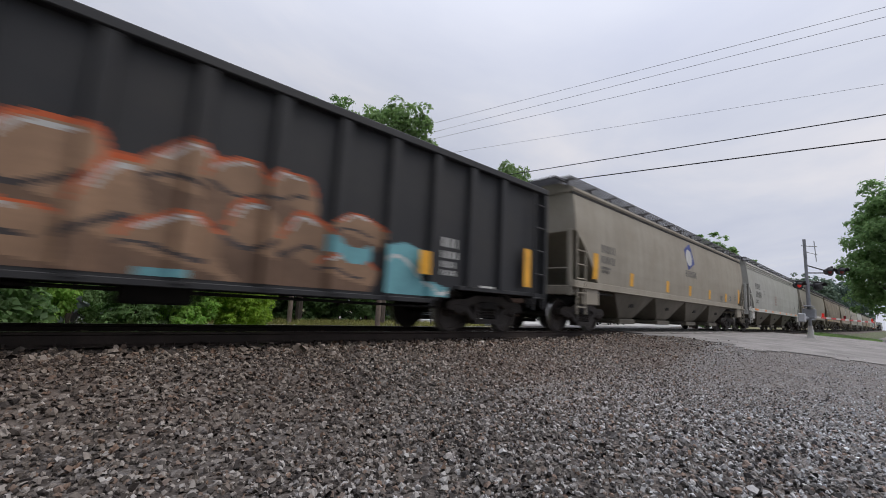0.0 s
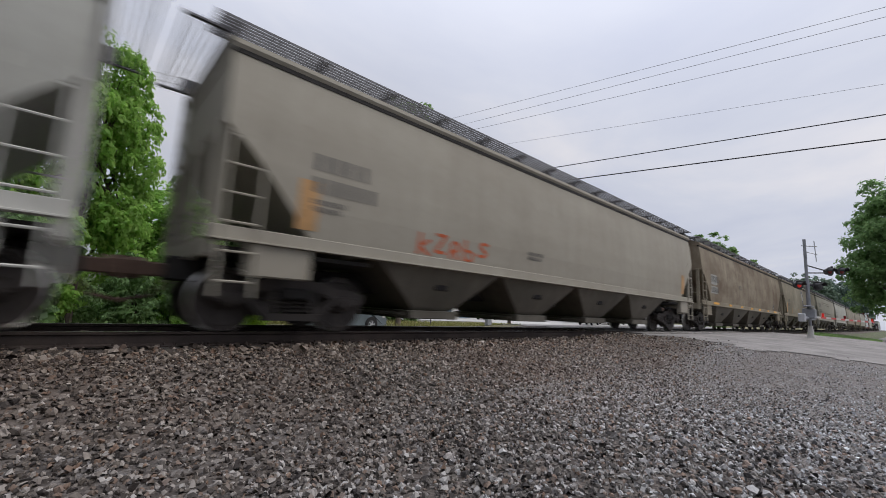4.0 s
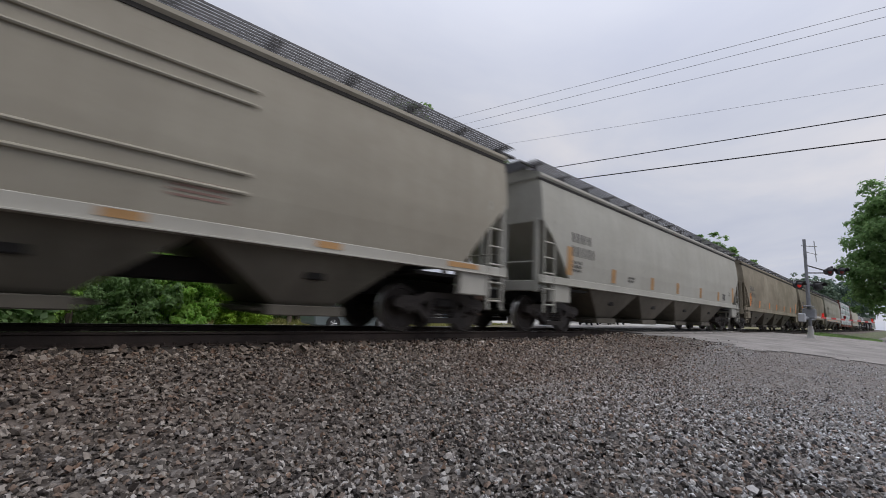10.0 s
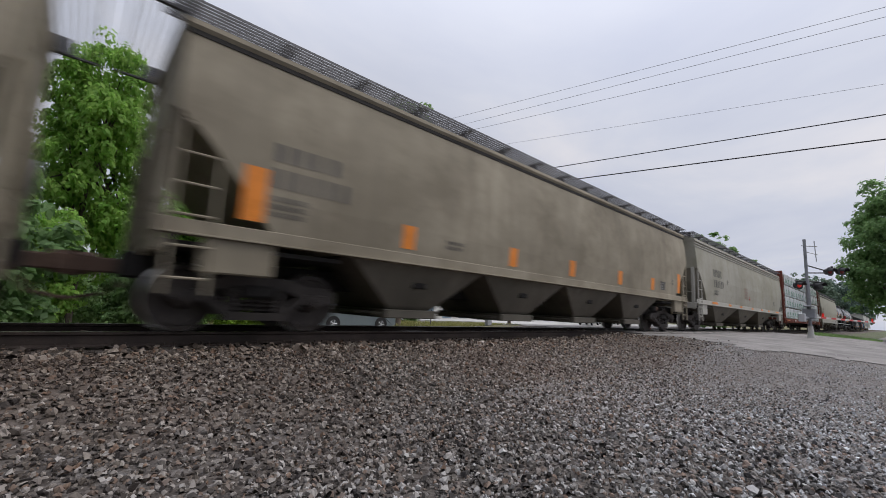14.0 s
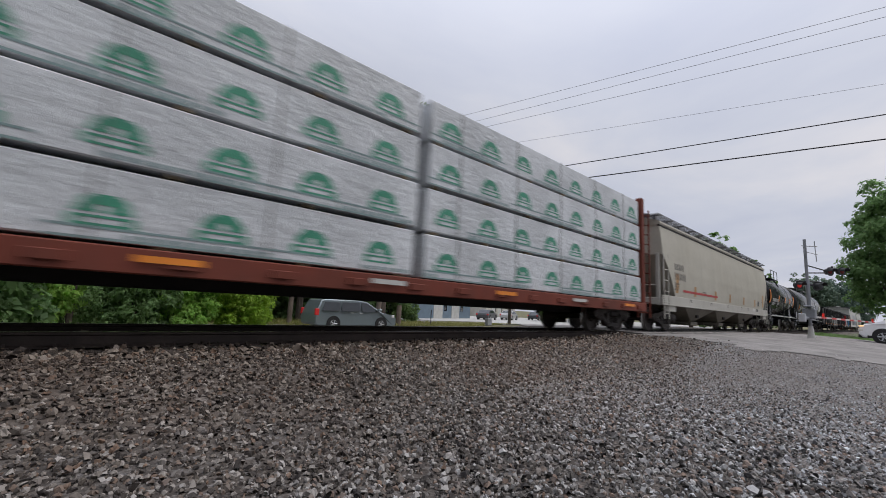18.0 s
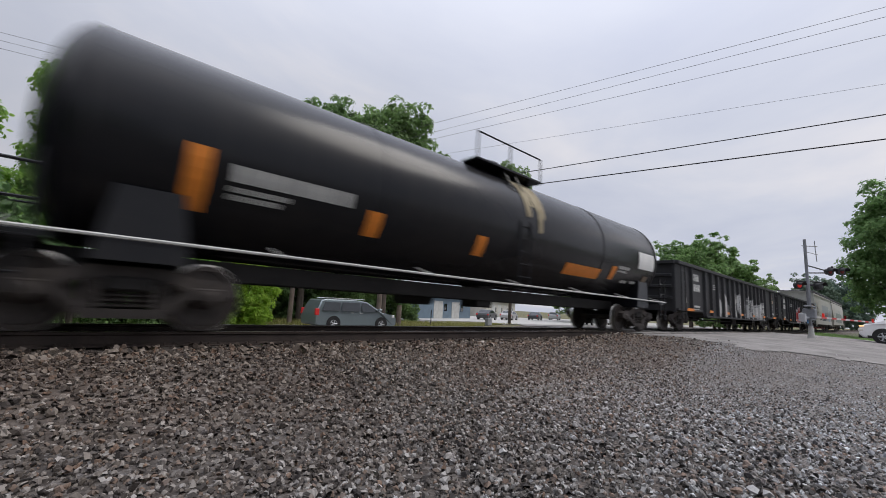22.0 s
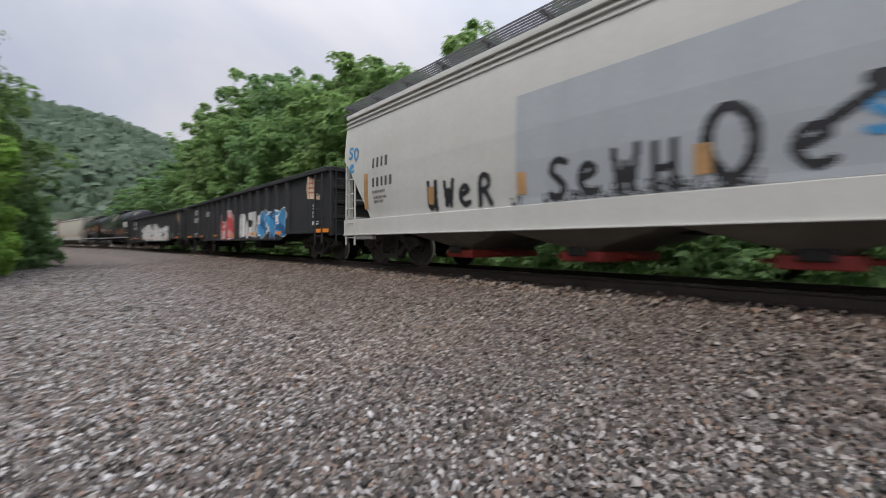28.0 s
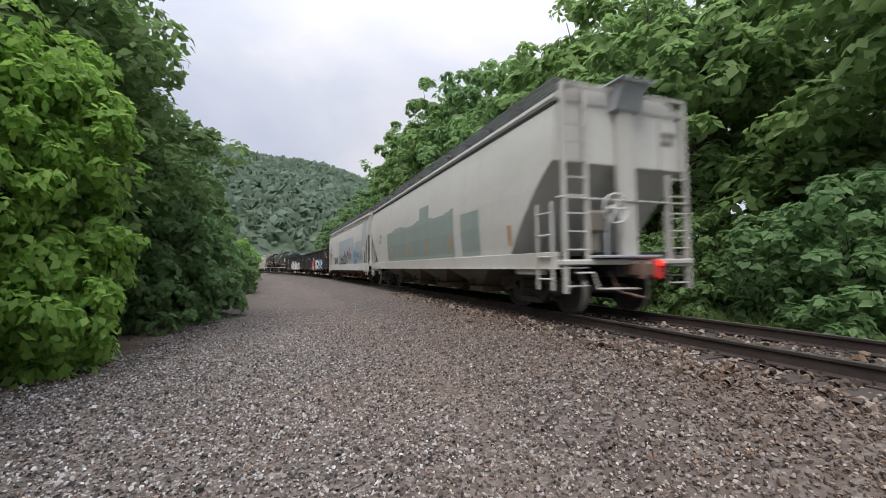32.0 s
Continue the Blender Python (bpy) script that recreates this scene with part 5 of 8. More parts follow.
def barrel_lettering(car, rows):
    for x, z, n, h in rows:
        for i in range(n):
            on_barrel(car, "lettering", x + i * h * 0.85, x + i * h * 0.85 + h * 0.6, z - h, z, M_GREYW, RT, AZ, 2)


for x in (-4.6, 4.75):
    on_barrel(car13, "reflector", x - 0.14, x + 0.14, 2.0, 2.9, M_ORANGE, RT, AZ)
for x in (-1.61, 0.88, 2.96):
    on_barrel(car13, "reflector", x - 0.14, x + 0.14, 2.2, 2.64, M_ORANGE, RT, AZ)
barrel_lettering(car13, ((-3.8, 2.36, 11, 0.22), (-3.7, 2.06, 17, 0.07), (-3.7, 1.96, 15, 0.07), (-2.0, 2.2, 9, 0.06), (-1.9, 2.1, 12, 0.06), (-1.9, 2.0, 11, 0.06), (-1.9, 1.9, 10, 0.06), (0.8, 2.08, 9, 0.06), (0.8, 1.98, 8, 0.06), (0.8, 1.88, 9, 0.06),
                         (2.9, 2.1, 10, 0.06), (2.9, 2.0, 9, 0.06), (2.9, 1.9, 9, 0.06), (3.95, 2.55, 9, 0.08), (3.95, 2.43, 9, 0.08), (3.95, 2.31, 8, 0.08), (3.95, 2.19, 9, 0.08)))
on_barrel(car14, "reflector", -6.95, -6.67, 1.60, 2.4, M_ORANGE, RT, AZ)
for x in (-4.1, -1.38, 4.82):
    on_barrel(car14, "reflector", x - 0.15, x + 0.15, 1.66, 2.07, M_ORANGE, RT, AZ)
on_barrel(car14, "warning_panel", 2.1, 4.04, 1.60, 1.90, M_ORANGE, RT, AZ)
on_barrel(car14, "data_panel", 6.45, 7.72, 2.16, 2.73, M_WHITE, RT, AZ)
on_barrel(car14, "corroded_patch", 7.05, 7.42, 1.12, 1.95, P_RUST, RT, AZ, label="corroded brown patch")
barrel_lettering(car14, ((-6.4, 2.26, 10, 0.22), (-6.4, 1.98, 14, 0.07), (-6.4, 1.88, 12, 0.07), (5.1, 2.12, 9, 0.10), (5.1, 1.98, 12, 0.06), (5.6, 1.70, 7, 0.08), (6.3, 1.72, 6, 0.08)))
M_SPILL = wagon_paint("spilled_cargo_stain", (0.42, 0.36, 0.24), (0.20, 0.17, 0.12), 0.8, 3, (0.12, 0.10, 0.07))
bm = bmesh.new()
rs = random.Random(5)
for i in range(14):
    x = 0.50 + rs.uniform(-0.40, 0.40)
    a1, a0 = radians(rs.uniform(55, 75)), radians(rs.uniform(-5, 40))
    w = rs.uniform(0.03, 0.10)
    q = []
    for j in range(7):
        a = a1 + (a0 - a1) * j / 6
        q.append([bm.verts.new((x + s * w * (1 - 0.08 * j), -(RT + 0.013 + 0.0008 * i) * math.cos(a), AZ + (RT + 0.013 + 0.0008 * i) * math.sin(a))) for s in (-1, 1)])
    for a, b in zip(q, q[1:]):
        bm.faces.new((a[0], a[1], b[1], b[0]))
part("spill_stain", bm, M_SPILL, car14, "cream spill that ran down the barrel", smooth=False)

# black gondolas
gy15 = gon_y(POSTS, 0.16)


def white_letters(X, Z):
    # fat letters, one to a panel, then a row of rounder ones; each has a darker outline
    k = np.full(X.shape, -1)
    for ch, x, z, w, h, t in (("b", -4.05, 0.92, 0.42, 0.95, 0.19), ("a", -3.20, 0.92, 0.62, 1.15, 0.19), ("i", -2.28, 0.92, 0.50, 1.00, 0.22), ("k", -1.32, 0.90, 0.50, 0.95, 0.19), ("u", -0.44, 0.90, 0.60, 1.05, 0.19),
                              ("s", 0.58, 0.82, 0.46, 0.98, 0.15), ("i", 1.42, 0.82, 0.60, 1.12, 0.22), ("b", 2.45, 0.82, 0.50, 0.86, 0.17), ("e", 3.30, 0.80, 0.62, 1.05, 0.16), ("c", 4.18, 0.82, 0.58, 0.86, 0.16), ("s", 5.08, 0.82, 0.62, 0.98, 0.17), ("i", 5.75, 0.82, 0.5, 0.85, 0.12)):
        d = stroke_field(X, Z, ch, x, z, w, h, 0)
        k = np.where(d < t, np.where(np.abs(d - t * 0.62) < 0.012, 1, 0), k)
        k = np.where((d >= t) & (d < t + 0.03) & (k < 0), 1, k)
    haze = (X > 6.5) & (X < 7.1) & (np.hypot(X - 6.8, (Z - 1.05) * 1.2) < 0.28) & (np.sin(X * 17 + Z * 9) > -0.2)
    return np.where(haze, 1, k)


spray(car15, "graffiti", (-4.4, 7.2, 0.70, 2.3), 0.028, white_letters, gy15, [G_WHITE, G_GREY], "fat white sprayed letters")
G_ROSE = plain("graffiti_rose", (0.50, 0.27, 0.27), 0.6, 0, 0.2, 3, 0)
G_DEEP = plain("graffiti_deep_blue", (0.02, 0.10, 0.24), 0.6, 0, 0.2, 3, 0)


def fat_word(X, Z, letters, x0, x1, z0, h, t, body, line, shade, k):
    """Swollen letters that touch: a filled body, a dark line round each and a shaded lower half."""
    w = (x1 - x0) / len(letters)
    for i, ch in enumerate(letters):
        d = stroke_field(X, Z, ch, x0 + (i + 0.16) * w, z0 + t, w * 0.80, h - 2 * t, 0, 0.06, 0.08, i)
        inside = d < t
        k = np.where(inside, np.where(np.sin(Z * 7 + X * 3 + i) > 0.45, shade, body), k)
        k = np.where((d >= t) & (d < t + 0.035), line, k)
    return k


def tricolour(X, Z):
    # three words: red over rose, white with black lines, blue with dark lines
    k = np.full(X.shape, -1)
    k = fat_word(X, Z, "bak", -1.95, 0.06, 0.70, 1.22, 0.24, 0, 1, 4, k)
    k = np.where((X > -1.95) & (X < 0.0) & (Z > 0.72) & (Z < 1.05) & (k < 0), 4, k)
    k = np.where((X > 0.1) & (X < 0.55) & (stroke_field(X, Z, "sz", 0.12, 1.2, 0.2, 0.55, 0.02) < 0.025), 1, k)
    k = fat_word(X, Z, "nez", 0.92, 3.2, 0.70, 1.12, 0.20, 1, 3, 1, k)
    k = np.where((X > 1.0) & (X < 3.1) & (np.hypot((X - 1.3) % 0.75 - 0.37, Z - 0.92) < 0.055), 0, k)
    k = fat_word(X, Z, "nws", 3.52, 6.35, 0.70, 1.12, 0.24, 2, 1, 5, k)
    return k


spray(car16, "graffiti", (-2.1, 6.6, 0.68, 2.1), 0.028, tricolour, gy15, [G_RED, G_WHITE, G_BLUE, G_BLACK, G_ROSE, G_DEEP], "red, white and blue sprayed shapes")
for car, e, o in ((car15, e15, 0.0), (car16, e16, 0.33)):
    for x0, x1, z0, z1 in ((-7.76, -6.93, 2.18, 2.48), (-7.86, -6.84, 1.74, 2.04)):
        spray(car, "stencil_bar", (x0 + o, x1 + o, z0, z1), 0.03, lambda X, Z: np.where(np.sin(X * 31) > -0.75, 0, -1), gy15, [M_GREYW])
    for z0, z1 in ((1.05, 1.13), (0.90, 0.98)):
        spray(car, "stencil_bar", (-7.85 + o, -6.93 + o, z0, z1), 0.04, lambda X, Z: np.zeros(X.shape, int), gy15, [M_GREYW])
    spray(car, "data_plate", (-4.97 + o, -4.55 + o, 1.97, 2.25), 0.02, lambda X, Z: np.where((np.abs((Z - 1.97) % 0.09 - 0.045) < 0.022), 0, -1), gy15, [M_GREYW])
    bars(car, -8.75 + o, 1.42, ((4, 0.06), (4, 0.06), (4, 0.06)), 3, M_GREYW, 41, lambda x, z: 1.52)
    for x, w in ((-8.5, 0.40), (-5.69, 0.26), (-2.9, 0.22), (-0.16, 0.22), (2.6, 0.22), (5.4, 0.22), (8.73, 0.43)):
        patch(car, "reflector", x + o - w, x + o + w, 0.87, 0.98, -1.64, M_ORANGE)
    spray(car, "emblem", (e - 1.7, e - 0.3, 1.80, 2.72), 0.025, lambda X, Z, e=e: np.where(np.hypot(X - e + 1.25, (Z - 2.35) * 1.05) < 0.33, np.where(np.abs((Z - 2.35 - 0.15 * (X - e + 1.25)) % 0.15 - 0.075) < 0.02, 1, 0), np.where((X > e - 1.35) & (X < e - 0.60) & (np.abs(Z - 2.03 + 0.12 * (X - e + 1.0)) < 0.09), 0, -1)), gy15, [G_CREAM, G_PINK])
    bars(car, e - 1.2, 1.78, ((5, 0.08), (5, 0.08), (5, 0.08), (5, 0.08)), 3, M_GREYW, 40, lambda x, z: 1.53)
    patch(car, "stencil_bar", e - 1.15, e - 0.65, 1.12, 1.24, -1.53, M_GREYW)

# the last two hoppers: grey repaint patches and tags
hy = hop_y(4.05)


def grey17(X, Z):
    k = np.where((X > -2.35) & (X < 3.95) & (Z < 2.95), 0, -1)
    k = np.where((X >= 3.95) & (X < 6.8) & (Z < 2.60), 0, k)
    return np.where((X > 6.7) & (Z < 3.66) & (Z > 2.2), 0, k)


spray(car17, "repaint_patch", (-2.6, e17 - 0.3, 1.18, 3.7), 0.1, grey17, hy, [M_GPATCH], "flat grey repaint patch")


def loops(X, Z, x0, x1, z0, h, step, seed):
    """One running line of sprayed loops and slashes: the distance to it."""
    rnd = random.Random(seed)
    D = np.full(X.shape, 9.0)
    x = x0
    while x < x1:
        w, hh = step * rnd.uniform(0.7, 1.2), h * rnd.uniform(0.75, 1.1)
        p = [(x, z0 + hh * rnd.uniform(0.5, 0.9)), (x + w * 0.15, z0), (x + w * 0.6, z0 + hh * 0.1), (x + w * 0.8, z0 + hh * 0.55), (x + w * 0.45, z0 + hh), (x + w * 0.2, z0 + hh * 0.55), (x + w, z0 + hh * rnd.uniform(0.0, 0.3))]
        if rnd.random() < 0.4:
            p = p[:4] + [(x + w * 0.9, z0 + hh * 1.1)]
        for a, b in zip(p, p[1:]):
            D = np.minimum(D, seg_dist(X, Z, a, b))
        x += w * 1.12
    return D


def tags17(X, Z):
    k = np.full(X.shape, -1)
    # (letter, x, z, width, height, stroke, colour)
    for ch, x, z, w, h, t, i in (("u", -4.60, 1.24, 0.34, 0.62, 0.05, 0), ("w", -4.08, 1.30, 0.30, 0.50, 0.045, 0), ("e", -3.66, 1.26, 0.36, 0.56, 0.05, 0), ("r", -3.14, 1.24, 0.36, 0.56, 0.05, 0),
                                 ("s", -1.66, 1.22, 0.38, 0.72, 0.05, 0), ("e", -1.16, 1.24, 0.38, 0.66, 0.05, 0), ("w", -0.64, 1.24, 0.40, 0.62, 0.045, 0), ("h", -0.12, 1.22, 0.34, 0.58, 0.045, 0), ("o", 0.42, 1.24, 0.66, 1.10, 0.062, 0),
                                 ("e", 1.22, 1.30, 0.40, 0.62, 0.05, 0),
                                 ("s", 1.75, 1.55, 0.28, 0.45, 0.04, 1), ("o", 2.05, 1.50, 0.30, 0.50, 0.04, 1), ("e", 2.36, 1.45, 0.26, 0.42, 0.04, 1), ("z", 2.45, 1.80, 0.30, 0.46, 0.04, 2), ("b", 2.78, 1.72, 0.26, 0.44, 0.04, 2), ("c", 3.02, 1.58, 0.26, 0.30, 0.04, 2),
                                 ("u", 4.05, 1.62, 0.30, 0.50, 0.045, 1), ("r", 4.42, 1.55, 0.32, 0.52, 0.045, 1), ("b", 4.0, 1.22, 0.28, 0.34, 0.045, 1), ("e", 4.34, 1.20, 0.28, 0.34, 0.045, 1), ("a", 4.66, 1.24, 0.26, 0.34, 0.045, 1),
                                 ("s", 4.98, 1.58, 0.17, 0.40, 0.032, 1), ("n", 5.17, 1.58, 0.17, 0.40, 0.032, 1), ("e", 5.36, 1.58, 0.17, 0.40, 0.032, 1), ("c", 5.55, 1.58, 0.17, 0.40, 0.032, 1), ("k", 5.86, 1.40, 0.17, 0.34, 0.02, 0), ("z", 6.05, 1.42, 0.16, 0.28, 0.02, 0),
                                 ("s", -e17 + 0.26, 2.80, 0.26, 0.34, 0.028, 1), ("o", -e17 + 0.52, 2.72, 0.28, 0.40, 0.028, 1), ("e", -e17 + 0.32, 2.42, 0.3, 0.3, 0.028, 1)):
        k = np.where(stroke_field(X, Z, ch, x, z, w, h, 0) < t, i, k)
    # the arrow that ends the second tag
    for p, q in (((1.45, 1.70), (2.0, 2.08)), ((1.78, 2.06), (2.0, 2.08)), ((1.95, 1.86), (2.0, 2.08))):
        k = np.where(seg_dist(X, Z, p, q) < 0.06, 0, k)
    scrib = loops(X, Z, -2.4, 0.9, 1.19, 0.16, 0.14, 6)
    return np.where((k < 0) & (scrib < 0.014), 0, k)


for i, (x0, x1, lab) in enumerate(((-4.8, -2.2, "black spray tag"), (-1.8, 1.66, "black spray tag"), (1.66, 3.6, "blue and red spray tag"), (3.9, 4.95, "blue spray tag"), (4.95, 5.8, "blue spray tag"), (5.8, 6.35, "small black spray tag"), (-e17 + 0.2, -6.2, "blue spray tag"))):
    spray(car17, "graffiti", (x0, x1, 1.18, 3.3), 0.022, tags17, lambda x, z: hy(x, z) + 0.006, [G_BLACK, G_BLUE, G_RED], lab)
bars(car17, -6.75, 2.64, ((4, 0.24),), 4.05, M_INK, 51)
bars(car17, -6.75, 2.15, ((5, 0.22), (10, 0.07)), 4.05, M_INK, 53)
bars(car17, -6.7, 1.7, ((10, 0.07), (8, 0.07)), 4.05, M_INK, 52)
reflectors(car17, 4.05, M_OCHRE, (-7.06, 6.5), 0.09, 1.4, 2.3)
for x in (-4.5, -2.19, 0.42, 2.9):
    spray(car17, "reflector", (x - 0.09, x + 0.09, 1.35, 1.75), 0.09, lambda X, Z: np.zeros(X.shape, int), lambda x, z: hy(x, z) + 0.010, [M_OCHRE])
for i in range(6):
    fill(car17, "lettering", 4.02, 4.74, 2.20 + i * 0.095, 2.24 + i * 0.095, 4.05, M_GREYW)
hy18 = hop_y(4.0)
spray(car18, "repaint_patch", (-4.3, 5.2, 1.2, 3.1), 0.05,
      lambda X, Z: np.where((X < 3.6) & (Z < 2.5 + 0.06 * np.sin(X * 2)), 0, np.where((X > 4.1) & (Z < 2.3), 0, np.where((np.abs(X - 1.0) < 0.5) & (Z < 2.95), 0, -1))), hy18, [M_GGREEN], "grey-green repaint patch")
for x in (-3.5, -1.07, 1.28, 3.32, 6.6):
    spray(car18, "reflector", (x - 0.07, x + 0.07, 1.35, 1.78), 0.07, lambda X, Z: np.zeros(X.shape, int), lambda x, z: hy18(x, z) + 0.006, [M_OCHRE])
bars(car18, -5.9, 2.5, ((4, 0.18), (3, 0.18)), 4.0, M_INK, 55)
# end of the train: lettering bars and the red marker
bm = bmesh.new()
for i in range(4):
    box(bm, e18 + 0.004, e18 + 0.010, 1.02 + i * 0.10, 1.09 + i * 0.10, 3.42, 3.54)
for i in range(3):
    box(bm, e18 + 0.004, e18 + 0.010, 1.02 + i * 0.10, 1.09 + i * 0.10, 3.26, 3.38)
part("end_lettering", bm, M_INK, car18, smooth=False)
bm = bmesh.new()
box(bm, e18 + 0.30, e18 + 0.44, 0.28, 0.46, 0.66, 1.02, 0, 0.03)
marker = part("end_marker", bm, M_RED, car18, "red end-of-train marker box")
bm = bmesh.new()
lathe(bm, [(0.05, e18 + 0.44), (0.05, e18 + 0.47), (0.02, e18 + 0.48)], 14, "x", (0, 0.37, 0.95))
part("marker_lamp", bm, glow("marker_red_light", (1.0, 0.05, 0.03), 1.0), marker, "lit red marker lamp")

# ---- the centre-beam flat wagon with wrapped lumber ----
M_WRAP = plain("lumber_wrap_white", (0.56, 0.58, 0.60), 0.4, 0.0, 0.16, 2.2, 1.0)
M_WRAPG = plain("lumber_wrap_green_print", (0.05, 0.25, 0.16), 0.5, 0.0, 0.15, 6, 0.2)
M_WRAPG2 = plain("lumber_wrap_grey_print", (0.20, 0.28, 0.28), 0.5, 0.0, 0.15, 6, 0.2)
M_BATTEN = plain("lumber_batten", (0.30, 0.22, 0.13), 0.8, 0.0, 0.3, 6, 0.2)


def lumber_wagon(left, right):
    L = right - left
    e = L / 2 - 0.70
    car = thing("flat_wagon", pose(0, 0, 0), "red-brown centre-beam flat wagon loaded with wrapped lumber", "freight wagon", "wagons of the train")
    CARS.append((car, (left + right) / 2))
    bm = bmesh.new()
    box(bm, -e, e, -1.45, 1.45, 0.88, 0.98, 0, 0.02)
    part("deck", bm, P_BROWNCAR, car)
    for s in (-1, 1):
        bm = bmesh.new()
        box(bm, -e, e, *sorted((s * 1.40, s * 1.52)), 0.70, 1.00, 0, 0.015)
        for i in range(18):
            x = -e + 0.6 + i * (2 * e - 1.2) / 17
            box(bm, x - 0.16, x + 0.16, *sorted((s * 1.50, s * 1.56)), 0.78, 0.90, 0, 0.01)
        part("side_sill", bm, P_BROWNCAR, car)
        for i in range(7):
            x = -e + 1.4 + i * (2 * e - 2.8) / 6
            patch(car, "reflector", x - 0.35, x + 0.35, 0.84, 0.92, -1.564 if s < 0 else 1.568, M_GREYW if i % 2 else M_ORANGE)
        bm = bmesh.new()
        x = s * (e - 0.12)
        box(bm, x - 0.04, x + 0.04, -1.30, 1.30, 0.97, 4.70, 0, 0.01)
        wall = part("bulkhead", bm, P_BROWNCAR, car, "tall red-brown end bulkhead")
        for y in (-1.39, 1.39):
            bm = bmesh.new()
            box(bm, x - 0.10, x + 0.10, y - 0.11, y + 0.11, 0.97, 4.72, 0, 0.02)
            part("bulkhead_post", bm, P_BROWNCAR, wall)
        for k in range(6):
            z = 1.2 + k * 0.64
            bm = bmesh.new()
            box(bm, *sorted((x, x + s * 0.16)), -1.28, 1.28, z - 0.05, z + 0.05, 0, 0.015)
            part("bulkhead_rib", bm, P_BROWNCAR, wall)
        for y in (-1.52, 1.52):
            bm = bmesh.new()
            ladder_bm(bm, s * (e + 0.15), y * 0.9, 0.5, 4.3, 0.42, 11, "y")
            part("end_ladder", bm, P_BROWNCAR, car)
        truck(car, s * (L / 2 - 2.3))
    bm = bmesh.new()
    box(bm, -e, e, -0.12, 0.12, 0.97, 4.60)
    part("centre_beam", bm, P_BROWNCAR, car)
    bm = bmesh.new()
    box(bm, -L / 2 + 0.5, L / 2 - 0.5, -0.3, 0.3, 0.55, 0.88, 0, 0.03)
    rod(bm, (-1.0, 0.7, 0.72), (0.2, 0.7, 0.72), 0.17, 12)
    part("centre_sill", bm, M_DARK, car)
    couplers(car, L)
    # bundles: four tiers, two stacks a side
    rnd = random.Random(3)
    for side in (-1, 1):
        for a, b, lift in ((-e + 0.28, 0.6, 0.0), (0.78, e - 0.28, -0.02)):
            for t in range(4):
                z0 = 1.0 + t * 0.905 + lift
                j = rnd.uniform(-0.03, 0.03)
                bm = bmesh.new()
                box(bm, a + rnd.uniform(0, 0.06), b - rnd.uniform(0, 0.06), *sorted((side * 0.16, side * (1.44 + j))), z0 + 0.045, z0 + 0.88, 0, 0.02)
                p = part("lumber_pack", bm, M_WRAP, car, "lumber bundle in white printed wrap")
                y = side * (1.44 + j)
                n = int((b - a) / 1.6)
                batten = shared("batten", lambda q: box(q, -0.05, 0.05, -0.60, 0.60, 0, 0.044), [M_BATTEN], False)
                for i in range(n + 1):
                    link("batten", batten, p, pose(a + 0.3 + i * (b - a - 0.6) / n, side * 0.80, z0))
                if side < 0:
                    def prints(X, Z, z0=z0, a=a):
                        # domed emblem, repeated, and a line of small print along the lower edge
                        u = (((X - a) % 1.22) - 0.61) / 1.3
                        v = (Z - z0) / 1.12
                        dome = (np.hypot(u, (v - 0.30) * 0.95) < 0.20) & (v > 0.30)
                        base = (np.abs(u) < 0.24) & (v > 0.17) & (v < 0.29)
                        holes = (np.hypot(u, v - 0.36) < 0.045) | ((np.abs(v - 0.235) < 0.018) & (np.abs(u) < 0.17))
                        k = np.where((dome | base) & ~holes, 0, -1)
                        text = (np.abs(v - 0.10) < 0.022) & (np.sin(X * 37) > -0.5) & (np.sin(X * 2.1 + z0) > -0.2)
                        line = ((np.abs(v - 0.155) < 0.012) | (np.abs(v - 0.06) < 0.012)) & (np.sin(X * 1.3 + z0 * 5) > -0.55)
                        return np.where((text | line) & (k < 0), 1, k)
                    spray(p, "printed_emblem", (a + 0.05, b - 0.05, z0 + 0.05, z0 + 0.86), 0.03, prints, lambda x, z, y=y: np.full(np.shape(x), -y + 0.005), [M_WRAPG, M_WRAPG2])
                strap = shared("strap", lambda q: box(q, -0.012, 0.012, -0.006, 0.006, 0.045, 0.885), [M_INK], False)
                for i in range(int((b - a) / 1.9)):
                    link("strap", strap, p, pose(a + 0.9 + i * 1.9, y, z0))
    return car


lumber_wagon(K[11], K[12])

# ---- ground ----
def grid_axis(a, b, fine, coarse, lo, hi):
    """Grid lines, fine between lo and hi, growing outside."""
    v = list(np.arange(lo, hi + 1e-6, fine))
    x, st = hi, fine
    while x < b:
        st = min(st * 1.35, coarse); x += st; v.append(min(x, b))
    x, st = lo, fine
    while x > a:
        st = min(st * 1.35, coarse); x -= st; v.insert(0, max(x, a))
    return np.unique(np.round(v, 4))


def sheet(name, xs, ys, material, lift=0.0, zfun=ground_z, keep=None, mats=None):
    X, Y = np.meshgrid(xs, ys)
    Z = zfun(X, Y) + lift
    verts = np.stack([X, Y, Z], -1).reshape(-1, 3)
    w = len(xs)
    i = np.arange((len(ys) - 1) * (w - 1))
    r, c = i // (w - 1), i % (w - 1)
    f = np.stack([r * w + c, r * w + c + 1, (r + 1) * w + c + 1, (r + 1) * w + c], -1)
    cx, cy = verts[f, 0].mean(1), verts[f, 1].mean(1)
    if keep is not None:
        k = keep(cx, cy)
        f, cx, cy = f[k], cx[k], cy[k]
    m = mats(cx, cy) if mats else None
    return raw(name, verts, f, material, smooth=True, mats=m)


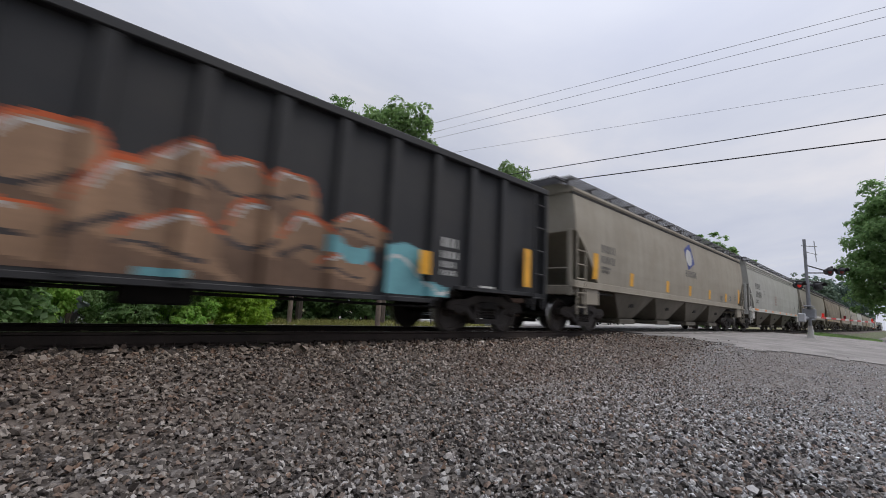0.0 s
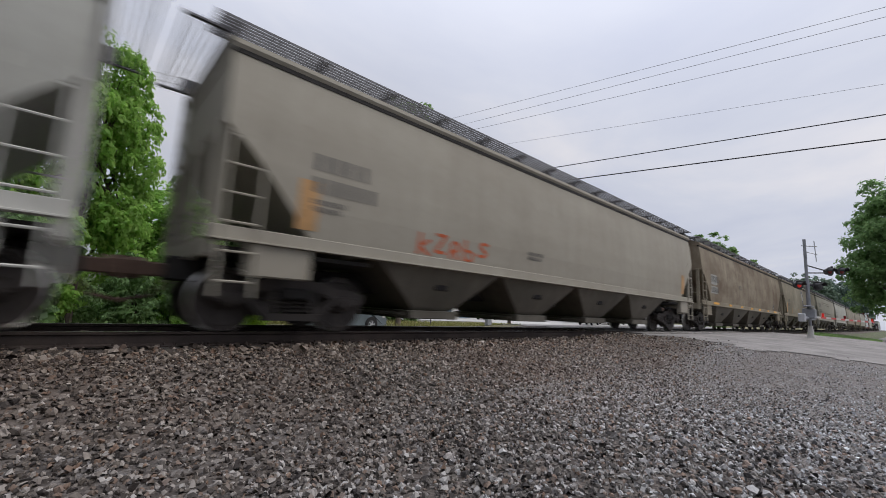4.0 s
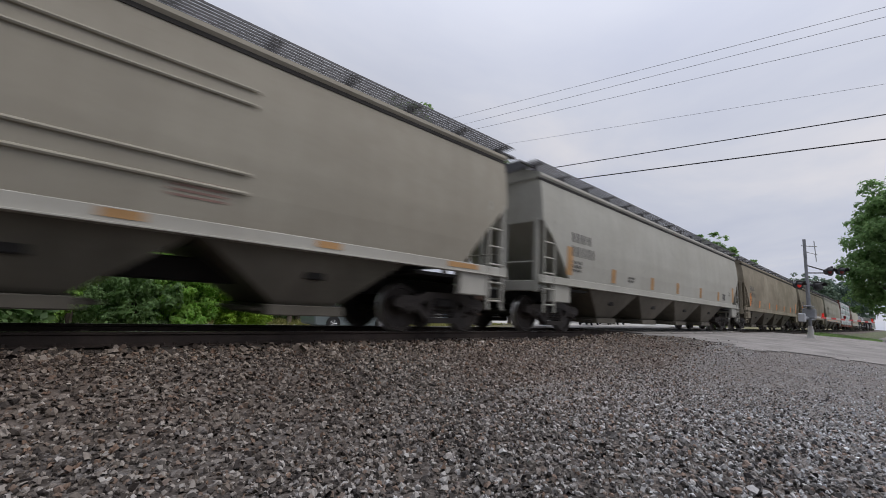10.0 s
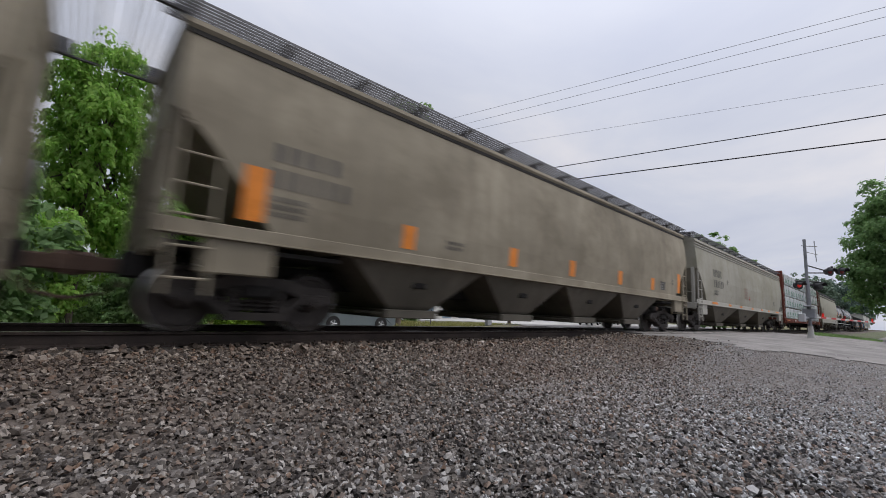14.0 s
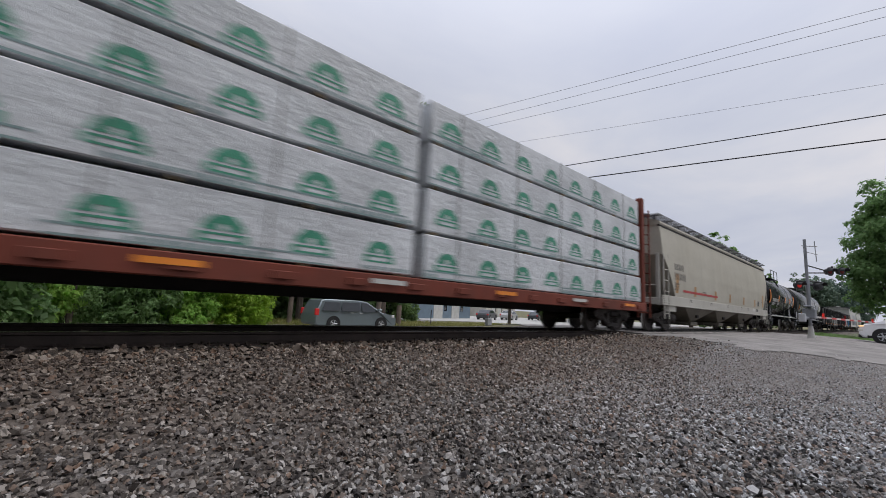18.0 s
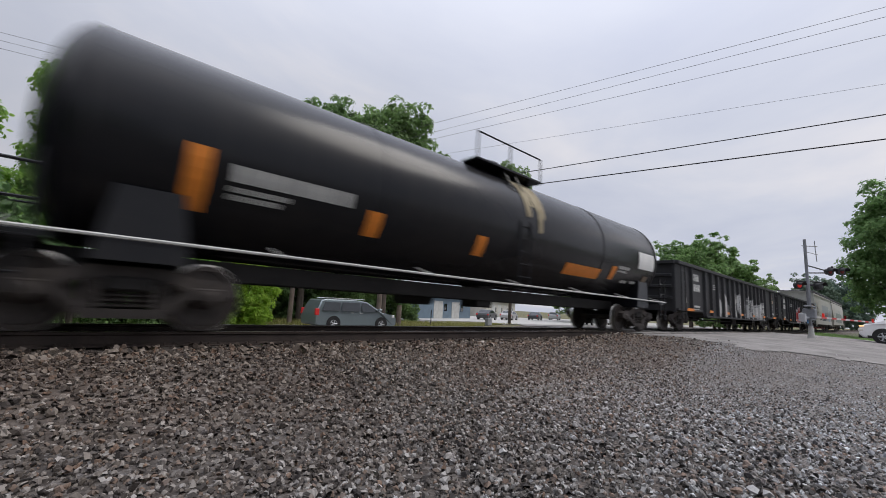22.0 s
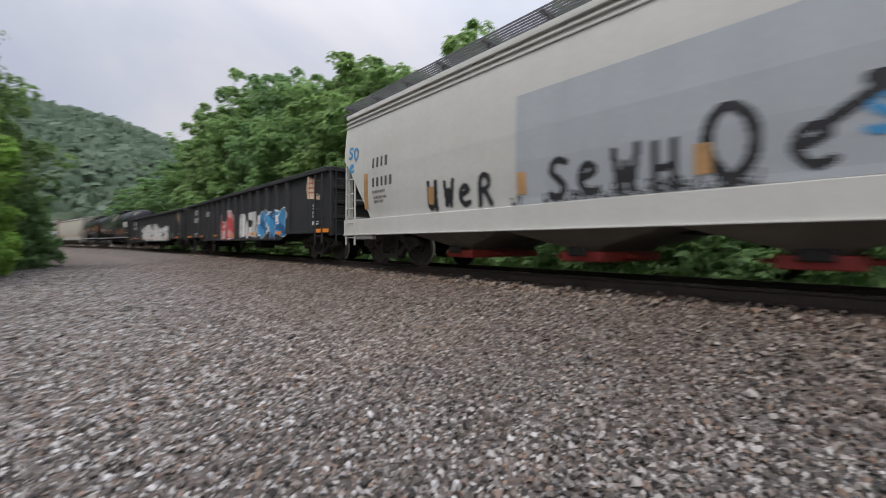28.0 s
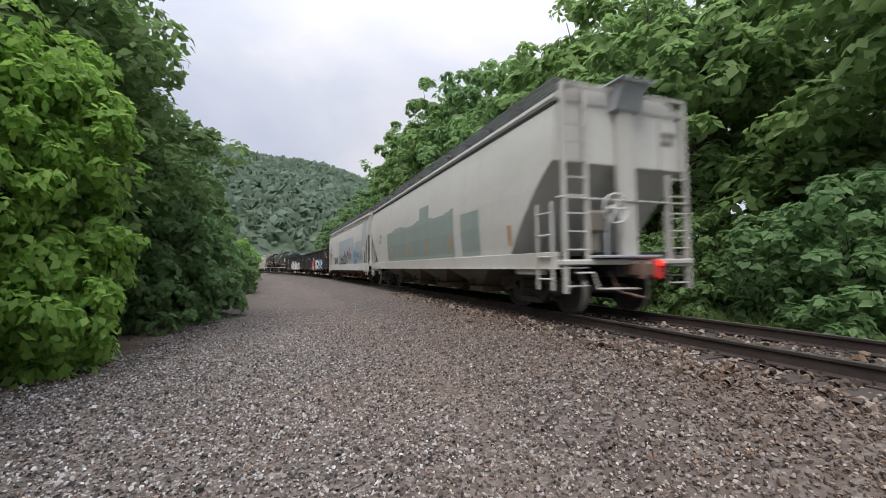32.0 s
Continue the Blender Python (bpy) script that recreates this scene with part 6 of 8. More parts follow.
def ground_kind(x, y):
    s, off = track_coords(x, y)
    k = np.zeros(len(x), int)                                   # gravel
    k[(off < 3.6) & (off > -3.2)] = 1                           # ballast
    k[(off <= -3.2)] = 3                                        # dry grass beyond the track
    k[(off > 9.9) & (x < -6)] = 2                               # brown dirt under the bushes
    k[(x > 4.5) & (off > 3.6)] = 5                              # pale fine gravel
    k[(x < -4.0) & (off > 3.6) & (off <= 9.9)] = 6              # brown gravel
    k[(x < -10.0) & (off > 9.0 + 0.35 * np.sin(x * 0.9) + 0.2 * np.sin(x * 2.3))] = 2
    k[(x > 37) & (off > 3.0)] = 4
    k[(x < -14) & (off <= -3.2)] = 2
    return k


ground = sheet("ground", grid_axis(-1500, 1500, 0.35, 90, -32, 44), grid_axis(-1200, 1500, 0.35, 90, -12, 32), (M_GRAVEL, M_BALLAST, M_DIRT, M_GRASS, M_GREEN, M_PALEGRAVEL, M_BROWNGRAVEL), mats=ground_kind)
tagged(ground, "grey crushed-stone ground with rusty ballast and dry grass", "ground", kind="structure")


def rail_profile():
    return [(-0.075, -0.185), (0.075, -0.185), (0.075, -0.17), (0.02, -0.15), (0.012, -0.05), (0.036, -0.035), (0.037, -0.006), (0.028, 0.0),
            (-0.028, 0.0), (-0.037, -0.006), (-0.036, -0.035), (-0.012, -0.05), (-0.02, -0.15), (-0.075, -0.17)]


track_thing = thing("railway_track", pose(0, 0, 0), "single railway track of rusty rails on wooden ties", "track", kind="structure")
for side in (-1, 1):
    bm = bmesh.new()
    rings = []
    for s in list(np.arange(-330, 0, 6.0)) + [0, 20, 60, 440]:
        rings.append([(*track(s, side * 0.755 + y)[0].xy, z) for y, z in rail_profile()])
    vr = loft(bm, rings)
    ob = part("rail", bm, (M_RAIL, M_RAILTOP), track_thing)
    for p in ob.data.polygons:
        if p.center.z > -0.004 and abs(p.normal.z) > 0.9:
            p.material_index = 1
tie_mesh = shared("tie", lambda b: box(b, -0.115, 0.115, -1.30, 1.30, -0.36, -0.185, 0, 0.012), [M_TIE])
plate_mesh = shared("tie_plate", lambda b: (box(b, -0.10, 0.10, -0.17, 0.17, -0.187, -0.168, 0, 0.004), [rod(b, (x, y, -0.17), (x, y, -0.13), 0.014, 6) for x in (-0.06, 0.06) for y in (-0.11, 0.11)]), [M_RAIL])
for i in range(250):
    p, a = track(-62 + i * 0.52)
    link("tie", tie_mesh, track_thing, Matrix.Translation(p) @ Matrix.Rotation(a, 4, "Z"))
    if -30 < p.x < 22:
        for y in (-0.755, 0.755):
            q, a = track(-62 + i * 0.52, y)
            link("tie_plate", plate_mesh, track_thing, Matrix.Translation(q) @ Matrix.Rotation(a, 4, "Z"))

# ---- loose crushed stone, laid piece by piece where the view is close ----
def stones(name, n, seed, xr, yr, accept, size, label):
    rng = np.random.default_rng(seed)
    x, y = rng.uniform(*xr, n), rng.uniform(*yr, n)
    k = accept(x, y, rng)
    x, y = x[k], y[k]
    n = len(x)
    d = size(x, y, rng)
    # broken stone: an uneven six-sided foot and a smaller three-cornered top
    k6, k3 = np.arange(6) * np.pi / 3, np.arange(3) * 2 * np.pi / 3 + 0.5
    a6 = k6 + rng.uniform(-0.42, 0.42, (n, 6))
    a3 = k3 + rng.uniform(-0.5, 0.5, (n, 3))
    r6, r3 = rng.uniform(0.36, 0.56, (n, 6)), rng.uniform(0.16, 0.40, (n, 3))
    v = np.empty((n, 9, 3))
    v[:, :6] = np.stack([np.cos(a6) * r6, np.sin(a6) * r6, rng.uniform(-0.40, 0.10, (n, 6))], -1)
    v[:, 6:9] = np.stack([np.cos(a3) * r3, np.sin(a3) * r3, rng.uniform(0.34, 0.58, (n, 3))], -1)
    v *= np.stack([np.ones(n), rng.uniform(0.48, 0.90, n), rng.uniform(0.45, 0.80, n)], -1)[:, None]
    v *= d[:, None, None] * 1.42
    q = rng.normal(size=(n, 4)); q[:, 1:3] *= 0.30
    q /= np.linalg.norm(q, axis=1)[:, None]
    w, a, b, c = q[:, 0], q[:, 1], q[:, 2], q[:, 3]
    R = np.stack([1 - 2 * (b * b + c * c), 2 * (a * b - c * w), 2 * (a * c + b * w), 2 * (a * b + c * w), 1 - 2 * (a * a + c * c), 2 * (b * c - a * w),
                  2 * (a * c - b * w), 2 * (b * c + a * w), 1 - 2 * (a * a + b * b)], -1).reshape(n, 3, 3)
    v = np.einsum("nij,nkj->nki", R, v)
    z = ground_z(x, y) + d * rng.uniform(-0.05, 0.65, n)
    v += np.stack([x, y, z], -1)[:, None]
    tri = [(6, 7, 8)] + [t for i in range(3) for t in ((6 + i, 2 * i, 2 * i + 1), (6 + i, 2 * i + 1, 6 + (i + 1) % 3), (6 + (i + 1) % 3, 2 * i + 1, (2 * i + 2) % 6))]
    f = (np.array(tri)[None] + (np.arange(n) * 9)[:, None, None]).reshape(-1, 3)
    ob = raw(name, v.reshape(-1, 3), f, M_STONE)
    return tagged(ob, label, "gravel", kind="stuff")


def _reach(x, y):
    """Distance from the line along which the view passes."""
    px = np.clip(x, -12.4, 0.0)
    return np.hypot(x - px, y - 0.5)


def _near(x, y, rng):
    s, off = track_coords(x, y)
    d = _reach(x, y)
    p = np.clip(1.35 - d / np.where(x < -8, 13.0, np.where(x > 2, 12.0, 9.5)), 0.0, 1.0)
    p = p * np.where((x > 5.5) & (off > 4.2), np.clip(1.5 - (x - 5.5) / 10, 0.2, 1), 1)
    p = np.where(off > np.where(x < -10, 9.0, 9.6) + 0.45 * np.sin(x * 0.9), 0.10 * p, p)
    p = np.where(x < -24, 0.55 * p, p)
    road = (x > 13.8 - 0.1 * (off - 2)) & (x < 29)
    p = np.where((x > 0.5) & (y < -0.6), 0.0, p)
    return (off > 1.25) & (off < 12.0) & (rng.uniform(size=len(x)) < p) & (~road | ((x < 15.4) & (rng.uniform(size=len(x)) < np.clip((15.4 - x) / 2.4, 0, 1) ** 2 * 0.7)))


def _size(x, y, rng):
    s, off = track_coords(x, y)
    d = np.exp(rng.normal(math.log(0.029), 0.28, len(x)))
    fine = np.clip((x - 4.0) / 6.0, 0, 1) * np.clip((off - 3.6) / 1.5, 0, 1)
    lane = np.clip((-1.0 - x) / 2.0, 0, 1)
    return np.clip(d * (1 - 0.45 * fine) * (1 - 0.25 * lane), 0.013, 0.062)


stones("loose_stones", 470000, 5, (-34, 15.4), (-4.2, 6.1), _near, _size, "loose angular crushed stones in greys and rusty browns")

stones("lane_gravel", 50000, 15, (-15, -0.8), (-2.8, 4.6), lambda x, y, r: r.uniform(size=len(x)) < np.clip(1.25 - _reach(x, y) / 6.0, 0, 1),
       lambda x, y, r: np.clip(np.exp(r.normal(math.log(0.021), 0.25, len(x))), 0.012, 0.04), "fine grey gravel on the lane beside the track")


def _bed(x, y, rng):
    s, off = track_coords(x, y)
    return (np.abs(off) < 1.9) & (np.abs(np.abs(off) - 0.755) > 0.10) & (rng.uniform(size=len(x)) < 0.8) & (x < 13.6)


stones("track_bed_stones", 26000, 8, (-30, 14), (4.6, 9.2), _bed, lambda x, y, r: np.exp(r.normal(math.log(0.055), 0.25, len(x))), "brown dusty ballast stones between the ties")

# ---- trees and bushes ----
def leaves_mesh(name, lobes, n, size, seed, material, droop=0.0, shell=0.75, cluster=40, spread=0.42):
    """A crown of single leaves in clumps over the lobes (x, y, z, rx, ry, rz)."""
    rng = np.random.default_rng(seed)
    lobes = np.array(lobes, float)
    vol = lobes[:, 3] * lobes[:, 4] * lobes[:, 5]
    m = max(1, n // cluster)
    which = rng.choice(len(lobes), m, p=vol ** 0.67 / (vol ** 0.67).sum())
    d = rng.normal(size=(m, 3)); d /= np.linalg.norm(d, axis=1)[:, None]
    r = np.where(rng.uniform(size=m) < shell, rng.uniform(0.82, 1.08, m), rng.uniform(0.35, 0.9, m))
    # an uneven outline
    r *= 1 + 0.16 * np.sin(d[:, 0] * 5 + which) * np.cos(d[:, 1] * 6 + which * 2) + 0.10 * np.sin(d[:, 2] * 11 + which * 3)
    L = lobes[which]
    c = L[:, :3] + d * L[:, 3:] * r[:, None]
    cs = spread * rng.uniform(0.7, 1.5, m)
    idx = np.repeat(np.arange(m), cluster)
    N = len(idx)
    # leaves lie over the upper and outer side of each clump
    q = rng.normal(size=(N, 3)) + d[idx] * 0.5 + np.array([0, 0, 0.35])
    q /= np.linalg.norm(q, axis=1)[:, None]
    p = c[idx] + q * (cs[idx] * rng.uniform(0.55, 1.0, N))[:, None] * np.array([1, 1, 0.7])
    out = q * 0.9 + rng.normal(size=(N, 3)) * 0.40 + np.array([0, 0, 0.55])
    out /= np.linalg.norm(out, axis=1)[:, None]
    t = rng.normal(size=(N, 3)); t -= (t * out).sum(1)[:, None] * out
    t /= np.linalg.norm(t, axis=1)[:, None]
    b = np.cross(out, t)
    s = size * rng.uniform(0.6, 1.35, N)[:, None]
    v = np.stack([p - t * s * 0.62, p + b * s * 0.36 + out * s * 0.10, p + t * s * 0.62 - out * s * droop, p - b * s * 0.36 + out * s * 0.10], 1).reshape(-1, 3)
    f = np.arange(N * 4).reshape(-1, 4)
    keep = v.reshape(-1, 4, 3)[:, :, 2].min(1) > 0.02
    f = f[keep]
    me = bpy.data.meshes.new(name)
    me.vertices.add(len(v)); me.vertices.foreach_set("co", v.astype(np.float32).ravel())
    me.loops.add(f.size); me.loops.foreach_set("vertex_index", f.astype(np.int32).ravel())
    me.polygons.add(len(f))
    me.polygons.foreach_set("loop_start", np.arange(0, f.size, 4, dtype=np.int32))
    me.polygons.foreach_set("loop_total", np.full(len(f), 4, np.int32))
    me.materials.append(material)
    me.update(calc_edges=True)
    return me


def trunk_mesh(name, lobes, r, seed, base=0.0):
    rng = random.Random(seed)
    bm = bmesh.new()
    top = max(l[2] for l in lobes)
    pts = [Vector((0, 0, -0.3))]
    for i in range(1, 6):
        pts.append(Vector((rng.uniform(-0.2, 0.2) * i * 0.4, rng.uniform(-0.2, 0.2) * i * 0.4, top * 0.92 * i / 5)))
    for i in range(5):
        rod(bm, pts[i], pts[i + 1], r * (1 - i * 0.18), 8, r * (1 - (i + 1) * 0.18))
    for l in lobes:
        for _ in range(2):
            k = rng.randint(1, 3)
            a = pts[k].lerp(pts[k + 1], rng.random())
            end = Vector((l[0] + rng.uniform(-0.4, 0.4) * l[3], l[1] + rng.uniform(-0.4, 0.4) * l[4], l[2] + rng.uniform(-0.2, 0.4) * l[5]))
            mid = a.lerp(end, 0.5) + Vector((0, 0, rng.uniform(0.0, 0.5)))
            rod(bm, a, mid, r * 0.38, 6, r * 0.24)
            rod(bm, mid, end, r * 0.24, 6, r * 0.06)
    bmesh.ops.recalc_face_normals(bm, faces=bm.faces)
    me = bpy.data.meshes.new(name)
    bm.to_mesh(me); bm.free()
    me.materials.append(M_BARK)
    finish(me)
    return me


def lobe_set(h, r, seed, low=0.28, n=9):
    """Lobes of a crown of height h and radius r that starts at low * h."""
    rng = random.Random(seed)
    out = [(0, 0, h * (0.5 + low * 0.5), r * 0.72, r * 0.72, h * (1 - low) * 0.46)]
    for i in range(n):
        a = 2.4 * i + rng.uniform(-0.4, 0.4)
        u = (i + 0.5) / n
        z = h * (low + 0.10 + (0.86 - low) * u)
        w = r * (0.78 if u < 0.6 else 0.78 - 0.9 * (u - 0.6))
        s = r * rng.uniform(0.30, 0.46)
        out.append((math.cos(a) * w * 0.8, math.sin(a) * w * 0.8, z, s, s, s * rng.uniform(0.7, 1.0)))
    return out


TREE_KINDS = {}


def tree_kind(key, h, r, n, size, seed, mat, low=0.28, lobes=9, trunk=0.2, spread=0.42, name="tree"):
    ls = lobe_set(h, r, seed, low, lobes)
    TREE_KINDS[key] = (name, leaves_mesh("crown_" + key, ls, n, size, seed, mat, spread=spread), trunk_mesh("trunk_" + key, ls, trunk, seed))


tree_kind("broad", 12.0, 5.0, 42000, 0.22, 3, M_LEAF_DARK, 0.14, 14, 0.26, 0.50)
tree_kind("far_broad", 12.0, 5.0, 14000, 0.36, 3, M_LEAF_DARK, 0.14, 14, 0.26, 0.55)
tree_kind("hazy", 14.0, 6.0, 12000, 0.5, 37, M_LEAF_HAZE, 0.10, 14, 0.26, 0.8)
tree_kind("oval", 10.0, 3.2, 30000, 0.20, 5, M_LEAF, 0.16, 12, 0.2, 0.42)
tree_kind("bright", 10.0, 3.0, 30000, 0.19, 9, M_LEAF_LIGHT, 0.10, 12, 0.18, 0.40)
tree_kind("park", 14.0, 3.6, 26000, 0.23, 13, M_LEAF_DARK, 0.42, 11, 0.28, 0.48)
tree_kind("wood", 14.0, 5.0, 16000, 0.36, 17, M_LEAF, 0.10, 14, 0.26, 0.60)
tree_kind("shrub", 4.6, 2.3, 30000, 0.15, 21, M_LEAF_LIGHT, 0.02, 12, 0.08, 0.30, "bush")
tree_kind("yellow", 4.6, 2.3, 24000, 0.16, 33, M_LEAF_YELLOW, 0.02, 12, 0.08, 0.32, "bush")
tree_kind("bush", 2.6, 1.9, 12000, 0.15, 25, M_LEAF, 0.0, 10, 0.06, 0.28, "bush")
tree_kind("thicket", 3.6, 2.8, 14000, 0.20, 29, M_LEAF_DARK, 0.0, 11, 0.06, 0.34, "bush")


def plant(key, x, y, h=1.0, w=None, turn=0.0, label="", group=""):
    name, crown, trunk = TREE_KINDS[key]
    w = h if w is None else w
    t = link(name, trunk, None, Matrix.Translation((x, y, ground_at(x, y) - 0.05)) @ Matrix.Rotation(turn, 4, "Z") @ Matrix.Diagonal((w, w, h, 1)))
    tagged(t, label or "leafy green broadleaf tree", "bush" if name == "bush" else "tree", group)
    link("crown", crown, t)
    return t


rt = random.Random(77)
for x, y, h in ((-10.4, -3.9, 0.62), (-11.6, -4.0, 0.75), (-12.9, -3.8, 0.6), (-9.4, -4.6, 0.7), (-13.9, -3.5, 0.38), (-8.3, -4.9, 0.6), (-10.8, -4.9, 0.7), (-9.3, -3.9, 0.36), (-8.2, -4.1, 0.33), (-7.3, -4.8, 0.42), (-10.0, -3.5, 0.3), (-7.6, -3.9, 0.22)):
    plant(rt.choice(("bush", "yellow")) if h > 0.4 else "bush", x, y, h * 0.85, h, rt.uniform(0, 6), "low leafy weeds at the edge of the gravel", "weeds at the edge")
# the wooded edge on the left of the gravel
plant("shrub", -16.0, -4.4, 1.22, 1.12, 0.3, "dense light green bush at the edge of the gravel")
plant("broad", -24.3, -5.5, 0.83, 0.88, 0.9, "big dark green tree with a broad crown")
plant("oval", -13.0, -9.6, 0.80, 1.1, 2.0, "tall dark leafy tree behind the bushes")
plant("yellow", -11.8, -5.9, 0.92, 0.95, 2.2, "yellow-green bush at the edge of the gravel")
plant("yellow", -14.2, -4.3, 0.42, 0.6, 4.0, "leafy bush beside the big tree")
plant("thicket", -18.5, -5.8, 1.3, 1.1, 1.0, "dark green thicket under the trees")
plant("thicket", -25.5, -3.4, 1.0, 0.85, 2.7, "dark green thicket under the trees")
plant("broad", -18.0, -9.1, 0.64, 0.68, 3.3, "big dark green tree with a broad crown")
plant("broad", -7.0, -13.5, 0.62, 0.9, 5.3, "dark green tree with a broad crown")
plant("shrub", -20.9, -3.5, 1.2, 0.86, 1.2, "tall light green bush at the edge of the gravel")
for s, off, key, h in ((-31, 14.5, "far_broad", 0.95), (-38, 14.8, "wood", 0.8), (-46, 14.5, "far_broad", 0.9), (-55, 14.6, "wood", 0.85), (-65, 14.5, "far_broad", 0.95), (-76, 14.6, "wood", 0.9),
                       (-88, 14.5, "far_broad", 1.0), (-102, 14.5, "wood", 1.0), (-120, 14.5, "far_broad", 1.0), (-36, 18, "wood", 1.1), (-52, 19, "far_broad", 1.3), (-72, 19, "wood", 1.2)):
    p, a = track(s, off)
    plant(key, p.x, p.y, h, h * 0.85, rt.uniform(0, 6), "broadleaf tree along the railway", "trees along the railway")
for s, off in ((-29, 9.6), (-34, 9.8), (-42, 9.6), (-50, 9.8), (-60, 9.6), (-71, 9.8), (-84, 9.6), (-98, 9.8)):
    p, a = track(s, off)
    plant(rt.choice(("thicket", "shrub")), p.x, p.y, rt.uniform(0.7, 1.0), None, rt.uniform(0, 6), "green bush at the foot of the trees", "bushes along the railway")
# the wood beyond the track
for x, y, key, h in ((-4.3, 18.5, "bright", 0.72), (-10.5, 17.0, "wood", 0.86), (-17.0, 17.5, "wood", 0.98), (-24.5, 16.5, "wood", 1.0), (-31.0, 18.0, "wood", 1.2), (-38.5, 17.0, "wood", 1.25),
                     (-47, 18.0, "far_broad", 1.62), (-56, 16.5, "wood", 1.55), (-66, 17.0, "far_broad", 1.7), (-77, 15.5, "wood", 1.3), (-90, 14.0, "far_broad", 1.3), (-105, 11.5, "wood", 1.0), (-122, 8.0, "far_broad", 1.1),
                     (-12, 26, "wood", 1.2), (-26, 27, "wood", 1.3), (-42, 27, "wood", 1.35), (-60, 27, "wood", 1.35), (-82, 24, "wood", 1.3)):
    plant(key, x, y, h, h * rt.uniform(0.9, 1.1), rt.uniform(0, 6), "broadleaf tree in the wood beyond the track", "trees beyond the track")
for x, off in ((-3, -6.5), (-7, -6.0), (-10.5, -6.8), (-14, -6.2), (-18, -6.0), (-22, -6.6), (-27, -6.2), (-32, -6.4), (-38, -6.2), (-45, -6.4), (-53, -6.2), (-62, -6.4)):
    p, a = track(x, off)
    plant(rt.choice(("thicket", "bush", "thicket")), p.x, p.y, rt.uniform(0.8, 1.15), None, rt.uniform(0, 6), "leafy bush beyond the track", "bushes beyond the track")
# between the track and the far road
for x, y, k, h in ((-1.4, 17.2, "shrub", 0.80), (1.45, 17.0, "thicket", 0.62), (2.75, 17.3, "shrub", 0.70), (4.9, 17.3, "yellow", 0.62), (-3.2, 16.6, "thicket", 1.0)):
    plant(k, x, y, h, h * 0.8, rt.uniform(0, 6), "leafy bush between the track and the far road", "bushes beyond the track")
# beyond the road on the far side
for x, y, h in ((9.4, 30.0, 0.72), (12.4, 31.0, 0.75), (15.6, 30.5, 0.7), (18.8, 31.5, 0.75), (6.6, 31.5, 0.7)):
    plant("oval", x, y, h, h * 1.1, rt.uniform(0, 6), "low-branched green tree beyond the far road", "trees beyond the far road")
for x, y, h in ((8.0, 30.5, 1.0), (12.5, 31.5, 0.95), (17.0, 32.0, 0.9), (22.0, 33.0, 0.9)):
    plant("thicket", x, y, h, h * 1.2, rt.uniform(0, 6), "dark green thicket beyond the far road", "bushes beyond the far road")
plant("bright", -0.3, 20.5, 1.14, 0.74, 0.4, "bright green tree beyond the track")
plant("bright", 3.4, 27.0, 0.72, 0.9, 1.4, "bright green tree beyond the track")
plant("park", 11.6, 28.5, 1.16, 0.95, 0.2, "dark green park tree beside the road")
plant("park", 16.8, 26.0, 1.22, 1.15, 1.9, "dark green park tree beside the road")
plant("park", 35.5, 29.2, 1.3, 0.72, 2.9, "slim dark green tree beyond the car park")
plant("oval", 6.0, 31.0, 1.0, 1.0, 2.9, "green tree beyond the road")
for x, y, h in ((66, 21, 1.1), (73, 20, 1.2), (81, 21.5, 1.1), (90, 23, 1.15), (66, 38, 1.2), (80, 42, 1.3), (95, 30, 1.1), (108, 26, 1.1), (125, 24, 1.1)):
    plant("wood", x, y, h * 0.85, h * 0.9, rt.uniform(0, 6), "broadleaf tree beyond the crossing", "trees beyond the crossing")
for x, y in ((220, 15.5), (205, 18.5), (190, 22), (250, 16), (240, 24)):
    plant("hazy", x, y, 1.3, 1.2, rt.uniform(0, 6), "far broadleaf tree with haze-tinted leaves beside the railway", "far trees along the railway")
plant("oval", 59, 0.0, 1.5, 1.35, 1.0, "big green tree beside the road")
plant("far_broad", 72, -4.5, 1.2, 1.0, 2.0, "big green tree beside the road")
plant("far_broad", 90, -10, 1.2, 1.1, 3.0, "big green tree beside the road")
for x, y, k, h in ((7.3, 25.5, "shrub", 0.5), (4.2, 27.5, "bush", 0.85), (-1.4, 24.5, "bush", 1.0), (0.9, 25.2, "yellow", 0.24), (5.4, 26.4, "bush", 0.3), (-4.0, 24.0, "thicket", 0.8)):
    plant(k, x, y, h, h * 1.15, rt.uniform(0, 6), "leafy green bush beside the far road", "bushes beside the far road")


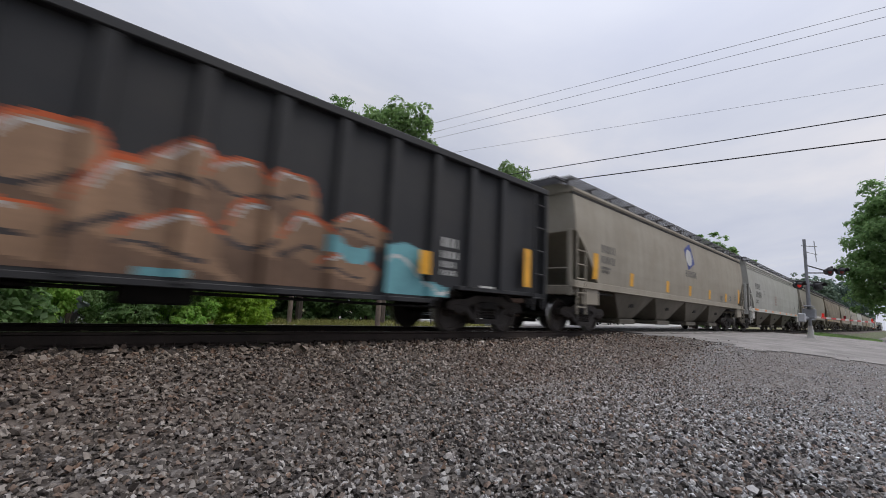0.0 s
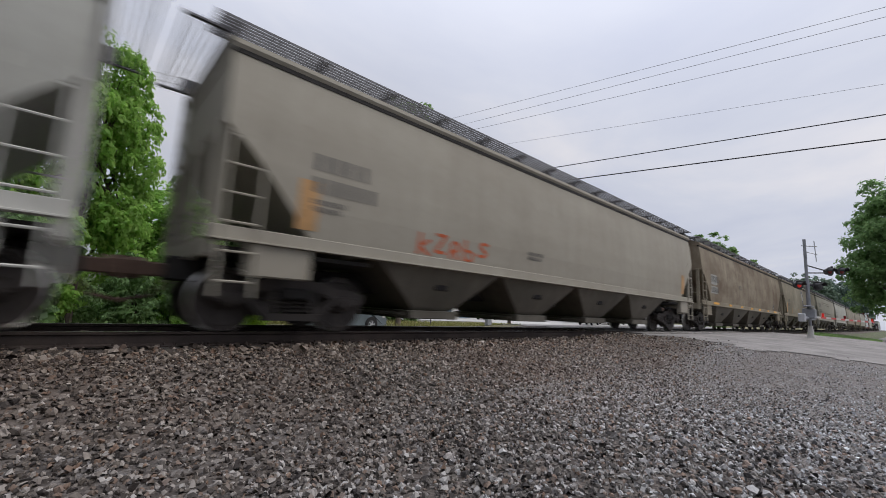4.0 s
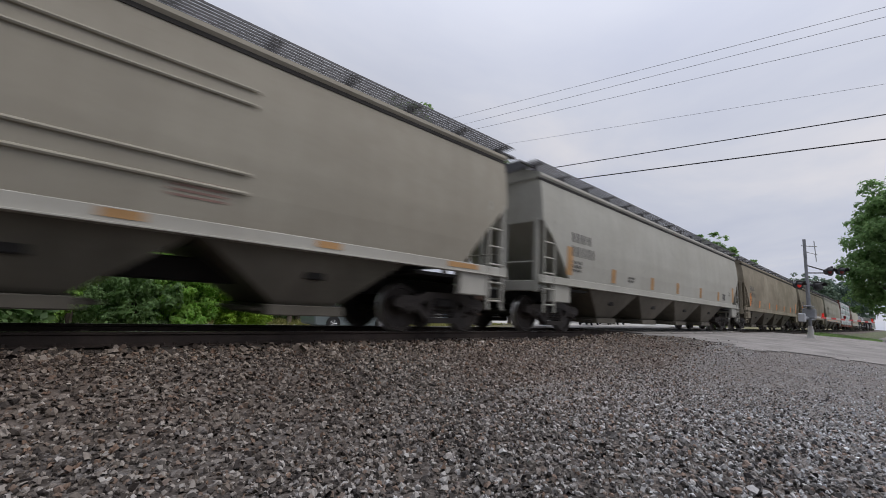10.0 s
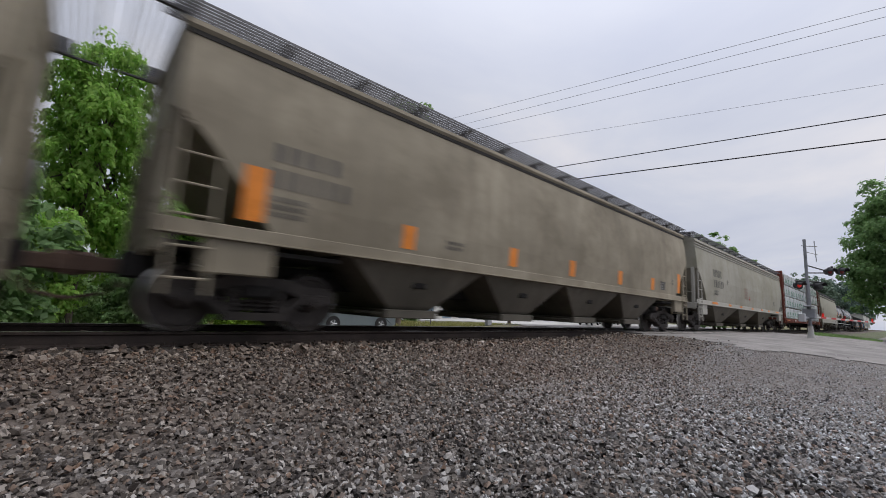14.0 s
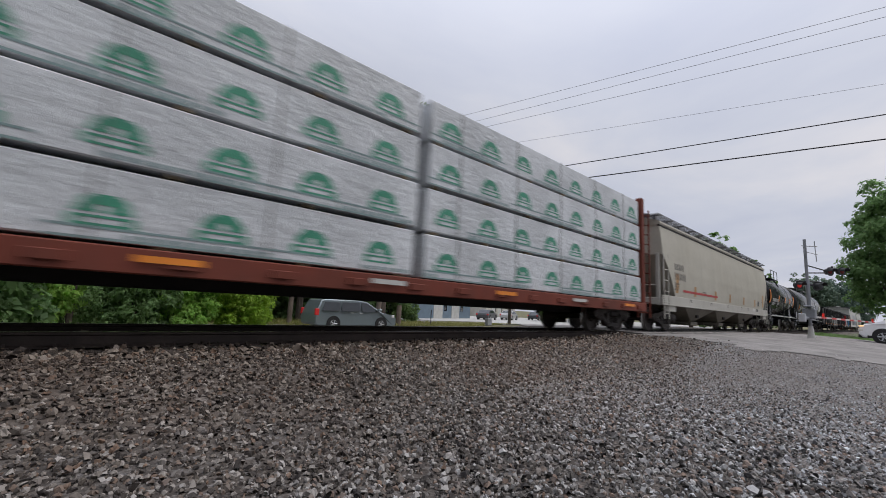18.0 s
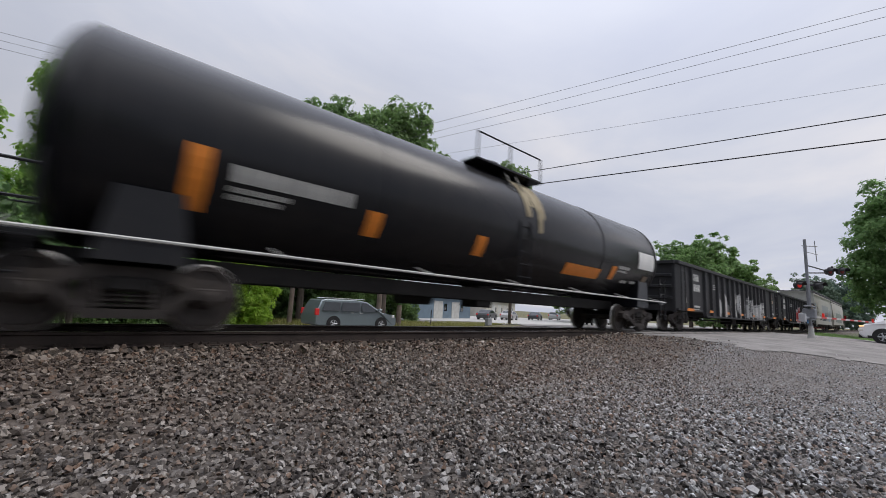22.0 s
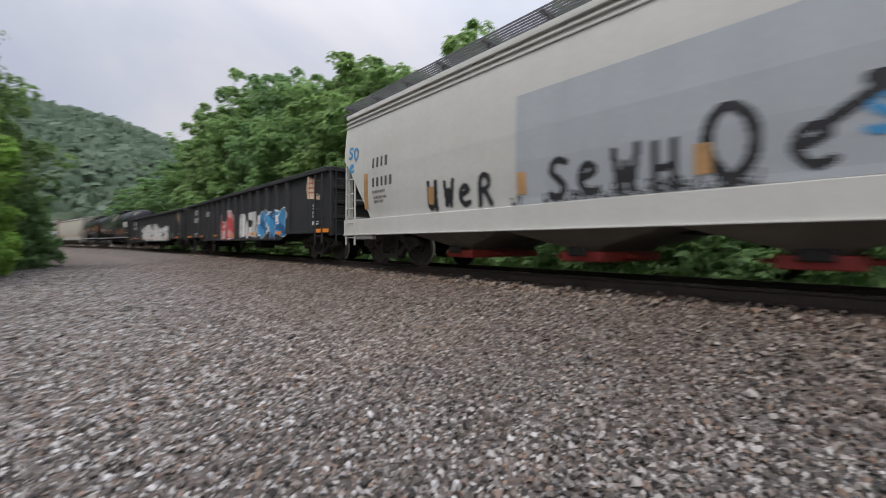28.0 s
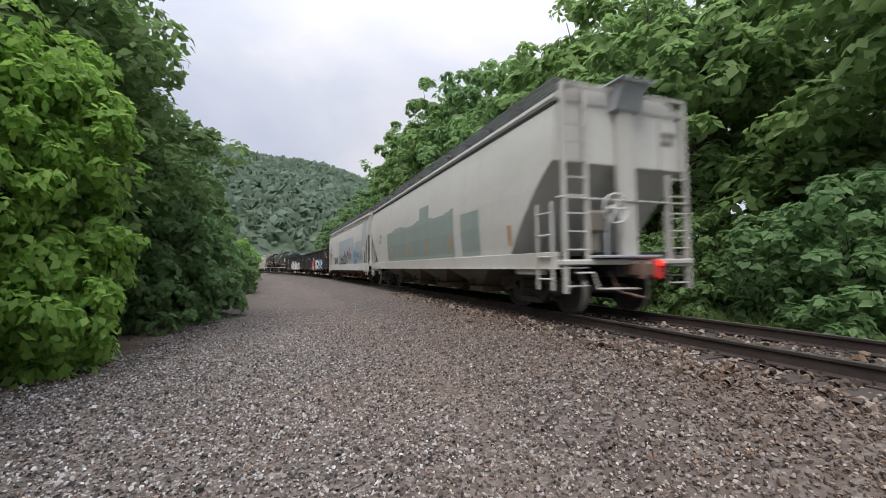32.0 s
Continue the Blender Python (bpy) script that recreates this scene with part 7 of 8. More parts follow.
# ---- weeds ----
def tufts(name, n, seed, centre, radius, height, material, label):
    rng = np.random.default_rng(seed)
    a, r = rng.uniform(0, 2 * np.pi, n), np.sqrt(rng.uniform(0, 1, n))
    x = centre[0] + r * np.cos(a) * radius[0]
    y = centre[1] + r * np.sin(a) * radius[1]
    z = ground_z(x, y)
    h = height * rng.uniform(0.45, 1.2, n)
    d = rng.normal(size=(n, 2)) * 0.35 * h[:, None]
    w = rng.uniform(0.006, 0.014, n)
    b = rng.uniform(0, np.pi, n)
    wx, wy = np.cos(b) * w, np.sin(b) * w
    base = np.stack([x, y, z], -1)
    mid = base + np.stack([d[:, 0] * 0.35, d[:, 1] * 0.35, h * 0.62], -1)
    tip = base + np.stack([d[:, 0], d[:, 1], h * 0.9], -1)
    side = np.stack([wx, wy, np.zeros(n)], -1)
    v = np.stack([base - side, base + side, mid + side * 0.8, mid - side * 0.8, tip + side * 0.15, tip - side * 0.15], 1).reshape(-1, 3)
    k = np.arange(n)[:, None] * 6
    f = np.concatenate([k + np.array([[0, 1, 2, 3]]), k + np.array([[3, 2, 4, 5]])], 0)
    return tagged(raw(name, v, f, material), label, "grass", kind="stuff")


tufts("dry_weeds", 1700, 1, (-11.2, -3.5), (2.0, 1.0), 1.1, M_STRAW, "tall dry yellow-green weeds at the edge of the gravel")
tufts("green_weeds", 8000, 2, (-8.6, -4.3), (2.4, 1.3), 0.30, M_LEAF, "green weeds at the edge of the gravel")
tufts("dead_weeds", 6000, 3, (-8.9, -2.9), (1.3, 0.6), 0.20, M_RUSTGRASS, "dead rust-brown weeds on the gravel edge")
tufts("bank_weeds", 7000, 4, (-25, -4.4), (8.0, 0.9), 0.3, M_LEAF, "low green weeds along the bank")
tufts("roadside_grass", 16000, 6, (46.5, 3.6), (8.5, 2.0), 0.28, M_LEAF, "green grass beside the road")
tufts("far_bank_weeds", 14000, 7, (-8, 12.0), (16.0, 1.6), 0.6, M_LEAF, "green weeds beyond the track")
tufts("road_verge_grass", 20000, 9, (14, 26.5), (20.0, 3.0), 0.3, M_STRAW, "dry yellow grass beyond the far road")


# ---- wooded hill in the distance ----
def hill():
    rng = np.random.default_rng(4)
    n = 42000
    cx, cy = -330.0, -70.0
    a, r = rng.uniform(0, 2 * np.pi, n), np.sqrt(rng.uniform(0, 1, n))
    x, y = cx + r * np.cos(a) * 170, cy + r * np.sin(a) * 210

    def hz(x, y):
        u = np.clip(1 - ((x - cx) / 175) ** 2 - ((y - cy) / 215) ** 2, 0, 1)
        return 74 * u ** 0.8 + 4 * np.sin(x * 0.06) * np.sin(y * 0.05 + 1) * u
    bump = 2.2 * np.abs(np.sin(x * 0.55 + 3 * np.sin(y * 0.21))) * np.abs(np.cos(y * 0.5 + 2 * np.sin(x * 0.17)))
    z = hz(x, y) + bump + rng.uniform(0, 1.2, n)
    p = np.stack([x, y, z], -1)
    t = rng.normal(size=(n, 3)); t /= np.linalg.norm(t, axis=1)[:, None]
    o = rng.normal(size=(n, 3)) * 0.6 + np.array([0.6, 0.1, 0.5])
    b = np.cross(o, t); b /= np.linalg.norm(b, axis=1)[:, None]
    s = rng.uniform(1.6, 3.2, n)[:, None]
    v = np.stack([p - t * s, p + b * s * 0.7, p + t * s, p - b * s * 0.7], 1).reshape(-1, 3)
    # the hill's haze comes from its leaf colour, not from the air
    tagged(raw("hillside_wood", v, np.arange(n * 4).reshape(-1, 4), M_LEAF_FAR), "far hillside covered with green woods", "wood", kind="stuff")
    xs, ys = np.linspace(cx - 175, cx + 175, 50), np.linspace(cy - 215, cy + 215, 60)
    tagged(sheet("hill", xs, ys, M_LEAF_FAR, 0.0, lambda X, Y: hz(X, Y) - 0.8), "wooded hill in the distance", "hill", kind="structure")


hill()

# ---- roads ----
def asphalt_keep(x, y):
    s, off = track_coords(x, y)
    wob = 0.25 * np.sin(y * 1.7) + 0.15 * np.sin(y * 4.1)
    return (x > 14.0 + wob - 0.14 * np.clip(off - 2, 0, 6)) & (x < np.where(off > 0, 37.0, 28.2) + 0.2 * np.sin(y * 2)) & ((off > 1.55) | (off < -1.55))


road = sheet("road", np.arange(11.0, 38.01, 0.2), np.arange(-34.0, 45.01, 0.25), M_ASPHALT, 0.016, keep=asphalt_keep)
tagged(road, "worn grey asphalt road climbing to the level crossing", "road", kind="structure")
side_road = sheet("side_road", np.arange(37.0, 120.1, 1.0), np.arange(-3.0, 2.61, 0.4), M_ASPHALT, 0.03)
tagged(side_road, "grey asphalt side road beside the railway", "road", kind="structure")
far_road = sheet("far_road", np.arange(-60.0, 14.5, 0.75), np.arange(19.2, 24.81, 0.4), M_ASPHALT, 0.03)
tagged(far_road, "pale asphalt road beyond the track", "road", kind="structure")
far_road2 = sheet("car_park", np.arange(28.5, 120.1, 1.5), np.arange(16.0, 60.0, 2.0), M_CONCRETE, 0.03, keep=lambda x, y: (y > 33) | (x > 36))
tagged(far_road2, "pale concrete car park beyond the crossing", "car park", kind="structure")
crossing = thing("level_crossing", pose(0, 0, 0), "timber and asphalt crossing panels between the rails", "crossing", kind="structure")
for i in range(5):
    for y0, y1 in ((-0.66, 0.66), (-1.5, -0.86), (0.86, 1.5)):
        bm = bmesh.new()
        box(bm, -1.33, 1.33, y0, y1, -0.2, -0.012, 0, 0.015)
        part("crossing_panel", bm, M_ASPHALT, crossing, m=Matrix.Translation(track(15.63 + i * 2.7)[0]) @ Matrix.Rotation(HEADING, 4, "Z"))


# ---- crossing signal with its gate ----
M_LAMP_ON = glow("signal_red_lit", (0.7, 0.03, 0.02), 0.3)
M_LAMP_OFF = plain("signal_red_lens", (0.16, 0.015, 0.015), 0.25, 0, 0.1, 6, 0)
M_SIGBLACK = plain("signal_black_paint", (0.03, 0.03, 0.032), 0.6, 0, 0.2, 6, 0.05)
GATE_WAY = Vector((13.5, -1.6, 0)).normalized()
sig = thing("crossing_signal", pose(27.0, 3.3, -0.22), "grey steel level-crossing signal mast with red flashing lights", "signal")
RIGHT = Vector((0.755, -0.655, 0))
bm = bmesh.new()
rod(bm, (0, 0, 0.1), (0, 0, 5.05), 0.065, 14)
rod(bm, (0, 0, 1.0), (0, 0, 3.0), 0.085, 14)
part("mast", bm, M_MAST, sig)
bm = bmesh.new()
box(bm, -0.35, 0.35, -0.35, 0.35, -0.6, 0.12, 0, 0.03)
lathe(bm, [(0.20, 0.12), (0.13, 0.30), (0.09, 0.75)], 14, "z")
part("base", bm, M_CONCRETE, sig)
bm = bmesh.new()
rod(bm, tuple(RIGHT * -0.15 + Vector((0, 0, 4.72))), tuple(RIGHT * 0.62 + Vector((0, 0, 4.72))), 0.025)
rod(bm, tuple(RIGHT * 0.10 + Vector((0, 0, 4.40))), tuple(RIGHT * 0.62 + Vector((0, 0, 4.30))), 0.018)
rod(bm, tuple(RIGHT * 0.55 + Vector((0, 0, 3.95))), tuple(RIGHT * 0.5 + Vector((0, 0, 5.0))), 0.02)
part("antenna_bracket", bm, M_GALV, sig)
bm = bmesh.new()
for z in (3.35, 3.62):
    rod(bm, (0, 0, z + (0.12 if z > 3.5 else 0)), tuple(RIGHT * 1.35 + Vector((0, 0, 3.42))), 0.03)
rod(bm, tuple(RIGHT * 1.3 + Vector((0, 0, 3.45))), tuple(RIGHT * 1.3 + Vector((0, 0, 3.75))), 0.05)
part("light_arm", bm, M_SIGBLACK, sig)


def signal_light(offset, z, facing, lit):
    """A hooded round lamp on its dark backing disc."""
    c = RIGHT * offset + Vector((0, 0, z))
    turn = Matrix.Translation(c) @ facing.to_track_quat("Y", "Z").to_matrix().to_4x4()
    bm = bmesh.new()
    lathe(bm, [(0.22, -0.01), (0.22, 0.01)], 20, "y")
    lathe(bm, [(0.05, -0.24), (0.14, -0.20), (0.15, -0.02)], 16, "y")
    for i in range(9):
        a0, a1 = math.pi * i / 9, math.pi * (i + 1) / 9
        q = [(0.155 * math.cos(a), y, 0.155 * math.sin(a)) for a, y in ((a0, 0.0), (a1, 0.0), (a1, 0.26), (a0, 0.26))]
        bm.faces.new([bm.verts.new(p) for p in q])
    p = part("signal_light", bm, M_SIGBLACK, sig, m=turn)
    bm = bmesh.new()
    lathe(bm, [(0.125, 0.012), (0.11, 0.03), (0.05, 0.05)], 18, "y")
    part("lens", bm, M_LAMP_ON if lit else M_LAMP_OFF, p)


TO_ROAD = Vector((-0.55, -0.83, 0)).normalized()
AWAY = Vector((0.45, 0.9, 0)).normalized()
signal_light(1.18, 3.48, TO_ROAD, False)
signal_light(1.78, 3.52, TO_ROAD, False)
signal_light(-0.42, 2.72, TO_ROAD, True)
signal_light(0.42, 2.70, AWAY, False)
signal_light(0.60, 2.74, TO_ROAD, False)
bm = bmesh.new()
rod(bm, tuple(RIGHT * -0.6 + Vector((0, 0, 2.92))), tuple(RIGHT * 0.75 + Vector((0, 0, 2.92))), 0.035)
part("light_bar", bm, M_SIGBLACK, sig)
bm = bmesh.new()
box(bm, -0.30, 0.30, -0.24, 0.24, 1.10, 1.58, 0, 0.04)
box(bm, -0.48, 0.48, -0.16, 0.16, 1.66, 1.72, 0, 0.02)
box(bm, -0.48, 0.48, -0.16, 0.16, 1.02, 1.08, 0, 0.02)
part("gate_machine", bm, M_MAST, sig)
gate = part("gate_support", (lambda b: (rod(b, (-1.0, 0.12, 1.12), (0.9, -0.12, 1.16), 0.05), box(b, -1.3, -0.85, 0.02, 0.26, 0.92, 1.3, 0, 0.02), b)[-1])(bmesh.new()), M_GALV, sig)
for i in range(14):
    bm = bmesh.new()
    a, b = GATE_WAY * (0.8 + i * 0.92), GATE_WAY * (0.8 + (i + 1) * 0.92 - 0.01)
    n = Vector((-GATE_WAY.y, GATE_WAY.x, 0)) * 0.03
    z0, z1 = 1.15, 1.24
    vs = [bm.verts.new(p) for p in ((a - n) + Vector((0, 0, z0)), (b - n) + Vector((0, 0, z0)), (b + n) + Vector((0, 0, z0)), (a + n) + Vector((0, 0, z0)),
                                    (a - n) + Vector((0, 0, z1)), (b - n) + Vector((0, 0, z1)), (b + n) + Vector((0, 0, z1)), (a + n) + Vector((0, 0, z1)))]
    for q in ((0, 1, 2, 3), (4, 5, 6, 7), (0, 1, 5, 4), (1, 2, 6, 5), (2, 3, 7, 6), (3, 0, 4, 7)):
        bm.faces.new([vs[j] for j in q])
    part("gate_arm_stripe", bm, M_RED if i % 2 else M_GREYW, sig, smooth=False)
for d, lit in ((2.2, True), (6.4, False), (13.2, True)):
    bm = bmesh.new()
    p = GATE_WAY * d
    rod(bm, (p.x, p.y, 1.24), (p.x, p.y, 1.42), 0.05, 12)
    part("gate_lamp", bm, M_LAMP_ON if lit else M_LAMP_OFF, sig)


# ---- utility pole and wires ----
M_WIRE = plain("wire_black", (0.02, 0.02, 0.022), 0.6, 0, 0.1, 6, 0)
M_WIREGREY = plain("wire_grey", (0.16, 0.16, 0.17), 0.5, 0.2, 0.1, 6, 0)


def utility_pole(x, y, h):
    p = thing("utility_pole", pose(x, y, ground_at(x, y)), "grey-brown wooden utility pole with a crossarm", "utility pole")
    bm = bmesh.new()
    rod(bm, (0, 0, -0.4), (0, 0, h), 0.17, 12, 0.11)
    part("post", bm, M_WOOD, p)
    bm = bmesh.new()
    box(bm, -1.1, 1.1, -0.06, 0.06, h - 0.75, h - 0.62, 0, 0.01)
    part("crossarm", bm, M_WOOD, p)
    for dx in (-0.95, 0.0, 0.95):
        bm = bmesh.new()
        z = h - 0.62 if dx else h
        lathe(bm, [(0.03, z), (0.06, z + 0.05), (0.04, z + 0.10), (0.055, z + 0.15), (0.02, z + 0.19)], 10, "z", (dx, 0, 0))
        part("insulator", bm, M_GREYW, p)
    bm = bmesh.new()
    lathe(bm, [(0.05, h - 3.1), (0.22, h - 3.05), (0.22, h - 2.3), (0.05, h - 2.25)], 14, "z", (0.38, 0, 0))
    part("transformer", bm, M_GALV, p)
    return p


utility_pole(14.0, 22.0, 12.6)
utility_pole(26.4, -24.0, 12.6)


def wire(name, p, q, sag, r, mat, label):
    """A sagging cable from p to q, carried on past both ends."""
    p, q = Vector(p), Vector(q)
    cu = bpy.data.curves.new(name, "CURVE")
    cu.dimensions, cu.bevel_depth, cu.bevel_resolution = "3D", r, 1
    sp = cu.splines.new("POLY")
    n = 24
    sp.points.add(n)
    for i in range(n + 1):
        t = i / n
        v = p.lerp(q, t) - Vector((0, 0, sag * 4 * t * (1 - t)))
        sp.points[i].co = (*v, 1)
    cu.materials.append(mat)
    return tagged(new(name, cu), label, "cable", "overhead cables")


def on_line(a, b, z, y):
    """A point of the line through a and b (plan) at that y."""
    t = (y - a[1]) / (b[1] - a[1])
    return (a[0] + (b[0] - a[0]) * t, y, z)


for a, b, z, r, m in (((14.5, 18.6), (19.4, -0.2), 11.5, 0.008, M_WIREGREY), ((15.1, 19.0), (19.7, -0.2), 11.3, 0.008, M_WIREGREY), ((15.5, 18.6), (20.4, -0.1), 11.0, 0.008, M_WIREGREY),
                      ((15.4, 16.5), (21.2, 0.0), 9.5, 0.006, M_WIREGREY), ((17.2, 13.3), (20.3, 0.1), 8.0, 0.020, M_WIRE), ((17.8, 10.6), (20.6, 0.1), 7.2, 0.024, M_WIRE)):
    wire("power_cable", on_line(a, b, z, 22.0), on_line(a, b, z, -24.0), 0.0, r, m, "thin dark overhead cable across the road")
for k in range(3):
    wire("power_cable", (13.2 + k * 0.8, 22.0, 11.9 - 0.3 * k), (-40.0, 30.0, 10.6 - 0.3 * k), 0.5, 0.008, M_WIREGREY, "thin grey overhead cable along the far road")


# ---- vehicles ----
def vehicle(name, m, L, W, outline, belt, windows, colour, label, category="car", wheels=None, wheel_r=0.33, detail=True, lights=None, roof_bars=False):
    """A car: outline is its side view (x forwards, z), windows are polygons on its flank."""
    car = thing(name, m, label, category)
    H = max(z for _, z in outline)

    def half(z):
        return W / 2 * (1 - 0.17 * max(0, (z - belt) / (H - belt)) ** 1.1 - 0.05 * max(0, (0.45 - z) / 0.45))
    bm = bmesh.new()
    rings = []
    for f, inset in ((-1, 0.045), (-0.94, 0.0), (0.94, 0.0), (1, 0.045)):
        cx, cz = sum(p[0] for p in outline) / len(outline), sum(p[1] for p in outline) / len(outline)
        rings.append([(x - (inset if x > cx else -inset), f * half(z), z - (inset if z > cz else -inset)) for x, z in outline])
    loft(bm, rings)
    bmesh.ops.triangulate(bm, faces=[f for f in bm.faces if len(f.verts) > 4])
    part("body", bm, colour, car)
    for s in (-1, 1):
        for w in windows:
            bm = bmesh.new()
            vs = [bm.verts.new((x, s * (half(z) + 0.004), z)) for x, z in w]
            bm.faces.new(vs if s < 0 else vs[::-1])
            part("side_window", bm, M_GLASS, car, smooth=False)
    # windscreen and rear window lie on the outline's slopes
    for (x0, z0), (x1, z1) in ((windows[0][0], windows[0][1]),):
        pass
    n = len(outline)
    for i in range(n):
        (xa, za), (xb, zb) = outline[i], outline[(i + 1) % n]
        if min(za, zb) >= belt - 0.06 and abs(za - zb) > 0.3:
            out = 0.006 if xa > 0 else -0.006
            bm = bmesh.new()
            t0, t1 = 0.08, 0.92
            pa, pb = (xa + (xb - xa) * t0, za + (zb - za) * t0), (xa + (xb - xa) * t1, za + (zb - za) * t1)
            q = [(pa[0] + out, -half(pa[1]) * 0.86, pa[1] + 0.006), (pa[0] + out, half(pa[1]) * 0.86, pa[1] + 0.006), (pb[0] + out, half(pb[1]) * 0.86, pb[1] + 0.006), (pb[0] + out, -half(pb[1]) * 0.86, pb[1] + 0.006)]
            bm.faces.new([bm.verts.new(p) for p in q])
            part("windscreen" if xa > 0 else "rear_window", bm, M_GLASS, car, smooth=False)
    for wx in wheels:
        for s in (-1, 1):
            y = s * (W / 2 - 0.10)
            arch = bmesh.new()
            lathe(arch, [(wheel_r + 0.06, y + s * 0.085), (wheel_r + 0.06, y + s * 0.112), (wheel_r, y + s * 0.112)], 20, "y", (wx, 0, wheel_r + 0.02))
            part("wheel_arch", arch, M_RUBBER, car)
            bm = bmesh.new()
            lathe(bm, [(wheel_r * 0.62, y - 0.11), (wheel_r * 0.95, y - 0.11), (wheel_r, y - 0.08), (wheel_r, y + 0.08), (wheel_r * 0.95, y + s * 0.0 + 0.11), (wheel_r * 0.62, y + 0.11)], 24, "y", (wx, 0, wheel_r))
            t = part("wheel", bm, M_RUBBER, car)
            bm = bmesh.new()
            lathe(bm, [(wheel_r * 0.64, y + s * 0.095), (wheel_r * 0.58, y + s * 0.118), (wheel_r * 0.50, y + s * 0.10)], 20, "y", (wx, 0, wheel_r))
            for k in range(5):
                a = 2 * math.pi * k / 5
                rod(bm, (wx, y + s * 0.105, wheel_r), (wx + math.cos(a) * wheel_r * 0.6, y + s * 0.112, wheel_r + math.sin(a) * wheel_r * 0.6), 0.035, 6)
            part("rim", bm, M_ALU, t)
    for x, z, h, w, mat, nm in (lights or ()):
        for s in (-1, 1):
            bm = bmesh.new()
            y = s * (half(z) - w / 2 + 0.01)
            box(bm, x - 0.10, x + 0.10, y - w / 2, y + w / 2, z - h / 2, z + h / 2, 0, 0.02)
            part(nm, bm, mat, car)
    if detail:
        for s in (-1, 1):
            bm = bmesh.new()
            x = windows[-1][-1][0] if windows else 0
            mx = max(p[0] for p in windows[-1])
            box(bm, mx - 0.12, mx + 0.10, *sorted((s * (half(belt) + 0.01), s * (half(belt) + 0.20))), belt + 0.02, belt + 0.17, 0, 0.03)
            part("wing_mirror", bm, colour, car)
            bm = bmesh.new()
            for hx in (windows[0][0][0] * 0.2, mx - 1.15):
                box(bm, hx - 0.10, hx + 0.10, *sorted((s * half(belt - 0.12), s * (half(belt - 0.12) + 0.03))), belt - 0.14, belt - 0.10, 0, 0.008)
            part("door_handle", bm, M_ALU, car)
        bm = bmesh.new()
        box(bm, L / 2 - 0.06, L / 2 + 0.015, -W * 0.30, W * 0.30, 0.52, 0.66, 0, 0.02)
        part("grille", bm, M_RUBBER, car)
    if roof_bars:
        for s in (-1, 1):
            bm = bmesh.new()
            rod(bm, (-L * 0.35, s * half(H) * 0.92, H + 0.04), (L * 0.08, s * half(H) * 0.92, H + 0.04), 0.022)
            part("roof_rail", bm, M_ALU, car)
    return car


M_SILVER = plain("silver_blue_car_paint", (0.21, 0.25, 0.265), 0.28, 0.45, 0.04, 3, 0.0, 0.6)
M_CARWHITE = plain("white_car_paint", (0.82, 0.82, 0.83), 0.25, 0.0, 0.03, 3, 0.0, 0.6)
M_CARGREY = plain("dark_grey_car_paint", (0.06, 0.065, 0.07), 0.28, 0.3, 0.05, 3, 0.0, 0.6)
M_CARLIGHT = plain("pale_car_paint", (0.45, 0.45, 0.45), 0.28, 0.2, 0.05, 3, 0.0, 0.6)
M_TAIL = glow("tail_lamp_red", (0.5, 0.02, 0.02), 0.25)
M_HEAD = plain("headlamp_lens", (0.75, 0.75, 0.72), 0.15, 0.2, 0.05, 5, 0)
M_HEADLIT = glow("amber_running_lamp", (1.0, 0.55, 0.25), 1.0)
VAN_Z = 0.93
VAN = [(-2.52, 0.35), (-2.56, 0.70), (-2.50, 1.02), (-2.22, 1.66), (-2.05, 1.74), (-0.2, 1.78), (0.55, 1.70), (1.55, 1.08), (2.30, 0.92), (2.54, 0.72), (2.56, 0.38), (2.40, 0.25), (-2.40, 0.25)]
VAN_WIN = [[(-2.20, 1.10), (-1.15, 1.10), (-1.12, 1.60), (-2.02, 1.60)], [(-1.05, 1.10), (0.10, 1.10), (0.10, 1.64), (-1.02, 1.61)], [(0.20, 1.10), (1.28, 1.10), (0.52, 1.60), (0.20, 1.64)]]
VAN = [(x, z * VAN_Z) for x, z in VAN]
VAN_WIN = [[(x, z * VAN_Z) for x, z in w] for w in VAN_WIN]
van = vehicle("minivan", pose(12.7, 21.4, -1.03), 5.1, 1.96, VAN, 1.06, VAN_WIN, M_SILVER, "silver-blue minivan waiting on the far road", "minivan", (-1.5, 1.5), 0.34,
              lights=((-2.46, 0.95, 0.34, 0.16, M_TAIL, "tail_lamp"), (2.30, 0.80, 0.16, 0.34, M_HEAD, "headlamp")), roof_bars=True)
SUV = [(-2.28, 0.40), (-2.32, 0.80), (-2.22, 1.10), (-1.95, 1.58), (-1.6, 1.66), (0.0, 1.68), (0.45, 1.62), (1.20, 1.12), (2.05, 1.00), (2.28, 0.82), (2.32, 0.45), (2.15, 0.28), (-2.15, 0.28)]
SUV_WIN = [[(-1.85, 1.14), (-0.95, 1.14), (-0.95, 1.52), (-1.70, 1.50)], [(-0.85, 1.14), (0.08, 1.14), (0.08, 1.54), (-0.85, 1.53)], [(0.18, 1.14), (1.0, 1.14), (0.42, 1.52), (0.18, 1.54)]]
SUV_LIGHTS = ((2.20, 0.88, 0.09, 0.42, M_HEADLIT, "running_lamp"), (2.24, 0.68, 0.16, 0.30, M_HEAD, "headlamp"), (-2.22, 0.95, 0.28, 0.2, M_TAIL, "tail_lamp"))
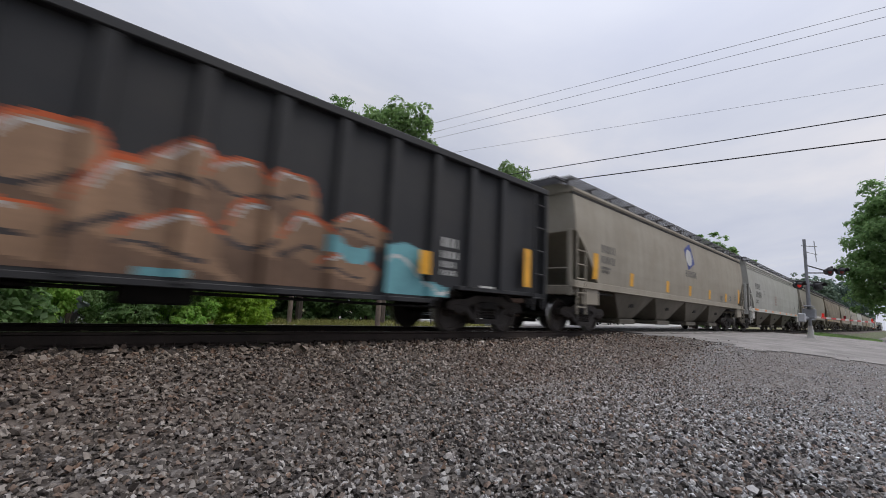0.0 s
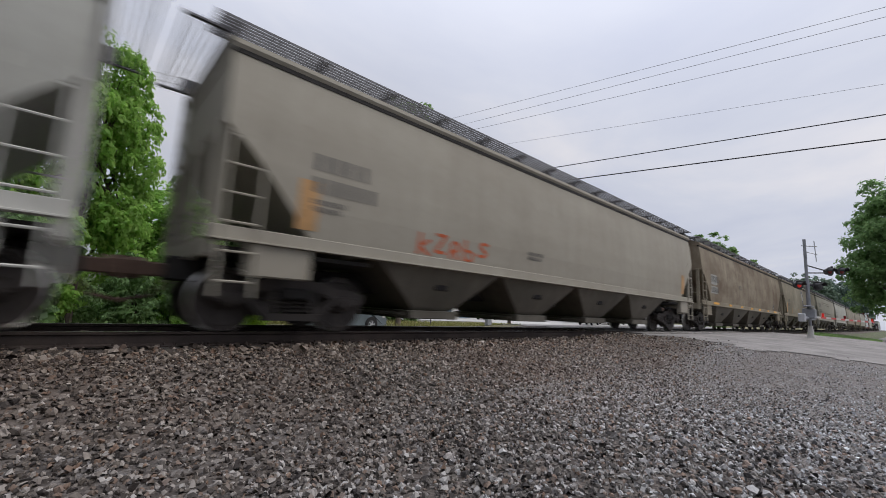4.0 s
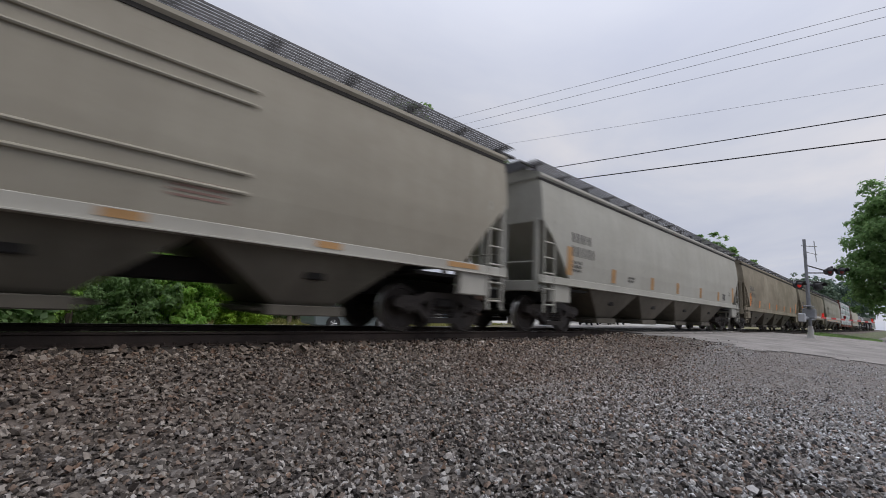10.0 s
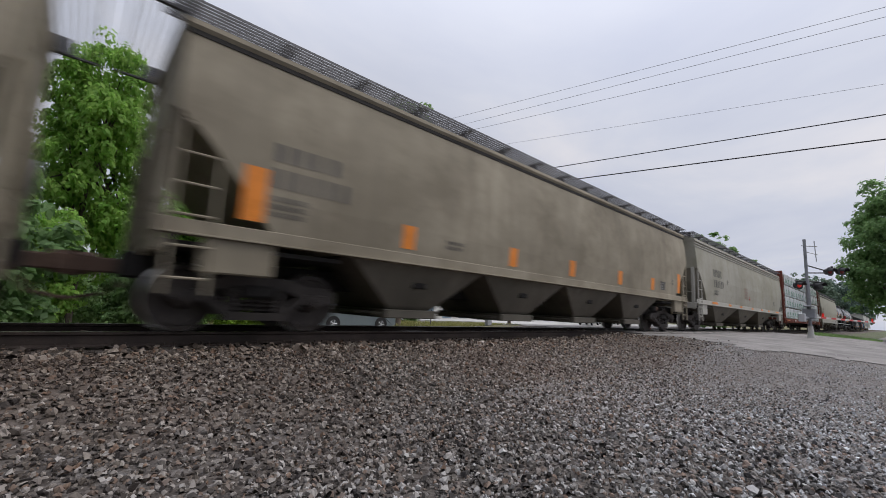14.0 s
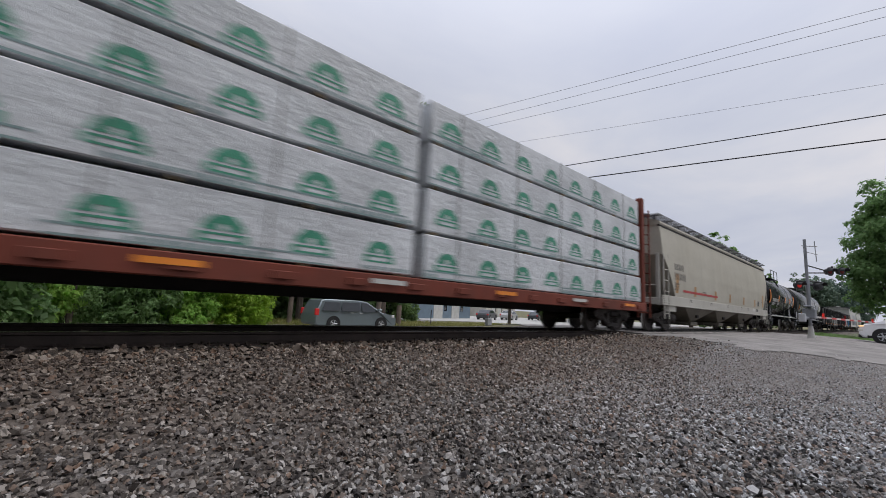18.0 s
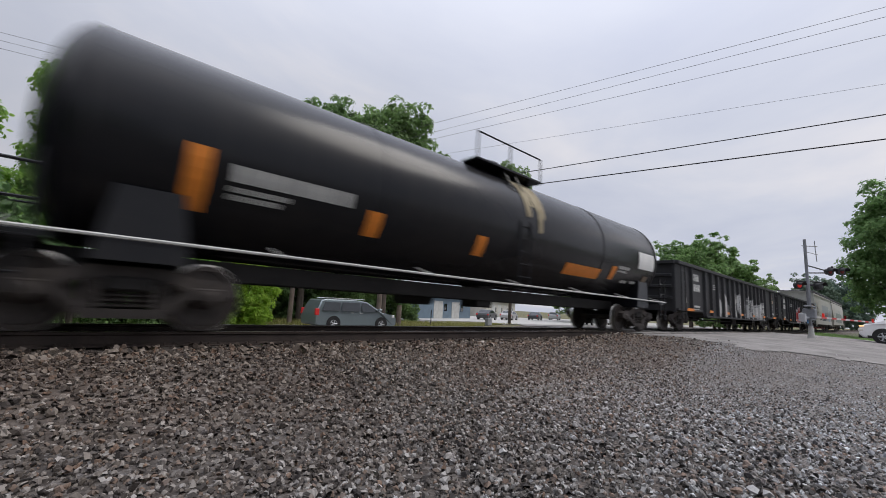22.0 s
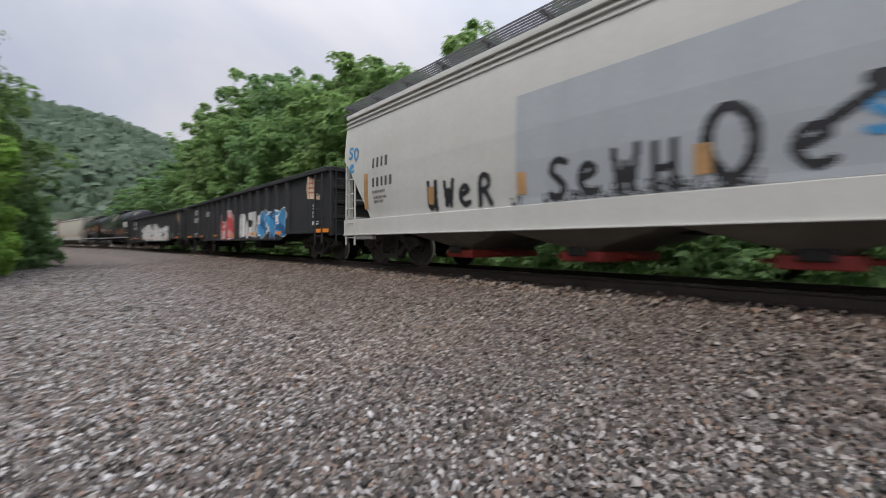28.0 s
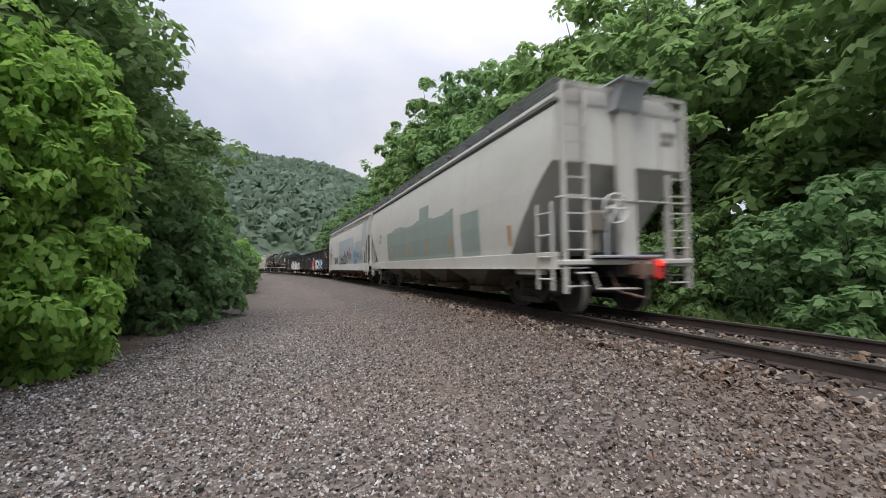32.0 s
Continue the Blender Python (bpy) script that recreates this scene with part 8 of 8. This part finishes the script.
suv = vehicle("suv", pose(32.4, -0.4, -0.22, 0, 0, 90), 4.62, 1.86, SUV, 1.10, SUV_WIN, M_CARWHITE, "white suv stopping at the level crossing", "suv", (-1.40, 1.42), 0.36, lights=SUV_LIGHTS)
bm = bmesh.new()
box(bm, 1.95, 2.345, -0.86, 0.86, 0.26, 0.46, 0, 0.04)
part("bumper_cladding", bm, M_RUBBER, suv)
bm = bmesh.new()
for y in (-0.935, 0.935):
    box(bm, -2.0, 2.0, *sorted((y - 0.012, y + 0.012)), 0.27, 0.40, 0, 0.01)
part("sill_cladding", bm, M_RUBBER, suv)
SEDAN = [(-2.25, 0.40), (-2.30, 0.75), (-2.15, 0.98), (-1.55, 1.05), (-0.95, 1.42), (0.1, 1.46), (0.45, 1.40), (1.15, 0.98), (2.05, 0.84), (2.28, 0.66), (2.28, 0.40), (2.1, 0.26), (-2.1, 0.26)]
SEDAN_WIN = [[(-1.35, 1.02), (-0.45, 1.02), (-0.42, 1.36), (-0.90, 1.36)], [(-0.35, 1.02), (0.85, 1.00), (0.36, 1.34), (-0.33, 1.38)]]
PICKUP = [(-2.75, 0.48), (-2.78, 1.05), (-0.75, 1.08), (-0.62, 1.72), (0.45, 1.76), (0.75, 1.70), (1.35, 1.16), (2.55, 1.06), (2.75, 0.85), (2.75, 0.45), (2.5, 0.34), (-2.5, 0.34)]
PICKUP_WIN = [[(-0.50, 1.16), (0.25, 1.16), (0.25, 1.64), (-0.46, 1.64)], [(0.32, 1.16), (1.20, 1.16), (0.74, 1.62), (0.32, 1.66)]]
LS = ((-2.2, 0.78, 0.2, 0.25, M_TAIL, "tail_lamp"), (2.18, 0.68, 0.14, 0.32, M_HEAD, "headlamp"))
for x, y, turn, ol, wn, belt, col, nm, lab, wh, lt in (
        (44.3, 40.6, 25, SEDAN, SEDAN_WIN, 1.0, M_CARGREY, "parked_car", "dark grey sedan parked in a row", (-1.35, 1.40), LS),
        (51.6, 42.5, 25, SEDAN, SEDAN_WIN, 1.0, M_CARLIGHT, "parked_car", "pale silver sedan parked in a row", (-1.35, 1.40), LS),
        (62.5, 45.4, 25, SEDAN, SEDAN_WIN, 1.0, M_CARGREY, "parked_car", "dark sedan parked in a row", (-1.35, 1.40), LS),
        (74.0, 48.9, 25, SUV, SUV_WIN, 1.1, M_CARLIGHT, "parked_suv", "pale suv parked in a row", (-1.40, 1.42), SUV_LIGHTS[1:]),
        (56.5, 31.4, 15, PICKUP, PICKUP_WIN, 1.12, M_CARGREY, "pickup_truck", "dark pickup truck parked on the grass", (-1.75, 1.75), ((2.66, 0.86, 0.2, 0.3, M_HEAD, "headlamp"),)),
        (66.5, 34.2, 200, SEDAN, SEDAN_WIN, 1.0, M_CARWHITE, "parked_car", "white sedan parked on the grass", (-1.35, 1.40), LS),
        (73.5, 35.6, 190, PICKUP, PICKUP_WIN, 1.12, M_CARWHITE, "pickup_truck", "white pickup truck parked on the grass", (-1.75, 1.75), ((2.66, 0.86, 0.2, 0.3, M_HEAD, "headlamp"),))):
    vehicle(nm, pose(x, y, ground_at(x, y) + 0.03, 0, 0, turn), 4.6, 1.82, ol, belt, wn, col, lab, "car", wh, 0.33, detail=False, lights=lt)


# ---- buildings and small fixtures beyond the road ----
def shed(x, y, turn, w, d, h, wall, roof, label, doors=2):
    b = thing("building", pose(x, y, ground_at(x, y), 0, 0, turn), label, "building")
    bm = bmesh.new()
    box(bm, -w / 2, w / 2, -d / 2, d / 2, -0.3, h, 0, 0.02)
    part("wall", bm, wall, b)
    bm = bmesh.new()
    plate(bm, [(-w / 2 - 0.4, h), (w / 2 + 0.4, h), (w / 2 + 0.4, h + 0.12), (0, h + 0.9), (-w / 2 - 0.4, h + 0.12)], -d / 2 - 0.4, d / 2 + 0.4)
    part("roof", bm, roof, b, smooth=False)
    for i in range(doors):
        bm = bmesh.new()
        xx = -w / 2 + (i + 1) * w / (doors + 1)
        box(bm, xx - 1.2, xx + 1.2, -d / 2 - 0.04, -d / 2 + 0.02, 0.0, min(h - 0.4, 2.6), 0, 0.01)
        part("door", bm, M_GREYW, b)
        bm = bmesh.new()
        box(bm, xx + 1.6, xx + 2.4, -d / 2 - 0.03, -d / 2 + 0.02, 1.0, 2.0, 0, 0.01)
        part("window", bm, M_GLASS, b)
    return b


M_BLUEWALL = plain("blue_grey_metal_siding", (0.16, 0.22, 0.28), 0.6, 0.1, 0.1, 4, 0.1)
M_ROOF = plain("grey_metal_roof", (0.30, 0.32, 0.34), 0.6, 0.2, 0.1, 4, 0.1)
M_TANWALL = plain("cream_siding", (0.50, 0.48, 0.43), 0.7, 0.0, 0.1, 4, 0.1)
shed(36.0, 46.0, 20, 15.0, 9.0, 2.7, M_BLUEWALL, M_ROOF, "low blue-grey metal-sided building")
shed(70.0, 66.0, 25, 24.0, 10.0, 3.2, M_TANWALL, M_ROOF, "long cream-sided building beyond the car park", 4)
shed(-2.0, 44.0, -5, 12.0, 8.0, 3.0, M_TANWALL, M_ROOF, "cream house behind the trees")
p = thing("wooden_post", pose(17.4, 24.6, ground_at(17.4, 24.6)), "weathered wooden post beside the far road", "post")
part("post", (lambda b: (rod(b, (0, 0, -0.3), (0, 0, 1.5), 0.20, 12, 0.18), b)[-1])(bmesh.new()), M_WOOD, p)
p = thing("wooden_post", pose(9.6, 25.0, ground_at(9.6, 25.0)), "tall weathered wooden post beside the far road", "post")
part("post", (lambda b: (rod(b, (0, 0, -0.3), (0, 0, 6.5), 0.15, 12, 0.12), b)[-1])(bmesh.new()), M_WOOD, p)
p = thing("marker_post", pose(20.8, 25.0, ground_at(20.8, 25.0)), "thin dark steel marker post", "post")
part("post", (lambda b: (rod(b, (0, 0, -0.3), (0, 0, 1.25), 0.035, 8), b)[-1])(bmesh.new()), M_SIGBLACK, p)
p = thing("utility_box", pose(26.6, 24.2, ground_at(26.6, 24.2)), "small grey utility box on a post", "utility box")
part("cabinet", (lambda b: (box(b, -0.25, 0.25, -0.2, 0.2, 0.0, 0.75, 0, 0.03), b)[-1])(bmesh.new()), M_GALV, p)
part("lid", (lambda b: (box(b, -0.28, 0.28, -0.23, 0.23, 0.754, 0.80, 0, 0.015), b)[-1])(bmesh.new()), M_GALV, p)


# ---- what moves ----
def travelled(t):
    """How far the train has gone at t seconds: at 12 m/s, easing to 10.3 m/s for its last wagons."""
    if t <= 25.5:
        return 11.99 * t
    if t <= 27.5:
        return 11.99 * t - (t - 25.5) ** 2 * 1.69 / 4
    return 11.99 * 27.5 - 1.69 + 10.3 * (t - 27.5)


def motions():
    times = [i * 0.5 for i in range(65)]
    for car, s0 in CARS:
        rows = []
        for t in times:
            p, a = track(s0 - travelled(t))
            rows.append((t, Matrix.Translation(p) @ Matrix.Rotation(a, 4, "Z")))
        walk(car, rows)
    # the minivan draws up on the far road, the white suv at the crossing
    walk(van, [(t, pose(x - 2.56, 21.4, -1.03)) for t, x in ((0.0, 1.2), (1.0, 5.0), (2.0, 8.9), (2.6, 10.9), (3.4, 12.8), (4.4, 14.0), (5.4, 14.3), (7.0, 14.3), (32.0, 14.3))])
    walk(suv, [(t, pose(32.4, y - 2.32, -0.22, 0, 0, 90)) for t, y in ((0.0, -105.0), (6.0, -55.0), (10.0, -20.0), (12.0, -6.0), (13.0, -1.6), (13.5, -0.1), (14.0, 0.9), (14.5, 1.41), (15.2, 1.78), (16.0, 1.93), (17.0, 1.93), (32.0, 1.93))])
    # the wheels roll: one turn for every 2.87 m, keyed ten times a second in steps under a right angle
    done = {}
    for w, x in WHEELSETS:
        if x not in done:
            walk(w, [(i / 30, pose(x, 0, WHEEL_R, 0, -math.degrees(travelled(i / 30) / WHEEL_R), 0)) for i in range(961)])
            done[x] = w
        else:
            keys = done[x].animation_data
            w.rotation_mode = "QUATERNION"
            w.animation_data_create()
            w.animation_data.action = keys.action
            w.animation_data.action_slot = keys.action_slot


motions()
